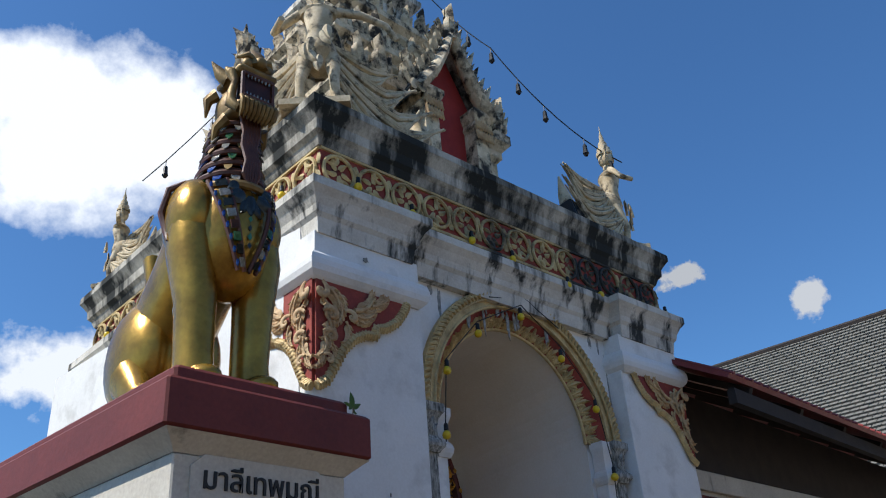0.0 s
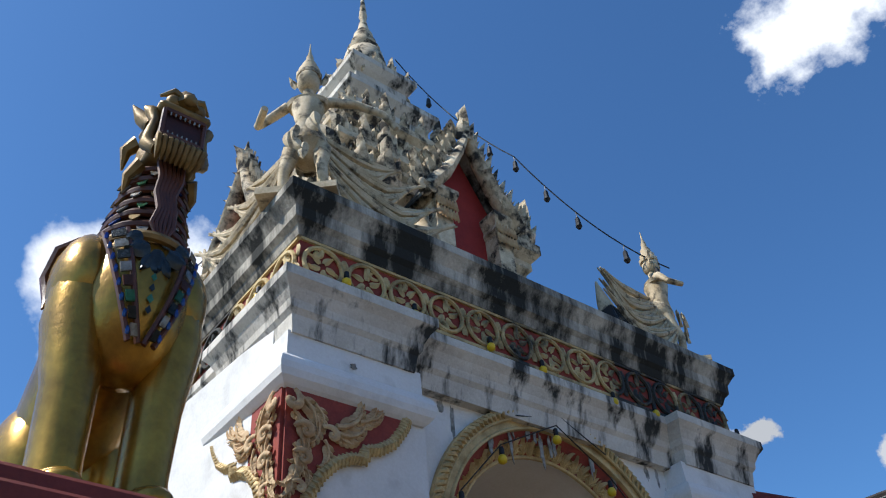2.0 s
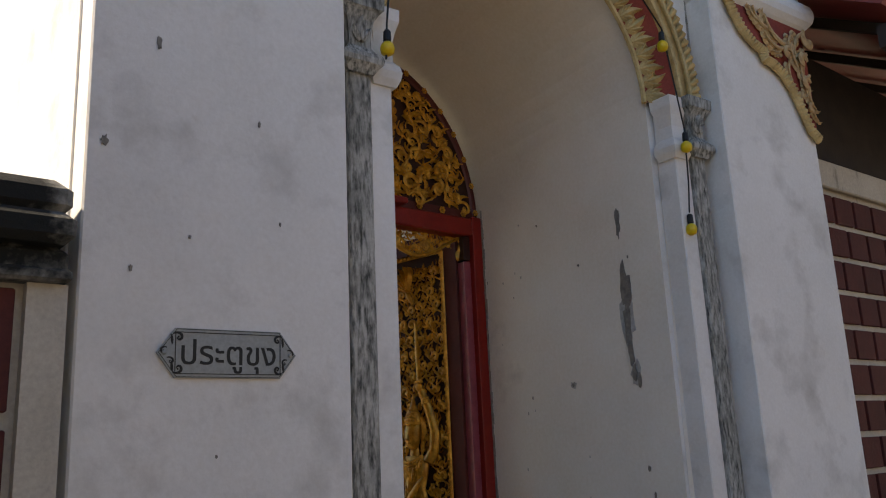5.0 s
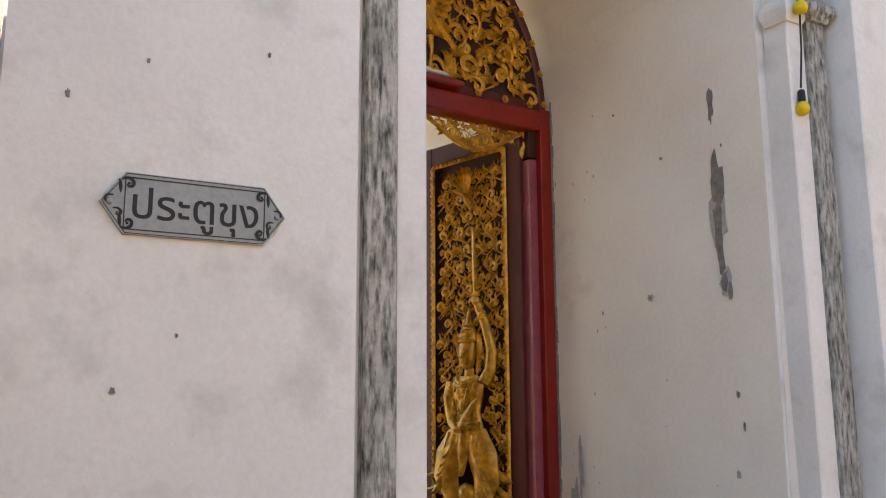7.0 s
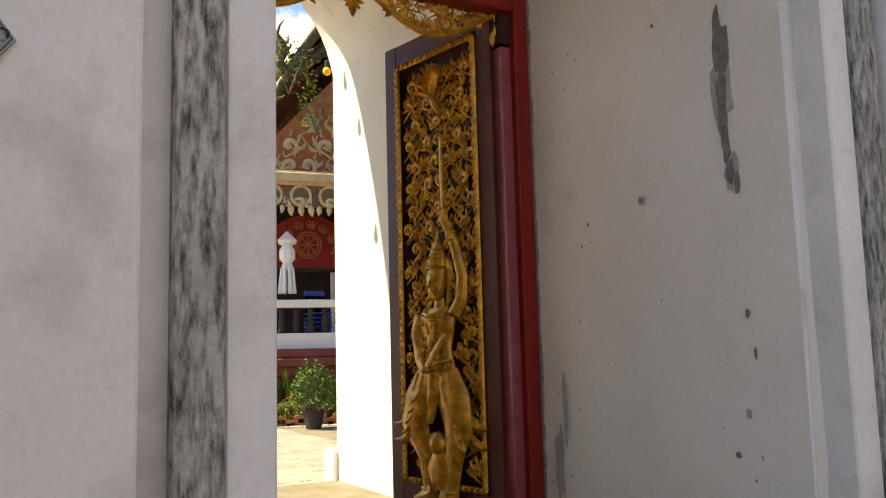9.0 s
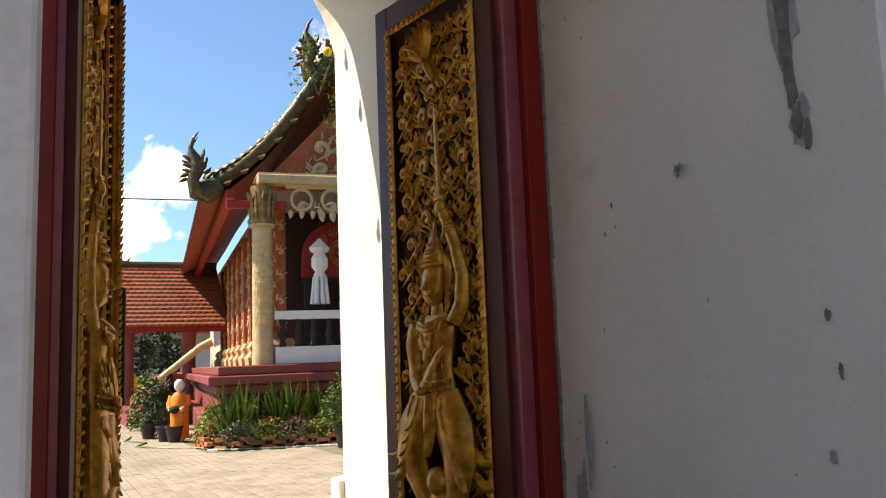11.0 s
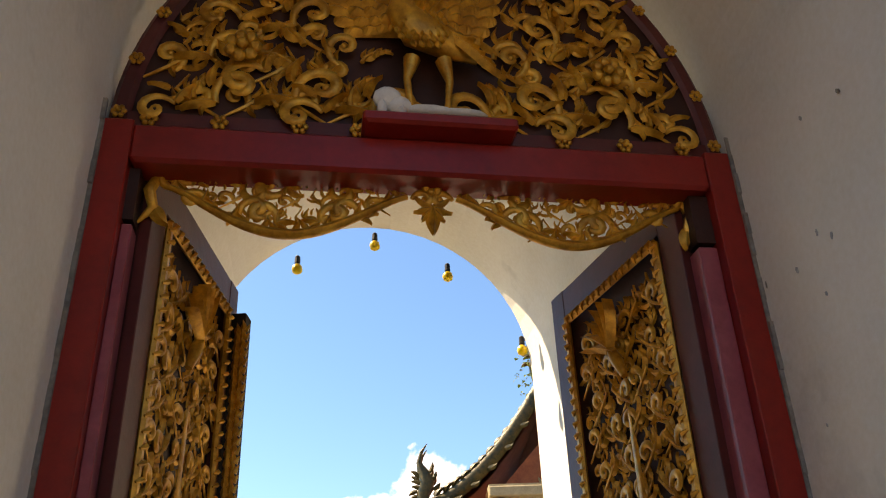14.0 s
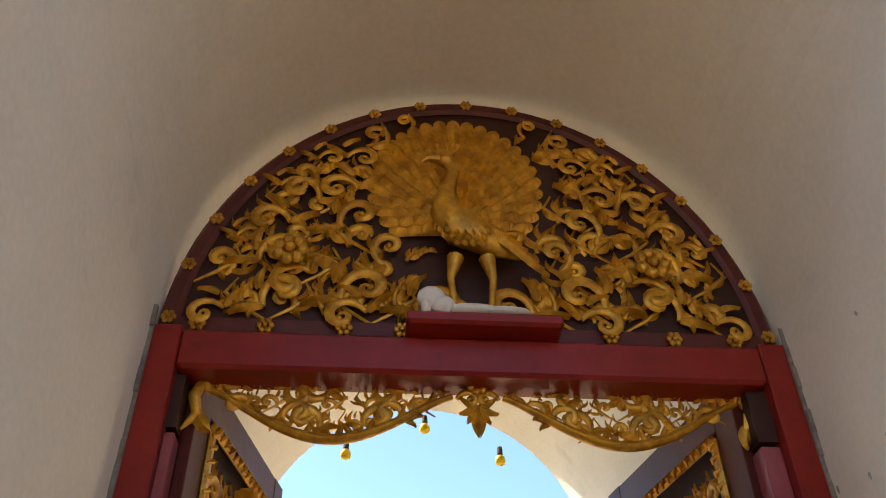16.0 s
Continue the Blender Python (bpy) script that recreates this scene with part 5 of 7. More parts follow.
    # raised ornament on the clothes: beads along the belt and hems, studs on the cuffs
    for i in range(13):
        f = (i - 6) / 6
        k.ball((.135 * f, y - .125 + .06 * f * f, .50 + .012 * f * f), .011, 6, 4)
        k.ball((.11 * f, y - .125 + .06 * f * f, .865 + .03 * f * f), .010, 6, 4)
        k.ball((.075 * f, y - .085 + .06 * f * f, 1.25), .010, 6, 4)
        k.ball((.062 * f, y - .07 + .05 * f * f, 1.30), .009, 6, 4)
    for row in range(5):
        for i in range(5):
            f = (i - 2) / 2 * (0.5 + 0.1 * row)
            leaf(k, .12 * f, .80 - .05 * row, .05, -90, .35, 0, y - .085 + .03 * f * f, .25)
    for sx in (-1, 1):
        for row in range(6):
            for i in range(3):
                leaf(k, sx * (.09 + .02 * row + .035 * (i - 1)), .40 - .06 * row, .07, -90 + sx * 15, .3, sx * .3, y - .105 + .02 * abs(i - 1), .25)
    # crouching bearer below
    k.ball((0, y - .05, -.02), (.075, .06, .085), 10, 8)
    k.tube([(0, y - .02, -.08), (0, y - .03, -.2), (0, y - .02, -.34)], [.08, .11, .09], 10, flat=.6, normal=N)
    for sx in (-1, 1):
        k.tube([(sx * .09, y - .04, -.12), (sx * .16, y - .06, -.02), (sx * .13, y - .07, .08)], [.035, .032, .028], 7)
        k.tube([(sx * .05, y - .04, -.36), (sx * .17, y - .06, -.42), (sx * .12, y - .05, -.60)], [.06, .05, .04], 7)


LEAF_W, LEAF_T = 1.10, 3.435
for sx in (1, -1):
    ob = thing("door_leaf", "open maroon door leaf carved with a gilt sword-bearing guardian", "door leaf",
               pose(0.975 if sx > 0 else -1.0, DOOR_Y + 0.13, 0, 0, 0, -sx * (80.5 if sx > 0 else 79.5)))
    ob["group"] = "leaves of the gate door"
    d = -sx                       # the leaf runs along d * x from its hinge when shut

    def bx(k, a, b, y0, y1, z0, z1, bev=0.004):
        k.box((min(d * a, d * b), y0, z0), (max(d * a, d * b), y1, z1), bevel=bev)

    k = Kit()
    bx(k, 0.0, LEAF_W, -0.005, 0.045, 0.20, LEAF_T)
    part("board", k, DARKBACK, ob, "dark red back board")
    k = Kit()
    bx(k, 0.0, 0.13, -0.04, 0.05, 0.195, LEAF_T + 0.003)
    bx(k, 0.975, LEAF_W, -0.04, 0.05, 0.195, LEAF_T + 0.003)
    part("stile", k, MAROON, ob)
    for za, zb in ((3.29, LEAF_T), (0.20, 0.42)):
        k = Kit()
        bx(k, 0.13, 0.975, -0.038, 0.048, za, zb)
        part("rail", k, MAROON, ob)
    k = Kit()
    P0, P1, Z0, Z1 = 0.155, 0.95, 0.44, 3.265
    frame_pts = [(P0, Z0), (P1, Z0), (P1, Z1), (P0, Z1)]
    for (a, b) in zip(frame_pts, frame_pts[1:] + frame_pts[:1]):
        k.tube([(d * a[0], -0.043, a[1]), (d * b[0], -0.043, b[1])], 0.019, 6, flat=0.8, normal=(0, 1, 0))
        n = max(2, int((abs(a[0] - b[0]) + abs(a[1] - b[1])) / 0.052))
        for i in range(n):
            f = (i + 0.5) / n
            x, z = d * (a[0] + (b[0] - a[0]) * f), a[1] + (b[1] - a[1]) * f
            ux, uz = (0.019, 0.010) if a[0] == b[0] else (0.010, 0.019)
            k.tube([(x - ux, -0.052, z - uz), (x, -0.064, z), (x + ux, -0.052, z + uz)], [0.005, 0.011, 0.005], 5)
    part("rope_border", k, GOLD, ob, "gilt rope border", smooth=True)
    k = Kit()
    kk = Kit()
    guardian(kk)
    # the figure's head stands at about 1.79 m
    k.add(kk.v, [f if d < 0 else f[::-1] for f in kk.f], Matrix.Translation((d * 0.55, 0.0, 0.72)) @ Matrix.Diagonal((-d * 1.08, 0.8, 0.90, 1)))
    part("guardian", k, GOLD, ob, "gilt guardian figure in high relief", smooth=True)
    k = Kit()
    rg = random.Random(11 + sx)

    def free(x, z):
        u = d * x
        if not (0.20 < u < 0.90 and 0.46 < z < 3.2):
            return False
        zz = z - 0.72
        w = 0.26 if zz < 0.45 else 0.19 if zz < 0.86 else 0.10 if zz < 1.35 else 0.0
        return abs(u - 0.55) > w * 0.85

    vine_field(k, free, -0.92 if d < 0 else 0.22, -0.2 if d < 0 else 0.92, 0.46, 3.22, 0.165, rg, -0.02)
    vine_field(k, free, -0.92 if d < 0 else 0.22, -0.2 if d < 0 else 0.92, 0.50, 3.22, 0.135, rg, -0.006)
    # bird among the vines near the top
    for i in range(6):
        leaf(k, d * 0.55 - 0.02 + 0.01 * i, 2.95, 0.24, 60 + 18 * i, 0.12, 0.4, -0.06)
    k.tube([(d * 0.5, -0.05, 2.84), (d * 0.53, -0.06, 2.92), (d * 0.58, -0.06, 3.0), (d * 0.56, -0.06, 3.06)], [0.015, 0.028, 0.018, 0.012], 8)
    part("vine_carving", k, GOLD, ob, "gilt vine scrolls on a dark ground", smooth=True)
    if sx < 0:
        k = Kit()
        bx(k, LEAF_W - 0.07, LEAF_W + 0.02, -0.105, -0.03, 0.20, LEAF_T - 0.14)
        part("astragal", k, DARKWOOD, ob, "dark closing board with scaled edge")
        kk = Kit()
        for row, u in enumerate((0.0, 0.026)):
            for i in range(76):
                leaf(kk, u, 0.22 + i * 0.0395 + 0.013 * row, 0.055, 90, 0.34, 0.0, 0.0, 0.30)
        for i in range(76):
            z = 0.24 + i * 0.0395
            kk.tube([(0.036, 0.0, z), (0.052, 0.0, z + 0.03)], [0.014, 0.003], 5)
        k = Kit()
        k.add(kk.v, kk.f, Matrix.Translation((LEAF_W - 0.072, -0.072, 0)) @ Matrix.Rotation(radians(-90), 4, "Z"))
        part("scale_edge", k, GOLD, ob, "gilt overlapping scales", smooth=True)
        k = Kit()
        k.box((LEAF_W - 0.06, -0.135, 1.15), (LEAF_W + 0.02, -0.10, 1.75), bevel=0.012)
        part("latch_boss", k, DARKWOOD, ob)


# ================================================================ LION ON ITS PEDESTAL
PEDX, PEDY = -4.05, -0.30
ped = thing("lion_pedestal", "cream plastered pedestal with a maroon slab and Thai lettering", "pedestal", pose(PEDX, PEDY, 0))
k = Kit()
k.box((-0.52, -1.03, 0.0), (0.52, 1.1, 2.72), bevel=0.012)
part("body", k, CREAMWALL, ped)
k = Kit()
vs, fs = [], []
for (o, z) in ((0.0, 2.715), (0.02, 2.735), (0.08, 2.785), (0.10, 2.80)):
    vs += [(-0.52 - o, -1.03 - o, z), (0.52 + o, -1.03 - o, z), (0.52 + o, 1.1 + o, z), (-0.52 - o, 1.1 + o, z)]
for j in range(3):
    fs += [(j * 4 + i, j * 4 + (i + 1) % 4, j * 4 + 4 + (i + 1) % 4, j * 4 + 4 + i) for i in range(4)]
k.add(vs, fs)
part("cove", k, CREAMWALL, ped, "stained cove under the slab")
k = Kit()
k.box((-0.635, -1.135, 2.80), (0.635, 1.2, 3.05), bevel=0.018)
part("slab", k, SLABRED, ped, "maroon painted slab with hairline cracks")
k = Kit()
k.box((-0.56, -1.06, 3.05), (0.53, 1.1, 3.14), bevel=0.02)
part("upper_slab", k, SLABRED, ped)
k = Kit()
o = [(-0.36, 2.27), (-0.43, 2.33), (-0.43, 2.66), (-0.36, 2.72), (0.32, 2.72), (0.40, 2.66), (0.40, 2.33), (0.32, 2.27)]
k.prism(o, -1.045, -1.02)
part("text_panel", k, CREAMWALL, ped)
writing("lettering", "มาลีเทพมุณี", 0.150, BLACK, ped, pose(-0.02, -1.049, 2.605, 90, 0, 0), 0.006, 0.0012)
k = Kit()
for i in range(8):
    a = i * 45
    leaf(k, 0.279 + 0.012 * math.cos(radians(a)), 2.475 + 0.012 * math.sin(radians(a)), 0.056, a, 0.22, 0, -1.047, 0.06)
part("star_mark", k, BLACK, ped, "dark eight-petalled star")
# sprouting weed on the slab
weed = thing("sprouting_weed", "small green weed rooted in the slab corner", "plant", pose(-3.50, -1.37, 3.05) @ Matrix.Scale(0.72, 4))
k = Kit()
k.tube([(0, 0, 0), (0.01, 0, 0.07), (0.0, 0, 0.12)], [0.006, 0.005, 0.003], 5)
part("stem", k, BARK, weed)
for a, ln, tilt in ((90, 0.13, 20), (20, 0.13, 60), (160, 0.10, 50), (200, 0.08, 70), (-15, 0.12, 80)):
    kk = Kit()
    leaf(kk, 0, 0, ln, a, 0.20, 0.2, 0, 0.06)
    part("leaf_blade", Kit().add(kk.v, kk.f, Matrix.Translation((0, 0, 0.08)) @ Matrix.Rotation(radians(tilt - 45), 4, "Z")), GREEN, weed)


def lion(m):
    """A seated guardian lion, head raised: one mesh. Faces -y; base at z = 0; about 2.15 high."""
    k = Kit()
    N = None
    # hind quarters
    k.ball((-0.17, 0.72, 0.42), (0.22, 0.34, 0.36), 18, 12)
    k.ball((0.17, 0.72, 0.42), (0.22, 0.34, 0.36), 18, 12)
    k.tube([(0, 0.86, 0.30), (0, 0.74, 0.50), (0, 0.40, 0.80), (0, 0.10, 1.02)], [0.24, 0.30, 0.30, 0.33], 18)
    for sx in (-1, 1):
        k.tube([(sx * 0.27, 0.62, 0.26), (sx * 0.28, 0.45, 0.10), (sx * 0.27, 0.28, 0.06)], [0.15, 0.10, 0.08], 12)
        k.ball((sx * 0.27, 0.24, 0.06), (0.09, 0.15, 0.06), 10, 6)
        # forelegs
        k.tube([(sx * 0.24, 0.02, 1.06), (sx * 0.255, -0.02, 0.80), (sx * 0.215, -0.05, 0.50), (sx * 0.205, -0.05, 0.20), (sx * 0.205, -0.07, 0.0)], [0.17, 0.165, 0.135, 0.125, 0.135], 18)
        k.ball((sx * 0.205, -0.15, 0.055), (0.125, 0.16, 0.07), 12, 7)
        k.ball((sx * 0.26, 0.03, 1.03), (0.17, 0.22, 0.25), 16, 11)
    # chest and throat
    k.ball((0, -0.06, 0.95), (0.29, 0.25, 0.40), 20, 14)
    k.ball((0, 0.02, 1.16), (0.25, 0.22, 0.20), 16, 10)
    k.tube([(0, 0.02, 1.15), (0, -0.03, 1.32), (0, -0.04, 1.50), (0, -0.06, 1.66)], [0.215, 0.165, 0.145, 0.155], 18)
    # tail
    k.tube([(0, 1.02, 0.2), (0, 1.10, 0.6), (0, 1.0, 1.0), (0, 1.06, 1.25)], [0.06, 0.055, 0.05, 0.07], 9)
    # scalloped collars: a brown roll over a ring of hanging mirror tiles, six times up the neck
    r = random.Random(3)
    for lay, (z, rad, y) in enumerate(((1.255, 0.245, -0.005), (1.335, 0.222, -0.015), (1.415, 0.203, -0.025), (1.49, 0.188, -0.035), (1.56, 0.178, -0.045), (1.62, 0.172, -0.05))):
        k.cur = 5
        k.tube([(rad * math.cos(2 * math.pi * i / 24), y + rad * math.sin(2 * math.pi * i / 24), z + 0.012) for i in range(25)], 0.021, 7)
        k.tube([(rad * 0.9 * math.cos(2 * math.pi * i / 24), y + rad * 0.9 * math.sin(2 * math.pi * i / 24), z - 0.045) for i in range(25)], 0.030, 6)
        n = 13 - lay // 2
        for i in range(n):
            a = 2 * math.pi * (i + 0.5 * (lay % 2)) / n
            k.cur = r.choice((2, 2, 2, 2, 3, 6, 1))
            w = rad * 1.9 / n * 1.55
            prof = ((0.0, 0.5, 0.012), (0.4, 0.55, -0.012), (0.75, 0.42, -0.040), (1.0, 0.06, -0.062))
            vs = []
            for f, q, dz in prof:
                o = rad * 0.98 + 0.050 * f
                for sgn in (-1, 1):
                    for dep in (0.0, -0.012):
                        aa = a + sgn * w * q / rad
                        vs.append(((o + dep) * math.cos(aa), y + (o + dep) * math.sin(aa), z + dz))
            fs = []
            for j in range(3):
                e = j * 4
                fs += [(e, e + 2, e + 6, e + 4), (e + 1, e + 5, e + 7, e + 3), (e, e + 4, e + 5, e + 1), (e + 2, e + 3, e + 7, e + 6)]
            k.add(vs, fs)
    # wavy beard down the throat
    k.cur = 5
    for i in range(6):
        x = (i - 2.5) * 0.020
        k.tube([(x * 1.5, -0.245, 1.67), (x * 1.2 + 0.012, -0.255, 1.56), (x - 0.010, -0.265, 1.45), (x * 0.9 + 0.010, -0.285, 1.34), (x * 1.2 - 0.006, -0.30, 1.24), (x * 0.5, -0.30, 1.17)], [0.016, 0.018, 0.018, 0.018, 0.016, 0.006], 6)
    # breastplate: black glass leaves over a gilt rim
    k.cur = 1
    k.tube([(0.23 * math.cos(math.pi * (1 + i / 16)), -0.06 + 0.24 * math.sin(math.pi * (1 + i / 16)), 1.20 - 0.03 * math.sin(math.pi * i / 16)) for i in range(17)], 0.024, 7)
    k.cur = 7
    for dx, dz, ln, a, w in ((0.0, 1.10, 0.13, -90, 0.42), (-0.05, 1.10, 0.14, 200, 0.40), (0.05, 1.10, 0.14, -20, 0.40), (-0.10, 1.16, 0.10, 215, 0.42), (0.10, 1.16, 0.10, -35, 0.42), (-0.03, 1.06, 0.10, 240, 0.36), (0.03, 1.06, 0.10, -60, 0.36)):
        leaf(k, dx, dz, ln, a, w, 0.0, -0.305 + 0.9 * dx * dx, 0.14)
    for z, c, w in ((0.955, 6, 0.022), (0.90, 7, 0.020), (0.845, 6, 0.024), (0.79, 7, 0.022)):
        k.cur = c
        k.add([(0, -0.315, z + w), (w * 0.8, -0.308, z), (0, -0.312, z - w), (-w * 0.8, -0.308, z)], [(0, 1, 2, 3), (3, 2, 1, 0)])
    # two brown-rimmed straps a side with square mirror tiles between them, meeting in a V
    for sx in (-1, 1):
        strap = []
        for x0, y0 in ((0.17, -0.262), (0.262, -0.175)):
            pts = []
            for i in range(9):
                f = i / 8
                pts.append(Vector((sx * (x0 * (1 - f) + (0.015 + 0.05 * (x0 > 0.2)) * f + 0.02 * math.sin(math.pi * f)), y0 * (1 - f) - 0.285 * f - 0.055 * math.sin(math.pi * f), 1.19 - 0.55 * f)))
            k.cur = 5
            k.tube(pts, 0.016, 6)
            strap.append(pts)
        for i in range(8):
            pa = (strap[0][i] + strap[0][i + 1]) / 2
            pb = (strap[1][i] + strap[1][i + 1]) / 2
            k.cur = (7, 2, 7, 2, 5, 6, 7, 2)[(i + (sx > 0)) % 8]
            c, u, v = (pa + pb) / 2 + Vector((0, -0.022, 0)), (pb - pa) * 0.30, (strap[0][i + 1] - strap[0][i]) * 0.34
            o = Vector((0, -0.010, 0))
            q = [c - u - v, c + u - v, c + u + v, c - u + v]
            k.add([p + o for p in q] + q, [(0, 1, 2, 3), (3, 2, 1, 0), (0, 4, 5, 1), (1, 5, 6, 2), (2, 6, 7, 3), (3, 7, 4, 0)])
            k.cur = 3
            e = pb + Vector((0, -0.018, 0))
            k.ball(e, (0.014, 0.010, 0.022), 5, 4)
        # shoulder flame with a brown rim, mirror scales down the hind leg
        k.cur = 5
        k.tube([(sx * 0.33, -0.02, 1.24), (sx * 0.415, 0.06, 1.20), (sx * 0.435, 0.10, 1.06), (sx * 0.40, 0.08, 0.94), (sx * 0.42, 0.02, 0.86)], [0.012, 0.024, 0.026, 0.022, 0.006], 7)
        k.cur = 2
        k.tube([(sx * 0.36, 0.06, 1.20), (sx * 0.405, 0.11, 1.12), (sx * 0.40, 0.12, 1.0)], [0.02, 0.035, 0.012], 6)
        for i in range(7):
            k.cur = (2, 3, 6)[i % 3]
            k.ball((sx * (0.30 - 0.008 * i), 0.11 - 0.012 * i, 0.82 - 0.11 * i), (0.03, 0.03, 0.05), 6, 4)
    # head: squared open jaws between scrolled cheeks, brows, pointed ears and a crest
    k.cur = 1
    k.ball((0, -0.08, 1.80), (0.165, 0.17, 0.17), 16, 10)
    k.box((-0.155, -0.335, 1.665), (0.155, -0.05, 1.745), bevel=0.03)
    k.box((-0.165, -0.345, 1.925), (0.165, -0.02, 1.995), bevel=0.028)
    for i in range(9):
        x = -0.14 + 0.035 * i
        k.tube([(x, -0.34, 1.74), (x, -0.365, 1.70), (x * 0.92, -0.345, 1.645), (x * 0.85, -0.30, 1.615)], [0.012, 0.020, 0.020, 0.006], 6)
    k.cur = 8
    k.box((-0.118, -0.325, 1.752), (0.118, -0.06, 1.918))
    k.cur = 5
    for pts in ([(-0.125, -0.335, 1.752), (0.125, -0.335, 1.752)], [(-0.125, -0.335, 1.918), (0.125, -0.335, 1.918)], [(-0.127, -0.33, 1.75), (-0.127, -0.33, 1.92)], [(0.127, -0.33, 1.75), (0.127, -0.33, 1.92)]):
        k.tube(pts, 0.016, 6)
    k.cur = 2
    for i in range(7):
        x = -0.09 + 0.03 * i
        k.tube([(x, -0.335, 1.915), (x, -0.340, 1.885)], [0.012, 0.004], 5)
        k.tube([(x, -0.330, 1.757), (x, -0.335, 1.785)], [0.011, 0.004], 5)
    k.cur = 1
    for sx in (-1, 1):
        k.tube([(sx * 0.13, -0.30, 1.67), (sx * 0.175, -0.26, 1.72), (sx * 0.165, -0.25, 1.80), (sx * 0.15, -0.27, 1.88), (sx * 0.185, -0.26, 1.94), (sx * 0.22, -0.24, 1.97)], [0.03, 0.042, 0.034, 0.03, 0.036, 0.012], 8)
        k.tube([(sx * 0.15, -0.18, 1.66), (sx * 0.195, -0.12, 1.60), (sx * 0.185, -0.06, 1.52)], [0.045, 0.035, 0.008], 7)
        k.tube([(sx * 0.14, -0.15, 1.96), (sx * 0.20, -0.12, 2.01), (sx * 0.255, -0.10, 2.09)], [0.055, 0.042, 0.006], 8)
        k.ball((sx * 0.085, -0.315, 2.01), (0.045, 0.035, 0.038), 10, 7)
        k.tube([(sx * 0.03, -0.33, 2.05), (sx * 0.09, -0.33, 2.065), (sx * 0.16, -0.28, 2.05)], [0.018, 0.024, 0.008], 7)
        k.tube([(sx * 0.16, -0.05, 1.90), (sx * 0.21, 0.0, 1.86), (sx * 0.20, 0.03, 1.76)], [0.05, 0.04, 0.008], 7)
    k.tube([(0, -0.30, 1.99), (0, -0.29, 2.06), (0, -0.26, 2.13), (0, -0.24, 2.20)], [0.085, 0.075, 0.045, 0.006], 9)
    k.ball((0, -0.36, 2.02), (0.05, 0.035, 0.035), 9, 6)
    for i in range(5):
        k.tube([(0, 0.04 + .02 * i, 2.00 - .09 * i), (0, 0.13 + .02 * i, 2.05 - .09 * i)], [0.06, 0.008], 6)
    k.cur = 4
    k.box((-0.26, -0.22, -0.005), (0.26, 0.5, 0.012))
    ob = new("lion_statue", k.mesh("lion_statue", [LIONGOLD, OLDGOLD, MIRROR, BLUE, DARKWOOD, LACQUER, GREENGLASS, BLACKGLASS, MOUTH], True))
    ob.matrix_basis = m
    return tagged(ob, "gilt seated lion statue with mirror-mosaic collar on a maroon slab", "statue")


lion(pose(-4.12, -0.93, 3.14, 0, 0, -4) @ Matrix.Diagonal((0.85, 1, 1.085, 1)))

# ================================================================ SIDE WALLS AND ROOFS
def brick_wall(name, m, length, height, cap_h, label):
    """Plastered wall with rows of sunken painted bricks; x along it."""
    k = Kit()
    k.box((0, 0.02, 0), (length, 0.36, height))
    wall = structure(name, k, CREAMWALL, label, m=m)
    k = Kit()
    k.box((0, -0.03, height - 0.02), (length, 0.41, height + cap_h), bevel=0.02)
    part("coping", k, MOSSY, wall, "mould-blackened coping")
    return wall


wl_l = brick_wall("wall_left", pose(-12.7, 0.05, 0), 10.0, 2.30, 0.10, "cream yard wall with sunken maroon brick panels")
k = Kit()
k.box((0, -0.12, 2.40), (10.0, 0.45, 2.52), bevel=0.03)
k.box((0, -0.06, 2.52), (10.0, 0.40, 2.66), bevel=0.04)
k.box((0, -0.09, 2.26), (10.0, 0.02, 2.31), bevel=0.012)
part("top_moulding", k, MOSSY, wl_l, "rounded black mossy wall top")
k = Kit()
k.box((9.86, -0.035, 0.0), (10.0, 0.02, 2.26))
part("end_strip", k, CREAMWALL, wl_l)
for i in range(12):
    for j in range(4):
        k = Kit()
        k.box((-0.43, -0.006, -0.22), (0.43, 0.022, 0.22), bevel=0.006)
        b = part("brick", k, BRICKRED, wl_l, m=pose(9.40 - i * 0.92 - (0.0), 0, 2.02 - j * 0.50))
wl_r = brick_wall("wall_right", pose(2.69, 0.16, 0, 0, 0, -1.5), 12.0, 3.86, 0.0, "cream cloister wall set with rows of maroon bricks")
k = Kit()
k.box((0, -0.05, 3.70), (12, 0.0, 3.95), bevel=0.01)
part("head_beam", k, CREAMWALL, wl_r, "plain cream band along the wall head")
bk = Kit().box((-0.15, -0.012, -0.125), (0.15, 0.022, 0.125), bevel=0.006).mesh("brick", BRICKRED)
for j in range(11):
    for i in range(14):
        ob = new("brick", bk)
        ob.parent = wl_r
        ob.matrix_basis = pose(0.18 + i * 0.345 + (0.17 if j % 2 else 0.0), 0, 3.52 - j * 0.30)


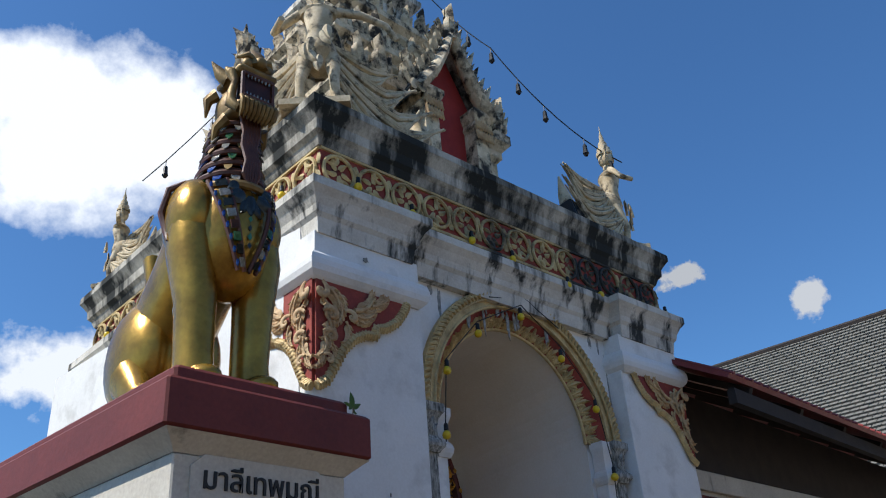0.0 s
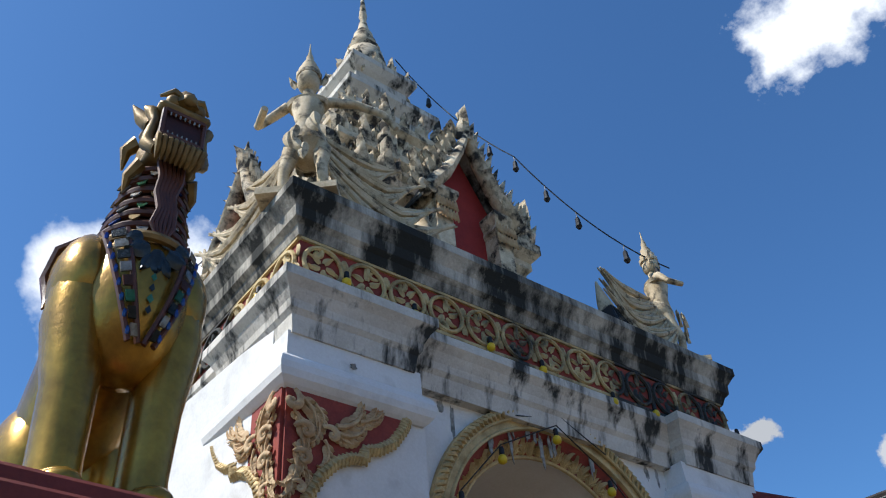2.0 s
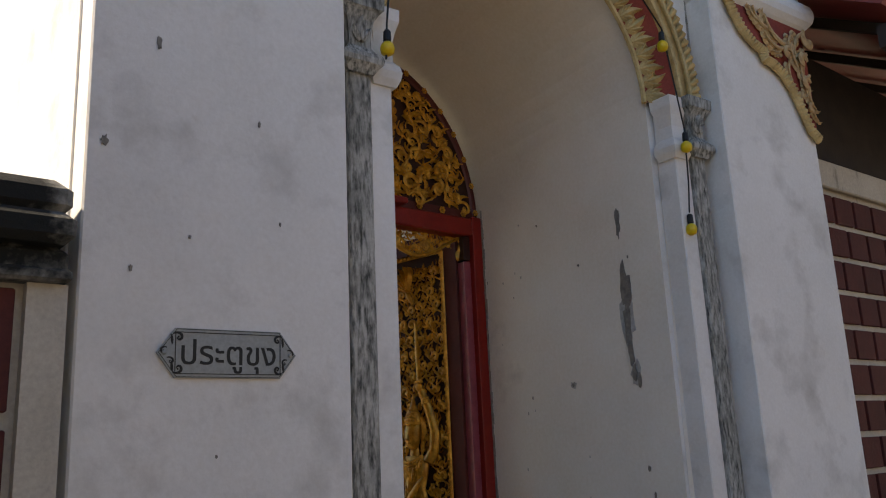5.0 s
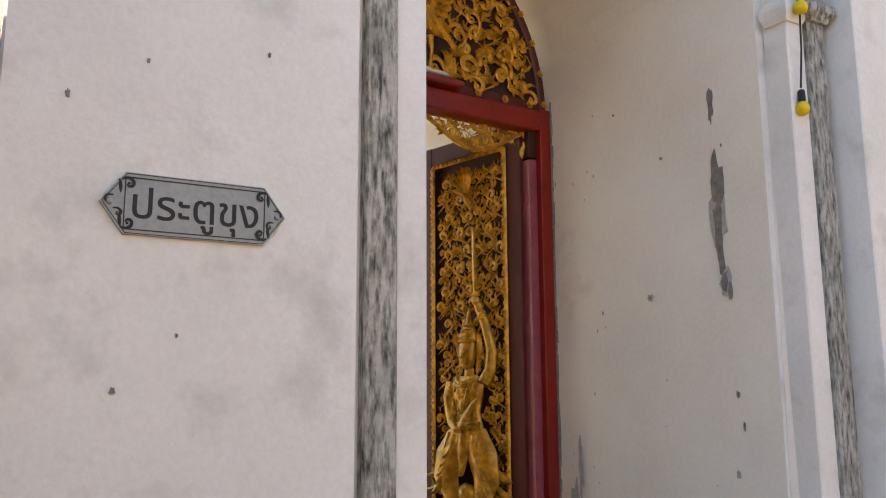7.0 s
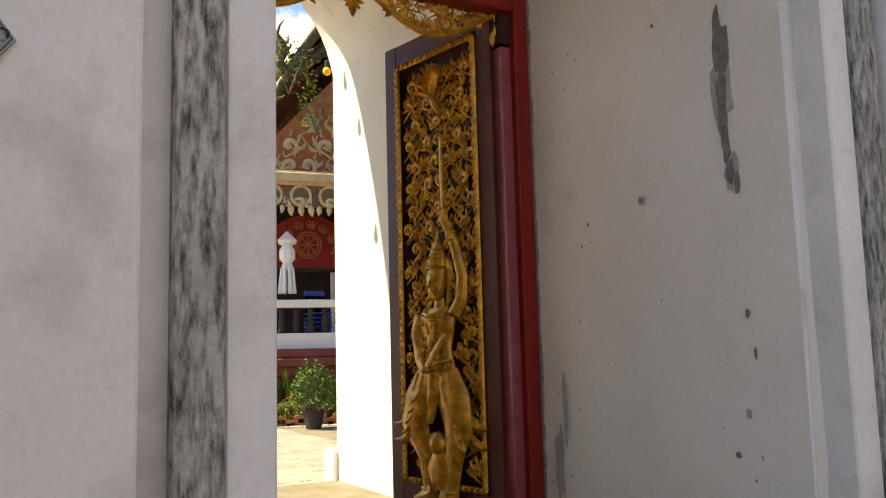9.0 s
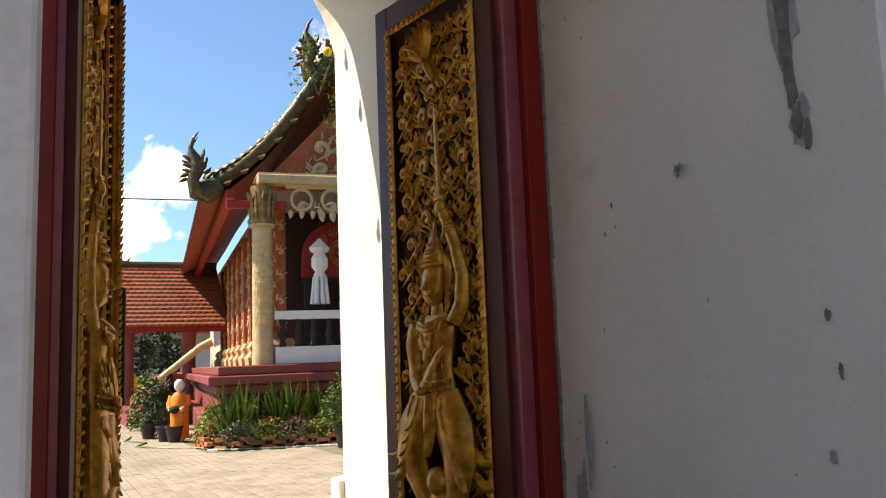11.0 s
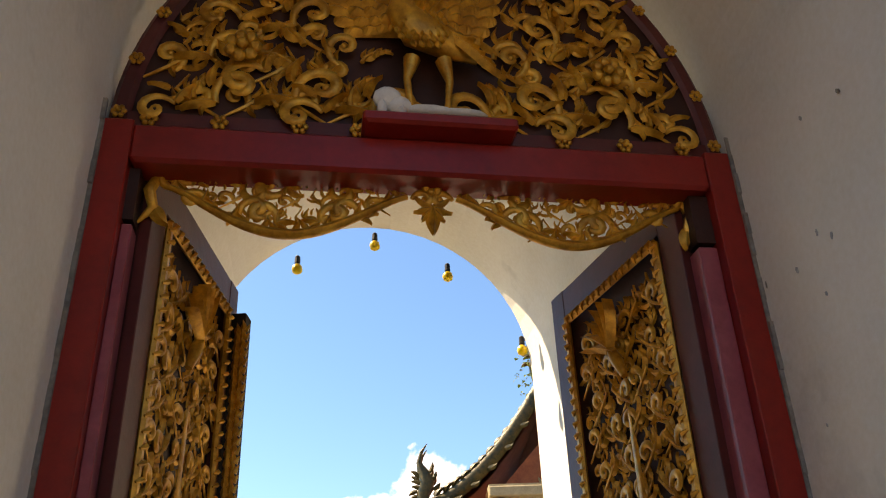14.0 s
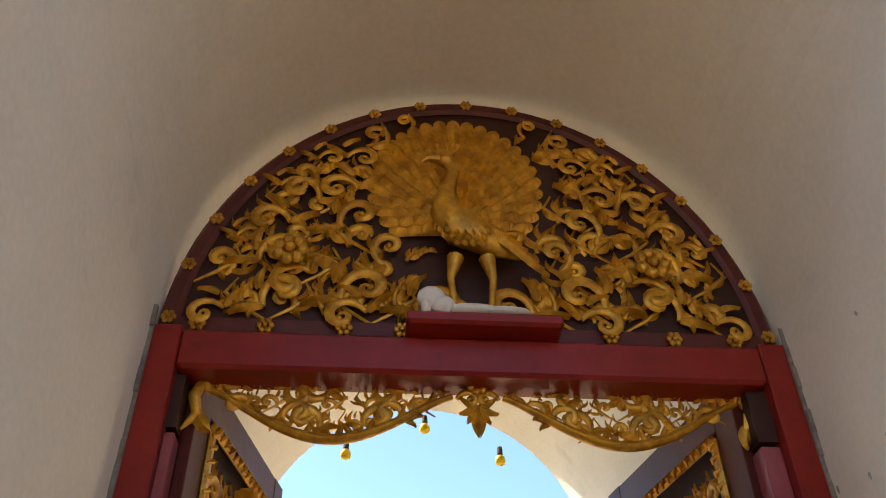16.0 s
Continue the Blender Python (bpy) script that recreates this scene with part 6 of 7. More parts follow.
def sheet_roof(name, label, a, b, c, d, material, ribs, rib_r):
    """A pitched sheet a-b (eave) c-d (ridge) with ribs running up it."""
    a, b, c, d = (Vector(p) for p in (a, b, c, d))
    ob = thing(name, label, "roof")
    ob["kind"] = "structure"
    n = (b - a).cross(d - a).normalized()
    k = Kit()
    vs = [a, b, c, d, a - n * 0.06, b - n * 0.06, c - n * 0.06, d - n * 0.06]
    k.add(vs, [(0, 1, 2, 3), (7, 6, 5, 4), (0, 4, 5, 1), (1, 5, 6, 2), (2, 6, 7, 3), (3, 7, 4, 0)])
    part("sheet", k, material, ob)
    k = Kit()
    for i in range(ribs):
        f = (i + 0.5) / ribs
        k.tube([a.lerp(b, f) + n * 0.01, d.lerp(c, f) + n * 0.01], rib_r, 6)
    part("ribs", k, material, ob)
    return ob


sheet_roof("roof_cloister", "maroon ribbed metal roof of the cloister", (2.6, -1.0, 4.72), (16.0, -1.4, 4.55), (16.0, 1.6, 6.25), (2.6, 2.0, 6.42), ROOFRED, 60, 0.028)
sheet_roof("roof_cloister_back", "maroon ribbed metal roof of the cloister", (16.0, 4.6, 4.55), (2.75, 5.0, 4.72), (2.75, 2.0, 6.42), (16.0, 1.6, 6.25), ROOFRED, 10, 0.028)
k = Kit()
k.tube([(2.6, 2.0, 6.46), (16.0, 1.6, 6.29)], 0.09, 8)
structure("trim_ridge", k, ROOFRED, "maroon ridge roll")
k = Kit()
for i in range(9):
    x = 3.2 + i * 1.5
    k.tube([(x, -0.95, 4.62), (x, 1.9, 6.2)], 0.06, 4)
k.box((2.75, -0.95, 4.40), (16, -0.85, 4.58))
k.box((2.75, 0.1, 3.86), (16, 0.2, 4.95))
structure("trim_rafters", k, DARKWOOD, "dark timber rafters and beam under the cloister roof")
k = Kit()
k.tube([(6.2, 2.0, 6.45), (6.2, 1.98, 6.75), (6.35, 1.98, 6.95)], [0.09, 0.07, 0.01], 8)
fin = new("ridge_finial", k.mesh("ridge_finial", WHITE, True))
tagged(fin, "small white horn finial on the roof ridge", "finial")
# large hall behind with grey shingles
hall = thing("shingled_hall", "large hall with a steep grey shingle roof", "building", pose(0, 0, 0))
k = Kit()
k.box((17.2, -15.5, 0), (29, 8.0, 5.8))
part("wall", k, CREAMWALL, hall)
A, B, C, D = Vector((16.5, 8.6, 5.4)), Vector((16.5, -16.0, 5.4)), Vector((23.1, -16.0, 12.0)), Vector((23.1, 8.3, 12.0))
k = Kit()
k.add([A, B, C, D, (29.7, 8.6, 5.4), (29.7, -16, 5.4)], [(0, 1, 2, 3), (3, 2, 5, 4), (0, 3, 4), (1, 5, 2)])
part("roof", k, ROOFGREY, hall, "grey shingle roof")
nn = (B - A).cross(D - A).normalized()
k = Kit()
rows, cols = 44, 90
for j in range(rows):
    for i in range(cols):
        f0, f1 = (i + (0.5 if j % 2 else 0)) / cols, min(1.0, (i + 0.9 + (0.5 if j % 2 else 0)) / cols)
        g0, g1 = j / rows, (j + 1.15) / rows
        p = [A.lerp(B, f0).lerp(D.lerp(C, f0), g0), A.lerp(B, f1).lerp(D.lerp(C, f1), g0), A.lerp(B, f1).lerp(D.lerp(C, f1), g1), A.lerp(B, f0).lerp(D.lerp(C, f0), g1)]
        k.add([p[0] + nn * 0.09, p[1] + nn * 0.09, p[2] + nn * 0.02, p[3] + nn * 0.02, p[0], p[1]], [(0, 1, 2, 3), (0, 4, 5, 1)])
sh = part("shingles", k, ROOFGREY, hall)
sh["kind"] = "stuff"
k = Kit()
k.tube([D + Vector((0, 0.2, 0.06)), C + Vector((0, 0, 0.06))], 0.12, 6)
part("ridge", k, DARKWOOD, hall)

# ================================================================ CLOUDS
def cloud(name, centre, w, h, seed, strength=1.0, dens=0.5):
    """A far backdrop of drifting cloud, ragged at the rim."""
    m = bpy.data.materials.new(name)
    m.use_nodes = True
    n, l = m.node_tree.nodes, m.node_tree.links
    n.remove(n["Principled BSDF"])
    tc = n.new("ShaderNodeTexCoord")
    mp = n.new("ShaderNodeMapping")
    mp.inputs["Location"].default_value = (seed * 3.1, seed * 1.7, seed)
    mp.inputs["Scale"].default_value = (w / h, 1, 1)
    l.new(tc.outputs["UV"], mp.inputs[0])
    nz = n.new("ShaderNodeTexNoise")
    nz.inputs["Scale"].default_value, nz.inputs["Detail"].default_value, nz.inputs["Roughness"].default_value = 2.6, 10, 0.58
    l.new(mp.outputs[0], nz.inputs["Vector"])
    gr = n.new("ShaderNodeTexGradient")
    gr.gradient_type = "SPHERICAL"
    m2 = n.new("ShaderNodeMapping")
    m2.inputs["Location"].default_value = (-1.0, -0.9, 0)
    m2.inputs["Scale"].default_value = (2.0, 2.0, 0)
    l.new(tc.outputs["UV"], m2.inputs[0])
    l.new(m2.outputs[0], gr.inputs[0])
    add = n.new("ShaderNodeMath")
    add.operation = "MULTIPLY_ADD"
    add.inputs[1].default_value = 0.75
    l.new(gr.outputs["Fac"], add.inputs[0])
    l.new(nz.outputs["Fac"], add.inputs[2])
    rp = n.new("ShaderNodeValToRGB")
    rp.color_ramp.elements[0].position, rp.color_ramp.elements[1].position = 1.18 - dens, min(1.0, 1.18 - dens + 0.2)
    l.new(add.outputs[0], rp.inputs[0])
    em = n.new("ShaderNodeEmission")
    em.inputs["Color"].default_value, em.inputs["Strength"].default_value = (0.95, 0.97, 1.0, 1), strength
    tr = n.new("ShaderNodeBsdfTransparent")
    mx = n.new("ShaderNodeMixShader")
    l.new(rp.outputs[0], mx.inputs[0])
    l.new(tr.outputs[0], mx.inputs[1])
    l.new(em.outputs[0], mx.inputs[2])
    l.new(mx.outputs[0], n["Material Output"].inputs["Surface"])
    me = bpy.data.meshes.new(name)
    me.from_pydata([(-w / 2, -h / 2, 0), (w / 2, -h / 2, 0), (w / 2, h / 2, 0), (-w / 2, h / 2, 0)], [], [(0, 1, 2, 3)])
    uv = me.uv_layers.new()
    for i, c in enumerate(((0, 0), (1, 0), (1, 1), (0, 1))):
        uv.data[i].uv = c
    me.materials.append(m)
    ob = new(name, me)
    ob.matrix_basis = look(centre, (-2, 0, 1.5)) @ pose(0, 0, 0, 0, 180, 0)
    ob.visible_shadow = False
    tagged(ob, "white fair-weather cloud in the far sky", "cloud", kind="structure")


CLOUDS = [((451, 1132, 866), 660, 440, 1.0, 0.50), ((513, 1303, 520), 300, 220, 0.9, 0.46), ((1009, 150, 1096), 400, 230, 0.95, 0.46), ((1332, 403, 541), 120, 110, 0.6, 0.33),
          ((1236, 565, 618), 170, 90, 0.5, 0.30), ((108, 1470, 262), 330, 170, 1.0, 0.50), ((199, 1444, 330), 170, 150, 1.0, 0.46), ((55, 1487, 183), 360, 120, 0.9, 0.46)]
for i, (centre, w, h, st, dn) in enumerate(CLOUDS):
    cloud("backdrop_cloud", centre, w, h, i + 1, st, dn)

# ================================================================ THE COURT
k = Kit()
k.add([(-900, -900, 0), (900, -900, 0), (900, 900, 0), (-900, 900, 0)], [(0, 1, 2, 3)])
ground = structure("ground", k, JOINT, "grey block paving of the temple court")


# Unseen sheet added for its colour: bounces warm light onto gate and passage.
k = Kit()
k.add([(-60, -60, 0.004), (60, -60, 0.004), (60, 5.0, 0.004), (-60, 5.0, 0.004)], [(0, 1, 2, 3)])
structure("pavement_front", k, BOUNCEGROUND, "unseen ground sheet toned to bounce warm light on the gate")

# Unseen wall added to block low skylight and deepen the gate's shade.
k = Kit()
k.box((-40, -16.3, 0.0), (40, -16.0, 7.0))
structure("wall_yard", k, CREAMWALL, "unseen plain wall added to block skylight from the gate")

# temple hall
temple = thing("temple_hall", "red and gilt temple hall with naga gable, porch and plinth", "temple", pose(2.5, 13.2, 0, 0, 0, -7.5) @ pose(-2.5, -13.2, 0))
TX0, TX1, TY = 2.30, 11.2, 12.95
k = Kit()
for z0, z1, o in ((0.0, 0.42, 0.20), (0.42, 0.86, 0.06), (0.86, 1.02, 0.12), (1.02, 1.18, 0.20), (1.18, 1.34, 0.10)):
    k.box((TX0 - o * 1.6 - 0.36, TY - o, z0), (TX1 + o, 40, z1), bevel=0.02)
part("plinth", k, PLINTH, temple, "oxblood painted stepped plinth")
k = Kit()
k.box((TX0 + 0.9, TY + 3.4, 1.34), (TX1 - 0.9, 40, 5.2))
part("hall_wall", k, CREAMWALL, temple)
# Near-black sheet over the hall wall: the porch's shade is in its colour.
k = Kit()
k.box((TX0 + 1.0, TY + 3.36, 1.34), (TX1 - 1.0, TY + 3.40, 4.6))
part("porch_back", k, DARKPOTSHADE, temple, "porch back wall coloured dark to stand for shade")
for i, x in enumerate((TX0 + 0.27, TX0 + 3.2, TX1 - 3.2, TX1 - 0.42)):
    k = Kit()
    k.lathe([(0.19, 1.34), (0.19, 1.50), (0.18, 1.6), (0.17, 3.75), (0.23, 3.78), (0.23, 3.85), (0.205, 3.87)], pose(x, TY + 0.30, 0), 24)
    col = part("column", k, COLUMN, temple, "cream column stencilled with gold flowers", smooth=True)
    k = Kit()
    for q in range(12):
        a = 2 * math.pi * q / 12
        kk = Kit()
        leaf(kk, 0, 0, 0.52, 90, 0.11, 0.0, 0, 0.07)
        k.add(kk.v, kk.f, Matrix.Translation((x + 0.20 * math.cos(a), TY + 0.30 + 0.20 * math.sin(a), 3.88)) @ Matrix.Rotation(a + math.pi / 2, 4, "Z") @ Matrix.Rotation(radians(3), 4, "X"))
    k.lathe([(0.22, 3.80), (0.25, 3.84), (0.25, 3.90), (0.20, 3.95), (0.20, 4.5)], pose(x, TY + 0.30, 0), 24)
    part("lotus_capital", k, OLDGOLD, col, smooth=True)
    k = Kit()
    for r in range(9):
        for q in range(5):
            a = -math.pi / 2 + (q - 2) * 0.55 + (0.27 if r % 2 else 0)
            kk = Kit()
            for s in range(6):
                leaf(kk, 0, 0, 0.075, s * 60, 0.3, 0, 0, 0.05)
            k.add(kk.v, kk.f, Matrix.Translation((x + 0.176 * math.cos(a), TY + 0.30 + 0.176 * math.sin(a), 2.1 + r * 0.17)) @ Matrix.Rotation(a + math.pi / 2, 4, "Z"))
    part("stencil", k, PALEGOLD, col, "gold flower stencil")
# balustrades
def balustrade(x0, y0, x1, y1):
    length = math.hypot(x1 - x0, y1 - y0)
    a = math.degrees(math.atan2(y1 - y0, x1 - x0))
    m = pose(x0, y0, 1.34, 0, 0, a)
    ob = part("balustrade", Kit().box((0, -0.09, 0.0), (length, 0.09, 0.30), bevel=0.01), WHITE, temple, "white rail on dark turned balusters", m=m)
    part("hand_rail", Kit().box((0, -0.09, 0.78), (length, 0.09, 0.93), bevel=0.01), WHITE, ob)
    me = Kit().lathe([(0.05, 0.30), (0.07, 0.34), (0.04, 0.40), (0.075, 0.50), (0.05, 0.60), (0.035, 0.66), (0.06, 0.72), (0.06, 0.78)], None, 12).mesh("baluster", DARKWOOD, True)
    n = int(length / 0.26)
    for i in range(n):
        b = new("baluster", me)
        b.parent = ob
        b.matrix_basis = pose((i + 0.5) * length / n, 0, 0)


balustrade(TX0 + 0.47, TY + 0.25, TX0 + 2.95, TY + 0.25)
balustrade(TX0 + 3.45, TY + 0.25, TX1 - 3.45, TY + 0.25)
balustrade(TX0 + 0.40, TY + 2.0, TX0 + 0.40, TY + 0.60)
# side wall front: carved pilaster and orange relief strips
for i in range(9):
    y = TY + 2.1 + i * 1.55
    k = Kit()
    k.box((TX0 + 0.55, y, 1.34), (TX0 + 0.95, y + 0.55, 4.55), bevel=0.02)
    pl = part("side_pilaster", k, RELIEFORANGE, temple, "orange pilaster with pale carved vines")
    k = Kit()
    for j in range(11):
        kk = Kit()
        frond(kk, 0, 0, 0.17, 90 + (30 if j % 2 else -30), 1 if j % 2 else -1, 0, 3)
        k.add(kk.v, kk.f, Matrix.Translation((TX0 + 0.75, y, 1.6 + 0.25 * j)))
        k.add(kk.v, kk.f, Matrix.Translation((TX0 + 0.55, y + 0.27, 1.6 + 0.25 * j)) @ Matrix.Rotation(-math.pi / 2, 4, "Z"))
    part("vine", k, CREAM, pl, smooth=True)
    k = Kit()
    k.square([(0.40, 1.34), (0.42, 1.5), (0.34, 1.62), (0.38, 1.72), (0.30, 1.85)], TX0 + 0.75, y + 0.27)
    part("pedestal", k, CREAM, pl)
# gable front: lattice beams, tympanum, barge boards in tiers
def gable(y, cx, half, ze, zr, depth, tag, sag_=0.10):
    """One roof tier: curved slopes from the eave half width up to the ridge."""
    def prof(f):
        u = half * f
        return cx - half + u, ze + 0.35 * min(u, 2.6) + 0.32 * min(u, 2.6) ** 2 + (zr - ze - 3.07) * max(0.0, u - 2.6) / max(0.1, half - 2.6)
    for sx in (-1, 1):
        k = Kit()
        def fn(u, v, sx=sx):
            x, z = prof(v)
            return ((x if sx < 0 else 2 * cx - x), y + depth * u, z)
        k.grid(fn, 24, 14)
        def fn2(u, v, sx=sx):
            x, z = prof(v)
            return ((x if sx < 0 else 2 * cx - x), y + depth * u, z - 0.14)
        k.grid(fn2, 2, 14)
        part("roof_slope", k, TILE, temple, "orange tiled roof slope " + tag)
        if sx < 0:
            k = Kit()
            for j in range(26):
                f0 = j / 26
                x0, z0 = prof(f0)
                x1, z1 = prof(min(1, f0 + 1.1 / 26))
                for i in range(int(depth / 0.42)):
                    yy = y + 0.1 + i * 0.42 + (0.21 if j % 2 else 0)
                    k.add([(x0 - .02, yy, z0 + .05), (x0 - .02, yy + .38, z0 + .05), (x1, yy + .38, z1 + .02), (x1, yy, z1 + .02), (x0 - .03, yy + .19, z0 - .01)], [(0, 3, 2, 1), (0, 1, 4)])
            st = part("roof_tiles", k, TILE, temple)
            st["kind"] = "stuff"
        # naga barge board
        k = Kit()
        pts = []
        for i in range(19):
            x, z = prof(i / 18)
            wav = 0.10 * math.sin(i / 18 * math.pi * 2.0) * sag_ * 6
            pts.append((x if sx < 0 else 2 * cx - x, y - 0.12, z + 0.06 + wav))
        k.tube(pts, [0.16] + [0.12] * 17 + [0.09], 8, flat=0.8, normal=(0, 1, 0))
        for i in range(34):
            f = (i + 0.5) / 34 * 18
            a, b = pts[int(f)], pts[min(int(f) + 1, 18)]
            g = f - int(f)
            p = [a[c] + (b[c] - a[c]) * g for c in range(3)]
            kk = Kit()
            leaf(kk, 0, 0, 0.26, 90 + (-sx) * -22, 0.2, sx * 0.9, 0, 0.2)
            bb = [(q[0], 0.05 - q[1] * .4, q[2]) for q in kk.v]
            kk.add(bb, [fc[::-1] for fc in kk.f])
            k.add(kk.v, kk.f, Matrix.Translation((p[0], p[1], p[2] + 0.13)))
            if i % 2 == 0:
                leaf(k, p[0], p[2] - 0.12, 0.18, 80 * sx + 90, 0.3, 0.6, y - 0.24)
        part("naga_barge", k, NAGA, temple, "dark green mosaic naga bargeboard", smooth=True)
        # twin upswept heads at the eave end
        k = Kit()
        ex, ez = prof(0.0)
        for dy in (-0.20, 0.20):
            q = [(ex + 0.36, ez + 0.10), (ex + 0.10, ez - 0.04), (ex - 0.10, ez + 0.04), (ex - 0.14, ez + 0.26), (ex - 0.05, ez + 0.46), (ex - 0.11, ez + 0.62), (ex - 0.19, ez + 0.80), (ex - 0.14, ez + 0.98), (ex - 0.04, ez + 1.12)]
            k.tube([(a if sx < 0 else 2 * cx - a, y - 0.05 + dy, b) for a, b in q], [0.12, 0.13, 0.12, 0.10, 0.125, 0.10, 0.045, 0.03, 0.006], 8)
            for (ax, az, ang) in ((-0.16, 0.44, 150), (-0.19, 0.56, 130), (0.03, 0.50, 50), (0.0, 0.64, 60), (-0.22, 0.32, 190), (0.05, 0.34, 30)):
                kk = Kit()
                leaf(kk, 0, 0, 0.17, ang, 0.24, 0.5, 0, 0.25)
                bb = [(q_[0], 0.05 - q_[1], q_[2]) for q_ in kk.v]
                kk.add(bb, [fc[::-1] for fc in kk.f])
                xx = ex + ax
                k.add(kk.v, kk.f, Matrix.Translation((xx if sx < 0 else 2 * cx - xx, y - 0.05 + dy, ez + az)))
        part("naga_head", k, NAGA, temple, "upswept naga heads", smooth=True)
    k = Kit()
    k.tube([(cx, y - 0.1, zr), (cx, y - 0.2, zr + 0.6), (cx, y - 0.05, zr + 1.1), (cx, y - 0.2, zr + 1.7)], [0.2, 0.14, 0.09, 0.01], 8)
    part("chofa", k, NAGA, temple, smooth=True)


CXT = (TX0 + TX1) / 2
gable(TY + 0.9, CXT, 5.20, 4.46, 11.4, 24.0, "of the porch")
gable(TY + 1.1, CXT, 3.05, 6.90, 10.6, 14.0, "of the upper hall")
k = Kit()
k.prism([(CXT - 4.2, 4.62), (CXT + 4.2, 4.62), (CXT + 1.0, 8.0), (CXT, 9.0), (CXT - 1.0, 8.0)], TY + 1.05, TY + 1.15)
part("tympanum", k, RELIEFORANGE, temple, "orange gable field")
k = Kit()
rr = random.Random(5)
vine_field(k, lambda x, z: abs(x - CXT) < 4.1 * (1 - (z - 4.6) / 4.4) - 0.2, CXT - 4.1, CXT + 1.0, 4.75, 8.0, 0.52, rr, TY + 1.03)
part("gable_vine", k, COLUMN, temple, "pale gilt gable vines", smooth=True)
k = Kit()
k.box((TX0 + 0.2, TY + 0.14, 4.55), (TX1 - 0.2, TY + 0.46, 4.72), bevel=0.02)
k.box((TX0 + 0.2, TY + 0.20, 4.72), (TX1 - 0.2, TY + 1.1, 4.76))
part("porch_beam", k, COLUMN, temple)
k = Kit()
k.box((TX0 - 0.35, TY + 0.2, 4.10), (TX0 + 0.7, TY + 0.36, 4.24), bevel=0.02)
k.box((TX0 - 0.35, TY + 0.2, 4.28), (TX0 - 0.2, 30, 4.42))
part("eave_beam", k, REDPAINT, temple, "red eave beam")
for bay, (xa, xb) in enumerate(((TX0 + 0.70, TX0 + 2.94), (TX0 + 3.46, TX1 - 3.46))):
    k = Kit()
    n = int((xb - xa) / 0.5)
    for i in range(n):
        x = xa + (i + 0.5) * (xb - xa) / n
        h = 1 if i % 2 else -1
        ring = [(x + 0.19 * math.cos(2 * math.pi * j / 16), TY + 0.24, 4.28 + 0.19 * math.sin(2 * math.pi * j / 16)) for j in range(17)]
        k.tube(ring, 0.03, 6, normal=(0, 1, 0))
        kk = Kit()
        spiral(kk, x - 0.12 * h, 4.18, 0.2, 90 - 30 * h, -h, 1.3, 0.18, TY + 0.24)
        frond(kk, x + 0.22, 4.12, 0.16, 90 + 30 * h, h, TY + 0.24)
        for q in range(3):
            leaf(kk, x - 0.2 + 0.2 * q, 4.08, 0.16 + 0.05 * abs(math.sin(i * 1.3)), -90, 0.36, 0.2 * h, TY + 0.24, 0.2)
        k.add(kk.v, kk.f)
    k.box((xa, TY + 0.22, 4.48), (xb, TY + 0.27, 4.56))
    part("porch_fret", k, COLUMN, temple, "pale gilt openwork under the porch beam", smooth=True)
# shrine inside the porch: red arched board with a wheel, dark doorway
k = Kit()
k.prism([(3.55, 3.05), (5.25, 3.05)] + [(4.40 + 0.85 * math.cos(math.pi * i / 14), 3.35 + 0.85 * (math.sin(math.pi * i / 14) ** 0.8)) for i in range(15)], TY + 2.0, TY + 2.1)
part("arched_board", k, REDPAINT, temple, "red arched board with a gilt wheel")
k = Kit()
for r_ in (0.28, 0.22):
    k.tube([(4.40 + r_ * math.cos(2 * math.pi * i / 20), TY + 1.97, 3.55 + r_ * math.sin(2 * math.pi * i / 20)) for i in range(21)], 0.022, 6)
for i in range(8):
    a = i * math.pi / 4
    k.tube([(4.40, TY + 1.97, 3.55), (4.40 + 0.25 * math.cos(a), TY + 1.97, 3.55 + 0.25 * math.sin(a))], 0.02, 5)
kk = Kit()
for i in range(13):
    a = math.pi * (i + .5) / 13
    frond(kk, 4.40 + 0.5 * math.cos(a), 3.42 + 0.5 * math.sin(a), 0.16, math.degrees(a), 1 if i % 2 else -1, TY + 1.98)
k.add(kk.v, kk.f)
part("wheel_carving", k, RELIEFORANGE, temple, smooth=True)
k = Kit()
k.box((3.55, TY + 2.0, 2.98), (5.4, TY + 2.14, 3.06))
for x in (3.6, 5.2):
    k.box((x, TY + 2.0, 1.34), (x + 0.14, TY + 2.14, 2.98))
part("shrine_frame", k, DARKWOOD, temple)
k = Kit()
k.box((5.8, TY + 2.1, 1.34), (6.3, TY + 2.3, 4.5))
part("inner_pillar", k, RELIEFORANGE, temple)
k = Kit()
k.box((4.95, TY + 2.2, 1.34), (5.75, TY + 2.26, 3.2))
part("pale_panel", k, WHITE, temple)

# hanging paper lantern in the porch
lan = thing("hanging_lantern", "white paper temple lantern with tassel skirt", "lantern", pose(3.72, TY + 0.55, 3.62))
part("body", Kit().lathe([(0.02, 0.02), (0.14, -0.10), (0.20, -0.16), (0.18, -0.22), (0.10, -0.26), (0.16, -0.36), (0.16, -0.52), (0.09, -0.60), (0.12, -0.68), (0.10, -0.72)], None, 8), WHITE, lan)
part("cord", Kit().tube([(0, 0, 0.0), (0, 0, 0.62)], 0.01, 5), BLACK, lan)
for i in range(8):
    a = i * math.pi / 4
    part("tassel", Kit().tube([(0.11 * math.cos(a), 0.11 * math.sin(a), -0.70), (0.15 * math.cos(a), 0.15 * math.sin(a), -1.2)], [0.03, 0.045], 5), WHITE, lan)
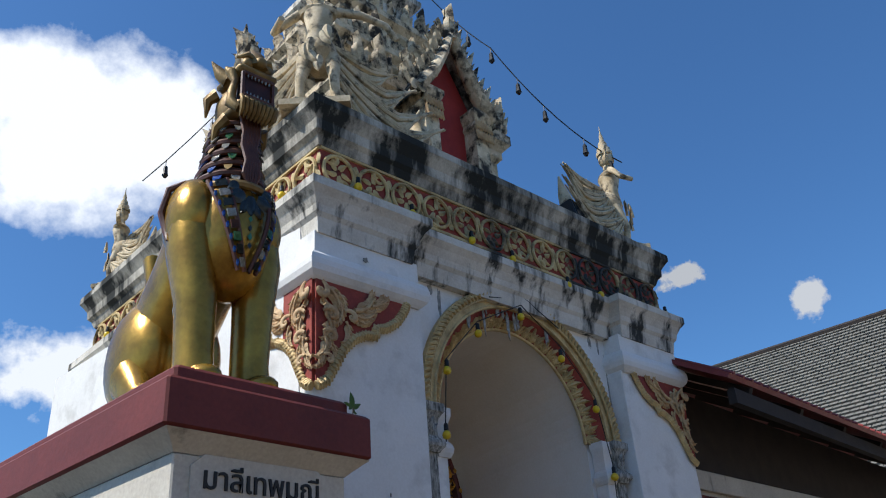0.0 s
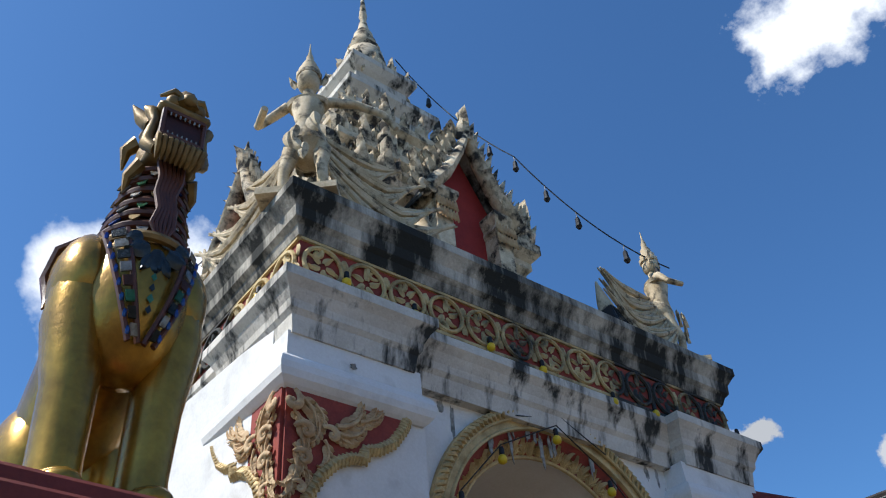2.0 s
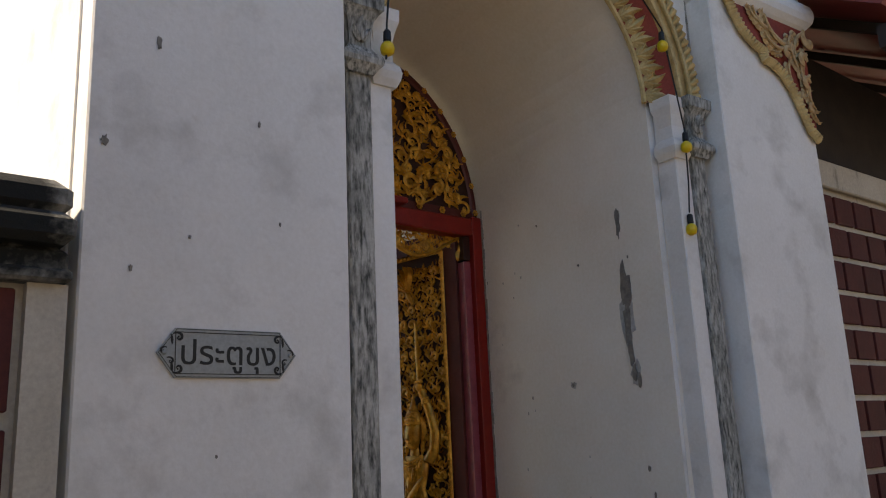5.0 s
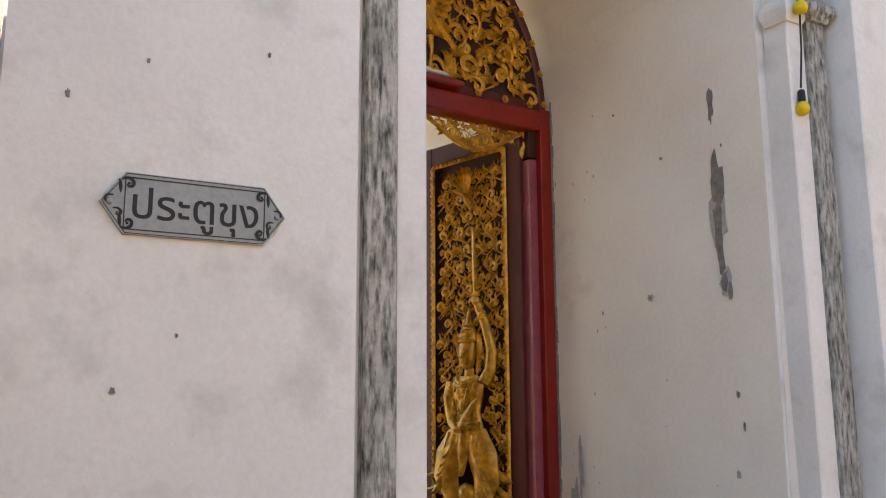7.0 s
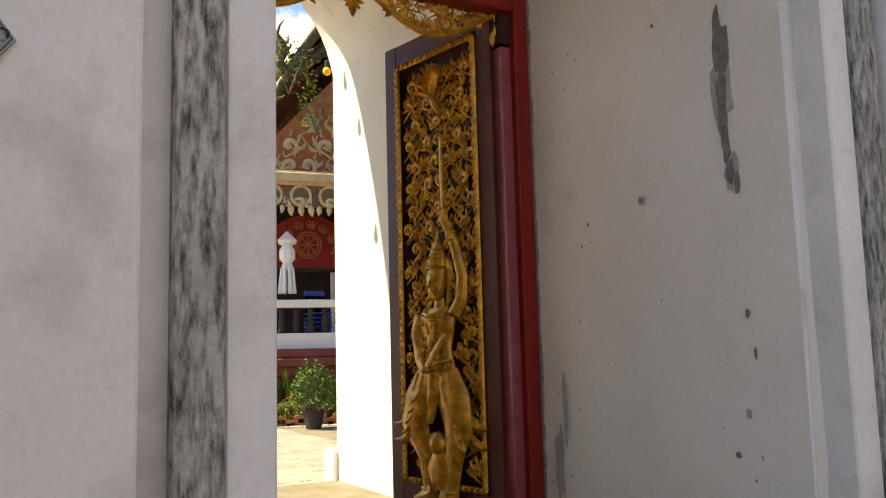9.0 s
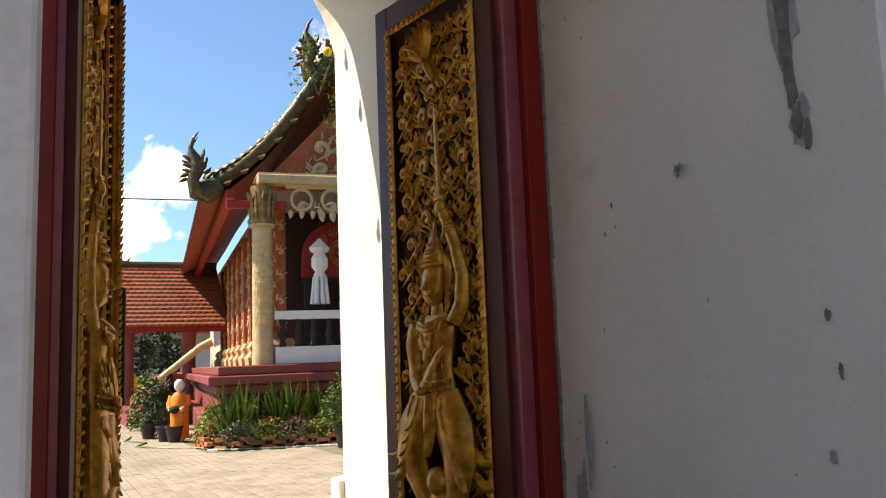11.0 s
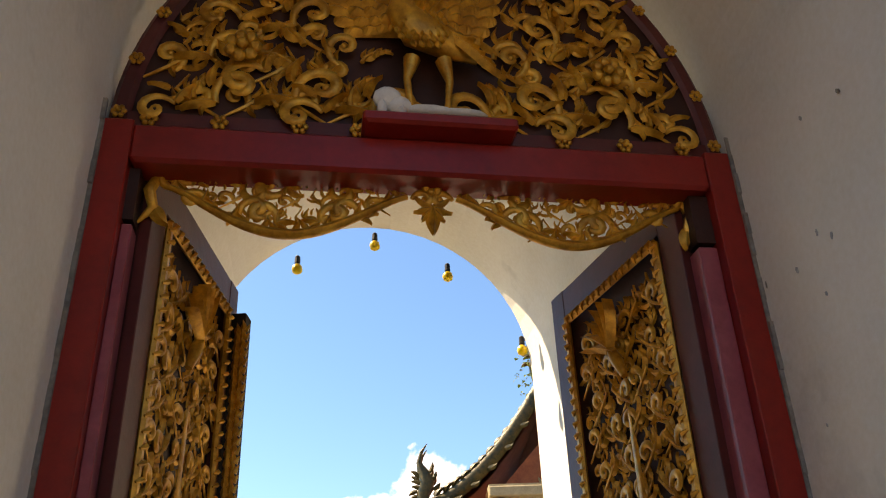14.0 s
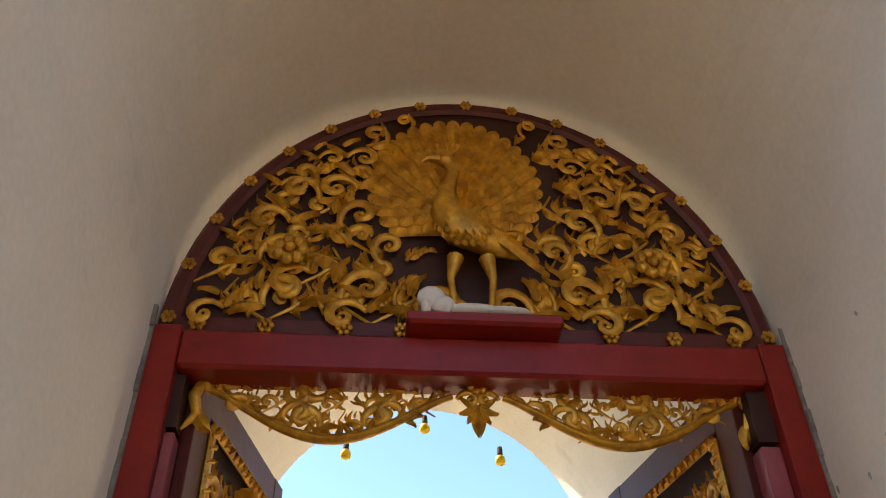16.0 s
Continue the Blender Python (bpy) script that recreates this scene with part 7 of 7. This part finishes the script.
stack = thing("plastic_chair_stack", "stack of blue plastic chairs in the porch", "chairs", pose(4.55, TY + 1.05, 1.34))
for i in range(4):
    part("chair_shell", Kit().box((-0.22, -0.22, 0.42 + i * 0.09), (0.22, 0.22, 0.46 + i * 0.09), bevel=0.015).box((-0.22, 0.18, 0.46 + i * 0.09), (0.22, 0.24, 0.92 + i * 0.09), bevel=0.015), BLUEPLASTIC, stack)
for sx in (-1, 1):
    for sy in (-1, 1):
        part("leg", Kit().tube([(sx * 0.22, sy * 0.22, 0.0), (sx * 0.18, sy * 0.18, 0.44)], 0.025, 6), BLUEPLASTIC, stack)

# ---------------------------------------------------------------- side stair porch
sp = thing("stair_porch", "small orange-tiled porch roof over the side stair", "porch", pose(0, 0, 0))
RX0, RX1, RY = 0.82, 4.4, 24.7
k = Kit()
k.add([(RX0, RY, 2.62), (RX1, RY, 2.62), (RX1, RY + 1.9, 4.60), (RX0, RY + 1.9, 4.60), (RX0, RY + 3.8, 2.62), (RX1, RY + 3.8, 2.62)], [(0, 1, 2, 3), (3, 2, 5, 4), (0, 3, 4), (1, 5, 2)])
part("roof_body", k, TILE, sp)
k = Kit()
for j in range(15):
    for i in range(18):
        f0, g0, g1 = (i + (0.5 if j % 2 else 0)) / 18.5, j / 15, (j + 1.1) / 15
        x0, x1 = RX0 + (RX1 - RX0) * f0, RX0 + (RX1 - RX0) * min(1, f0 + 0.95 / 18.5)
        y0, y1, z0, z1 = RY + 1.9 * g0, RY + 1.9 * min(1, g1), 2.62 + 1.98 * g0, 2.62 + 1.98 * min(1, g1)
        k.add([(x0, y0 - .05, z0 + .04), (x1, y0 - .05, z0 + .04), (x1, y1, z1 + .01), (x0, y1, z1 + .01), ((x0 + x1) / 2, y0 - .09, z0 - .03)], [(0, 1, 2, 3), (0, 4, 1)])
st = part("roof_tiles", k, TILE, sp)
st["kind"] = "stuff"
k = Kit()
k.box((RX0 - 0.05, RY - 0.06, 2.42), (RX1, RY + 0.06, 2.58), bevel=0.02)
part("eave_board", k, REDPAINT, sp)
k = Kit()
k.tube([(RX0, RY, 2.6), (RX0, RY + 1.9, 4.62)], 0.09, 6)
k.tube([(RX0 - 0.1, RY + 1.9, 4.66), (RX1, RY + 1.9, 4.66)], 0.10, 6)
k.tube([(RX0 + 0.9, RY + 1.9, 4.70), (RX0 + 0.1, RY + 1.9, 4.72), (RX0 - 0.25, RY + 1.9, 5.0), (RX0 - 0.45, RY + 1.9, 5.35), (RX0 - 0.36, RY + 1.9, 5.7)], [0.06, 0.12, 0.09, 0.05, 0.008], 8)
for i in range(3):
    k.tube([(RX0 + 0.3 + i * .25, RY + 1.9, 4.72), (RX0 + 0.42 + i * .25, RY + 1.9, 4.9)], [0.05, 0.008], 6)
part("ridge_horn", k, NAGA, sp, "dark upswept ridge horn", smooth=True)
for x in (1.52, 3.3):
    k = Kit()
    k.lathe([(0.24, 0), (0.24, 0.2), (0.20, 0.3), (0.20, 2.3), (0.24, 2.42)], pose(x, RY + 0.5, 0), 18)
    part("post", k, PLINTH, sp, "salmon painted round post", smooth=True)
k = Kit()
k.tube([(1.55, RY - 4.9, 0.95), (2.70, RY - 4.9, 1.85), (2.95, RY - 4.9, 1.95)], [0.09, 0.09, 0.11], 8)
rail = part("stair_rail", k, COLUMN, sp, "sloping cream stair rail", smooth=True)
k = Kit()
for i in range(6):
    k.box((1.0 + 0.18 * i, RY - 4.8, 0), (2.3, RY - 2.0, 0.2 * (i + 1)))
part("steps", k, PLINTH, sp, "oxblood steps")
k = Kit()
k.tube([(1.95, RY - 4.9, 0.0), (1.95, RY - 4.9, 1.3)], 0.08, 7)
part("newel", k, DARKWOOD, sp)

# ---------------------------------------------------------------- far house
fh = thing("far_house", "white bungalow with a red tiled roof and balcony", "house", pose(-3.0, 46.0, 0))
k = Kit()
k.box((-9.0, 0.6, 0.0), (11.0, 8.0, 3.3))
part("wall", k, WHITE, fh)
k = Kit()
k.box((-9.0, -0.5, 0.0), (11, 0.6, 0.75))
part("terrace", k, COLUMN, fh, "cream terrace base")
k = Kit()
k.add([(-10, -1.0, 3.2), (12, -1.0, 3.2), (12, 4.5, 6.1), (-10, 4.5, 6.1), (-10, 10, 3.2), (12, 10, 3.2)], [(0, 1, 2, 3), (3, 2, 5, 4), (0, 3, 4), (1, 5, 2)])
roof = part("roof", k, ROOFRED, fh)
k = Kit()
for i in range(70):
    x = -9.9 + i * 0.312
    k.tube([(x, -1.02, 3.23), (x, 4.5, 6.14)], 0.05, 5)
for j in range(14):
    k.tube([(-10, -0.9 + j * 0.39, 3.28 + j * 0.206), (12, -0.9 + j * 0.39, 3.28 + j * 0.206)], 0.035, 4)
part("tile_ribs", k, ROOFRED, roof)
for x, w, z0, z1 in ((3.7, 1.7, 1.45, 2.75), (5.55, 1.3, 0.8, 2.7), (-1.5, 1.6, 1.4, 2.9), (8, 1.3, 1.4, 2.9)):
    k = Kit()
    k.box((x - w / 2, 0.56, z0), (x + w / 2, 0.62, z1))
    win = part("window", k, GLASSDARK, fh, "dark window")
    k = Kit()
    for u in (-0.5, 0, 0.5):
        k.box((x + u * w - 0.05, 0.52, z0), (x + u * w + 0.05, 0.58, z1))
    k.box((x - w / 2, 0.52, z1 - 0.08), (x + w / 2, 0.58, z1))
    k.box((x - w / 2, 0.52, z0), (x + w / 2, 0.58, z0 + 0.08))
    part("frame", k, DARKWOOD, win)
for x in (2.3, 4.75, 6.7, -3):
    part("porch_post", Kit().box((x - 0.18, -0.45, 0.75), (x + 0.18, -0.1, 3.2)), WHITE, fh)
k = Kit()
k.box((2.5, -0.45, 1.45), (4.6, -0.35, 1.55))
k.box((2.5, -0.45, 0.75), (4.6, -0.35, 0.85))
bal = part("balcony_rail", k, WHITE, fh)
for i in range(9):
    part("baluster", Kit().box((2.62 + i * 0.22, -0.44, 0.85), (2.72 + i * 0.22, -0.36, 1.45)), WHITE, bal)
part("step_slab", Kit().box((0.5, -2.4, 0), (6, -0.5, 0.25)), CREAMWALL, fh)
# overhead cable
cab = new("overhead_cable", Kit().tube([(-30, 42, 9.6), (0, 40, 9.3), (40, 40, 10.4)], 0.03, 5).mesh("overhead_cable", BLACK))
tagged(cab, "thin grey overhead cable across the sky", "cable")


# ---------------------------------------------------------------- planting
def bush(name, m, rx, ry, rz, n, size, material, label, seed, category="plant", pointed=0.3, stems=True, group=""):
    """A plant of many small leaves round a few stems."""
    r = random.Random(seed)
    ob = thing(name, label, category, m, group)
    k = Kit()
    for i in range(n):
        a, u = r.uniform(0, 2 * math.pi), r.uniform(-0.2, 1)
        q = r.uniform(0.55, 1.0) ** 0.5
        s = math.sqrt(max(0.05, 1 - u * u))
        bump = 1 + 0.22 * math.sin(a * 3 + seed) * math.cos(u * 5 + seed)
        p = Vector((rx * q * s * math.cos(a) * bump, ry * q * s * math.sin(a) * bump, rz * (u * q * bump + 0.25)))
        p.z = max(0.01, p.z)
        mm = Matrix.Translation(p) @ Euler((r.uniform(-1, 1), r.uniform(-1, 1), r.uniform(0, 6.3))).to_matrix().to_4x4()
        ln = size * r.uniform(0.6, 1.2)
        w = ln * pointed
        k.add([(0, 0, 0), (w, ln * 0.45, 0.06 * ln), (0, ln, -0.12 * ln), (-w, ln * 0.45, 0.06 * ln)], [(0, 1, 2), (0, 2, 3)], mm)
    part("foliage", k, material, ob)
    if stems:
        k = Kit()
        for i in range(5):
            a = r.uniform(0, 6.3)
            k.tube([(0, 0, 0), (rx * 0.3 * math.cos(a), ry * 0.3 * math.sin(a), rz * 0.5), (rx * 0.55 * math.cos(a), ry * 0.55 * math.sin(a), rz * 0.9)], [0.02, 0.014, 0.006], 5)
        part("stem", k, BARK, ob)
    return ob


def blades(name, m, n, h, spread, material, label, seed):
    """A clump of arching strap leaves."""
    r = random.Random(seed)
    ob = thing(name, label, "plant", m, "strap-leaved plants in the bed")
    k = Kit()
    for i in range(n):
        a = r.uniform(0, 6.3)
        b = r.uniform(0.3, 1.0)
        x0, y0 = r.uniform(-.08, .08), r.uniform(-.08, .08)
        pts = [Vector((x0 + spread * b * f ** 1.4 * math.cos(a), y0 + spread * b * f ** 1.4 * math.sin(a), h * r.uniform(.85, 1.1) * (f - 0.55 * b * f * f))) for f in (0, .35, .7, 1)]
        side = Vector((-math.sin(a), math.cos(a), 0)) * 0.022
        vs = []
        for j, p in enumerate(pts):
            w = side * (1, 1, .7, .05)[j]
            vs += [p - w, p + w]
        k.add(vs, [(0, 1, 3, 2), (2, 3, 5, 4), (4, 5, 7, 6)])
    part("strap_leaves", k, material, ob)
    return ob


# planting bed with an open brick edge
k = Kit()
bed = [(1.55, 13.6), (1.60, 12.85), (1.95, 12.55), (3.6, 12.05), (6.5, 11.55), (9.5, 11.2), (9.5, 12.75), (2.1, 12.75), (2.05, 14.6), (1.75, 14.6)]
vs = [(x, y, 0.10) for x, y in bed] + [(x, y, 0.0) for x, y in bed]
n = len(bed)
k.add(vs, [tuple(range(n))] + [(i, n + i, n + (i + 1) % n, (i + 1) % n) for i in range(n)])
structure("planting_bed", k, SOIL, "dark soil of the planting bed by the temple")
edging = thing("bed_edging", "open-laid terracotta brick edging of the planting bed", "brick edging")
bm_ = Kit().box((-0.11, -0.05, 0.0), (0.11, 0.05, 0.062), bevel=0.004).mesh("brick", TERRACOTTA)
line = [(1.50, 13.7), (1.55, 12.80), (1.92, 12.48), (3.6, 11.98), (6.5, 11.48), (9.5, 11.12)]
rb = random.Random(6)
for a, b in zip(line, line[1:]):
    ln = math.hypot(b[0] - a[0], b[1] - a[1])
    ang = math.degrees(math.atan2(b[1] - a[1], b[0] - a[0]))
    cnt = int(ln / 0.30)
    for row in range(3):
        for i in range(cnt):
            f = (i + 0.5 + (0.5 if row % 2 else 0)) / cnt
            if f > 1:
                continue
            ob = new("brick", bm_)
            ob.parent = edging
            ob.matrix_basis = pose(a[0] + (b[0] - a[0]) * f + rb.uniform(-.012, .012), a[1] + (b[1] - a[1]) * f + rb.uniform(-.012, .012), 0.002 + row * 0.064, 0, 0, ang + rb.uniform(-4, 4))
peb = thing("white_pebbles", "strip of white pebbles along the brick edging", "pebbles")
k = Kit()
for a, b in zip(line[1:], line[2:]):
    for i in range(160):
        f = rb.random()
        k.ball((a[0] + (b[0] - a[0]) * f + rb.uniform(-.03, .03), a[1] + (b[1] - a[1]) * f - rb.uniform(.08, .20), 0.012), (rb.uniform(.012, .03), rb.uniform(.012, .03), .016), 5, 4)
pb = part("pebbles", k, WHITE, peb)
peb["kind"] = "stuff"
sd = 100
for i in range(26):
    x = 1.85 + i * 0.27
    y = 12.60 - (x - 2.0) * 0.10
    blades("strap_plant", pose(x, y + 0.10 + 0.1 * (i % 3), 0.1), 46, 1.30, 0.55, (GREEN, LIME, LIME)[i % 3], "arching green strap leaves in the planting bed", sd + i)
for i in range(15):
    x = 2.0 + i * 0.42
    y = 12.42 - (x - 2.0) * 0.158
    bush("low_shrub", pose(x, y, 0.08), 0.34, 0.24, 0.30, 620, 0.05, (PURPLE, LIME, PURPLE, LIME)[i % 4], "low grey-purple bedding plant behind the bricks", sd + 40 + i, stems=False, group="bedding plants")
for i in range(14):
    x = 2.5 + i * 0.42
    y = 12.60 - (x - 2.0) * 0.155
    bush("russet_plant", pose(x, y - 0.06, 0.10), 0.26, 0.14, 0.34, 320, 0.05, RUSSET, "russet bedding plant in the flower bed", sd + 60 + i, stems=False, group="russet bedding plants")
bush("shrub", pose(1.80, 13.2, 0.05), 0.36, 0.5, 0.55, 1500, 0.08, LIME, "bright green shrub by the temple plinth", 201)
bush("shrub", pose(2.55, 12.75, 0.05), 0.35, 0.15, 0.5, 700, 0.07, GREEN, "green shrub by the temple plinth", 202)
bush("shrub", pose(1.22, 16.0, 0.0), 0.30, 0.35, 0.9, 900, 0.10, DARKGREEN, "dark leafy shrub beside the path", 203)
bush("shrub", pose(1.30, 18.4, 0.0), 0.40, 0.5, 1.0, 900, 0.11, GREEN, "leafy shrub beside the path", 204)
bush("shrub", pose(3.5, 40, 0.0), 2.2, 2.0, 3.8, 2600, 0.28, DARKGREEN, "dark round tree behind the porch", 205, "tree")
bush("hedge_shrub", pose(-2.0, 33.0, 0.0), 1.5, 1.2, 0.8, 2200, 0.16, GREEN, "low clipped hedge along the path", 206)
bush("hedge_shrub", pose(-1.9, 35.4, 0.0), 1.3, 1.2, 1.6, 1600, 0.2, DARKGREEN, "dark garden shrub along the path", 207)


def pot(name, m, r, h, material, label, group=""):
    ob = thing(name, label, "plant pot", m, group)
    part("pot_body", Kit().lathe([(r * 0.62, 0), (r * 0.95, h * 0.9), (r * 1.05, h * 0.9), (r * 1.05, h), (r * 0.9, h), (r * 0.85, h * 0.85)], None, 20), material, ob, smooth=True)
    return ob


pot("plant_pot", pose(3.42, 11.40, 0), 0.20, 0.34, DARKPOTSHADE, "dark plastic pot with a leafy shrub")
bush("potted_shrub", pose(3.42, 11.40, 0.32), 0.40, 0.40, 0.62, 1900, 0.06, GREEN, "leafy green shrub growing in a dark pot", 208, stems=True)
for i, (x, y) in enumerate(((1.18, 15.0), (1.30, 14.7), (1.0, 15.9))):
    pot("plant_pot", pose(x, y, 0), 0.16, 0.30, DARKPOTSHADE, "black plastic plant pot beside the path", "pots beside the path")
urn = thing("garden_urn", "white footed concrete urn with a clipped bush", "urn", pose(1.25, 26.4, 0))
part("foot", Kit().square([(0.30, 0), (0.30, 0.12), (0.2, 0.16)], 0, 0), WHITE, urn)
part("bowl", Kit().lathe([(0.16, 0.14), (0.12, 0.26), (0.16, 0.34), (0.34, 0.46), (0.42, 0.78), (0.46, 0.90), (0.40, 0.92), (0.36, 0.86)], None, 20), WHITE, urn, smooth=True)
bush("urn_bush", pose(1.25, 26.4, 0.90), 0.46, 0.46, 0.42, 1300, 0.06, GREEN, "round clipped bush in the white urn", 209, stems=False)
bl = thing("gold_boundary_stone", "gilt boundary stone pedestal beside the urn", "pedestal", pose(1.80, 26.3, 0))
part("shaft", Kit().square([(0.32, 0), (0.32, 0.15), (0.24, 0.25), (0.26, 0.75), (0.32, 0.85), (0.2, 1.0), (0.05, 1.25)], 0, 0), GOLD, bl)
for i, x in enumerate((-1.4, 0.3)):
    u2 = thing("garden_urn", "small white urn with a dark plant by the house", "urn", pose(x + 0.6, 42.6, 0), "urns by the house")
    part("bowl", Kit().lathe([(0.28, 0), (0.12, 0.3), (0.34, 0.7), (0.4, 0.95), (0.3, 0.9)], None, 14), WHITE, u2, smooth=True)
    bush("urn_plant", pose(x + 0.6, 42.6, 0.9), 0.45, 0.45, 0.7, 300, 0.16, DARKGREEN, "dark plant in a small urn", 211 + i, stems=False)

# palms
def palm(m, h, seed, lean):
    r = random.Random(seed)
    ob = thing("palm_tree", "slender palm with arching feather fronds", "palm", m, "palms by the house")
    part("trunk", Kit().tube([(0, 0, 0), (lean * .3, 0, h * .5), (lean, 0, h)], [0.16, 0.12, 0.09], 9), BARK, ob, smooth=True)
    for i in range(13):
        a = i * 2.4
        L = r.uniform(1.7, 2.4)
        k = Kit()
        pts = [Vector((lean + L * f * math.cos(a), L * f * math.sin(a), h + L * (0.75 * f - 1.05 * f * f))) for f in (0, .2, .4, .6, .8, 1)]
        k.tube(pts, [.03, .026, .02, .016, .01, .004], 5)
        for j in range(34):
            f = 0.12 + 0.86 * j / 34
            q = f * 5
            p = pts[int(q)].lerp(pts[min(int(q) + 1, 5)], q - int(q))
            for s in (-1, 1):
                d = Vector((-math.sin(a) * s, math.cos(a) * s, -0.55)) * (0.42 * math.sin(math.pi * (f * .85 + .1)))
                fw = Vector((math.cos(a), math.sin(a), 0)) * 0.05
                k.add([p, p + d * .5 + fw, p + d + fw * 1.5, p + d * .5 - fw * .2], [(0, 1, 2, 3)])
        part("frond", k, DARKGREEN if i % 3 else GREEN, ob)
    return ob


palm(pose(-1.0, 36.0, 0), 4.2, 1, 0.2)
palm(pose(-0.2, 37.5, 0), 3.4, 2, 0.4)
palm(pose(-2.0, 37.0, 0), 4.8, 3, -0.2)
# creeper on the temple roof end
bush("roof_creeper", pose(3.75, TY + 0.5, 6.4), 0.6, 0.30, 0.9, 380, 0.075, LIME, "pale green creeper hanging from the temple gable", 215, stems=True)
bush("roof_creeper", pose(4.3, TY + 0.4, 5.6), 0.5, 0.3, 0.9, 300, 0.07, LIME, "pale green creeper hanging from the temple gable", 216, stems=True)

# standing figure with an alms bowl
k = Kit()
k.cur = 0
k.tube([(0, 0, 0.06), (0, 0, 0.2), (0, 0, 0.5), (0, 0, 0.72), (0, 0, 0.82)], [0.155, 0.15, 0.145, 0.15, 0.07], 16)
for sx in (-1, 1):
    k.tube([(sx * 0.14, 0, 0.76), (sx * 0.17, -0.03, 0.62), (sx * 0.11, -0.13, 0.54)], [0.05, 0.048, 0.04], 9)
k.cur = 1
k.ball((0, -0.01, 0.93), (0.085, 0.095, 0.105), 14, 10)
k.tube([(0, 0, 0.8), (0, 0, 0.86)], 0.045, 9)
for sx in (-1, 1):
    k.tube([(sx * 0.11, -0.13, 0.54), (sx * 0.05, -0.17, 0.52)], 0.032, 8)
    k.ball((sx * 0.06, -0.06, 0.04), (0.05, 0.09, 0.04), 8, 5)
k.cur = 2
k.ball((0, -0.19, 0.54), (0.085, 0.08, 0.07), 12, 8)
mk = new("novice_statue", k.mesh("novice_statue", [ORANGE, STONEWHITE, DARKWOOD], True))
mk.matrix_basis = pose(1.42, 14.85, 0, 0, 0, -35) @ Matrix.Diagonal((1.12, 1.12, 1.1, 1))
tagged(mk, "painted novice statue in an orange robe holding a bowl", "statue")
# garden hose
pts = [(0.75, 16.5, .02), (0.55, 15.6, .02), (0.85, 14.9, .02), (0.60, 14.2, .02), (0.95, 13.6, .02), (1.4, 13.2, .02), (1.7, 12.4, .02), (2.6, 11.95, .02)]
hose = new("garden_hose", Kit().tube(pts, 0.02, 6).mesh("garden_hose", HOSE, True))
tagged(hose, "loose green garden hose lying on the paving", "hose")
# rear plinth blocks outside the back arch
for sx in (-1, 1):
    k = Kit()
    k.box((min(sx * 1.10, sx * 1.60), DEPTH - 0.02, 0.0), (max(sx * 1.10, sx * 1.60), DEPTH + 0.18, 0.42), bevel=0.015)
    structure("trim_rear_plinth", k, WHITE, "white plaster plinth of the rear arch")

# paving blocks: those the walk looks over are pieces, the rest one sheet
pm = [Kit().box((-0.115, -0.055, -0.03), (0.115, 0.055, 0.012), bevel=0.006).mesh("paver", PAVER)]
rp = random.Random(9)
far = Kit()
cnt = 0
for j in range(150):
    y = 5.35 + j * 0.235
    for i in range(56):
        x = -3.6 + i * 0.118 * 1.0 + (0.0)
        off = 0.118 if i % 2 else 0.0
        yy = y + off
        if x > 1.45 + 0.0 and 12.0 - (x - 1.9) * 0.16 < yy < 15.2:
            continue
        if x > 2.0 and yy > 12.2:
            continue
        dz = rp.uniform(-0.002, 0.003)
        if 7.0 < yy < 9.6 and 0.2 < x < 3.0 and cnt < 300:
            ob = new("paver", pm[0])
            ob.parent = ground
            ob.matrix_basis = pose(x, yy, dz, 0, 0, 90 + rp.uniform(-1, 1))
            cnt += 1
        else:
            far.box((x - 0.055, yy - 0.113, -0.01), (x + 0.055, yy + 0.113, 0.012 + dz))
fp = part("pavers", far, PAVER, ground)
fp["kind"] = "stuff"
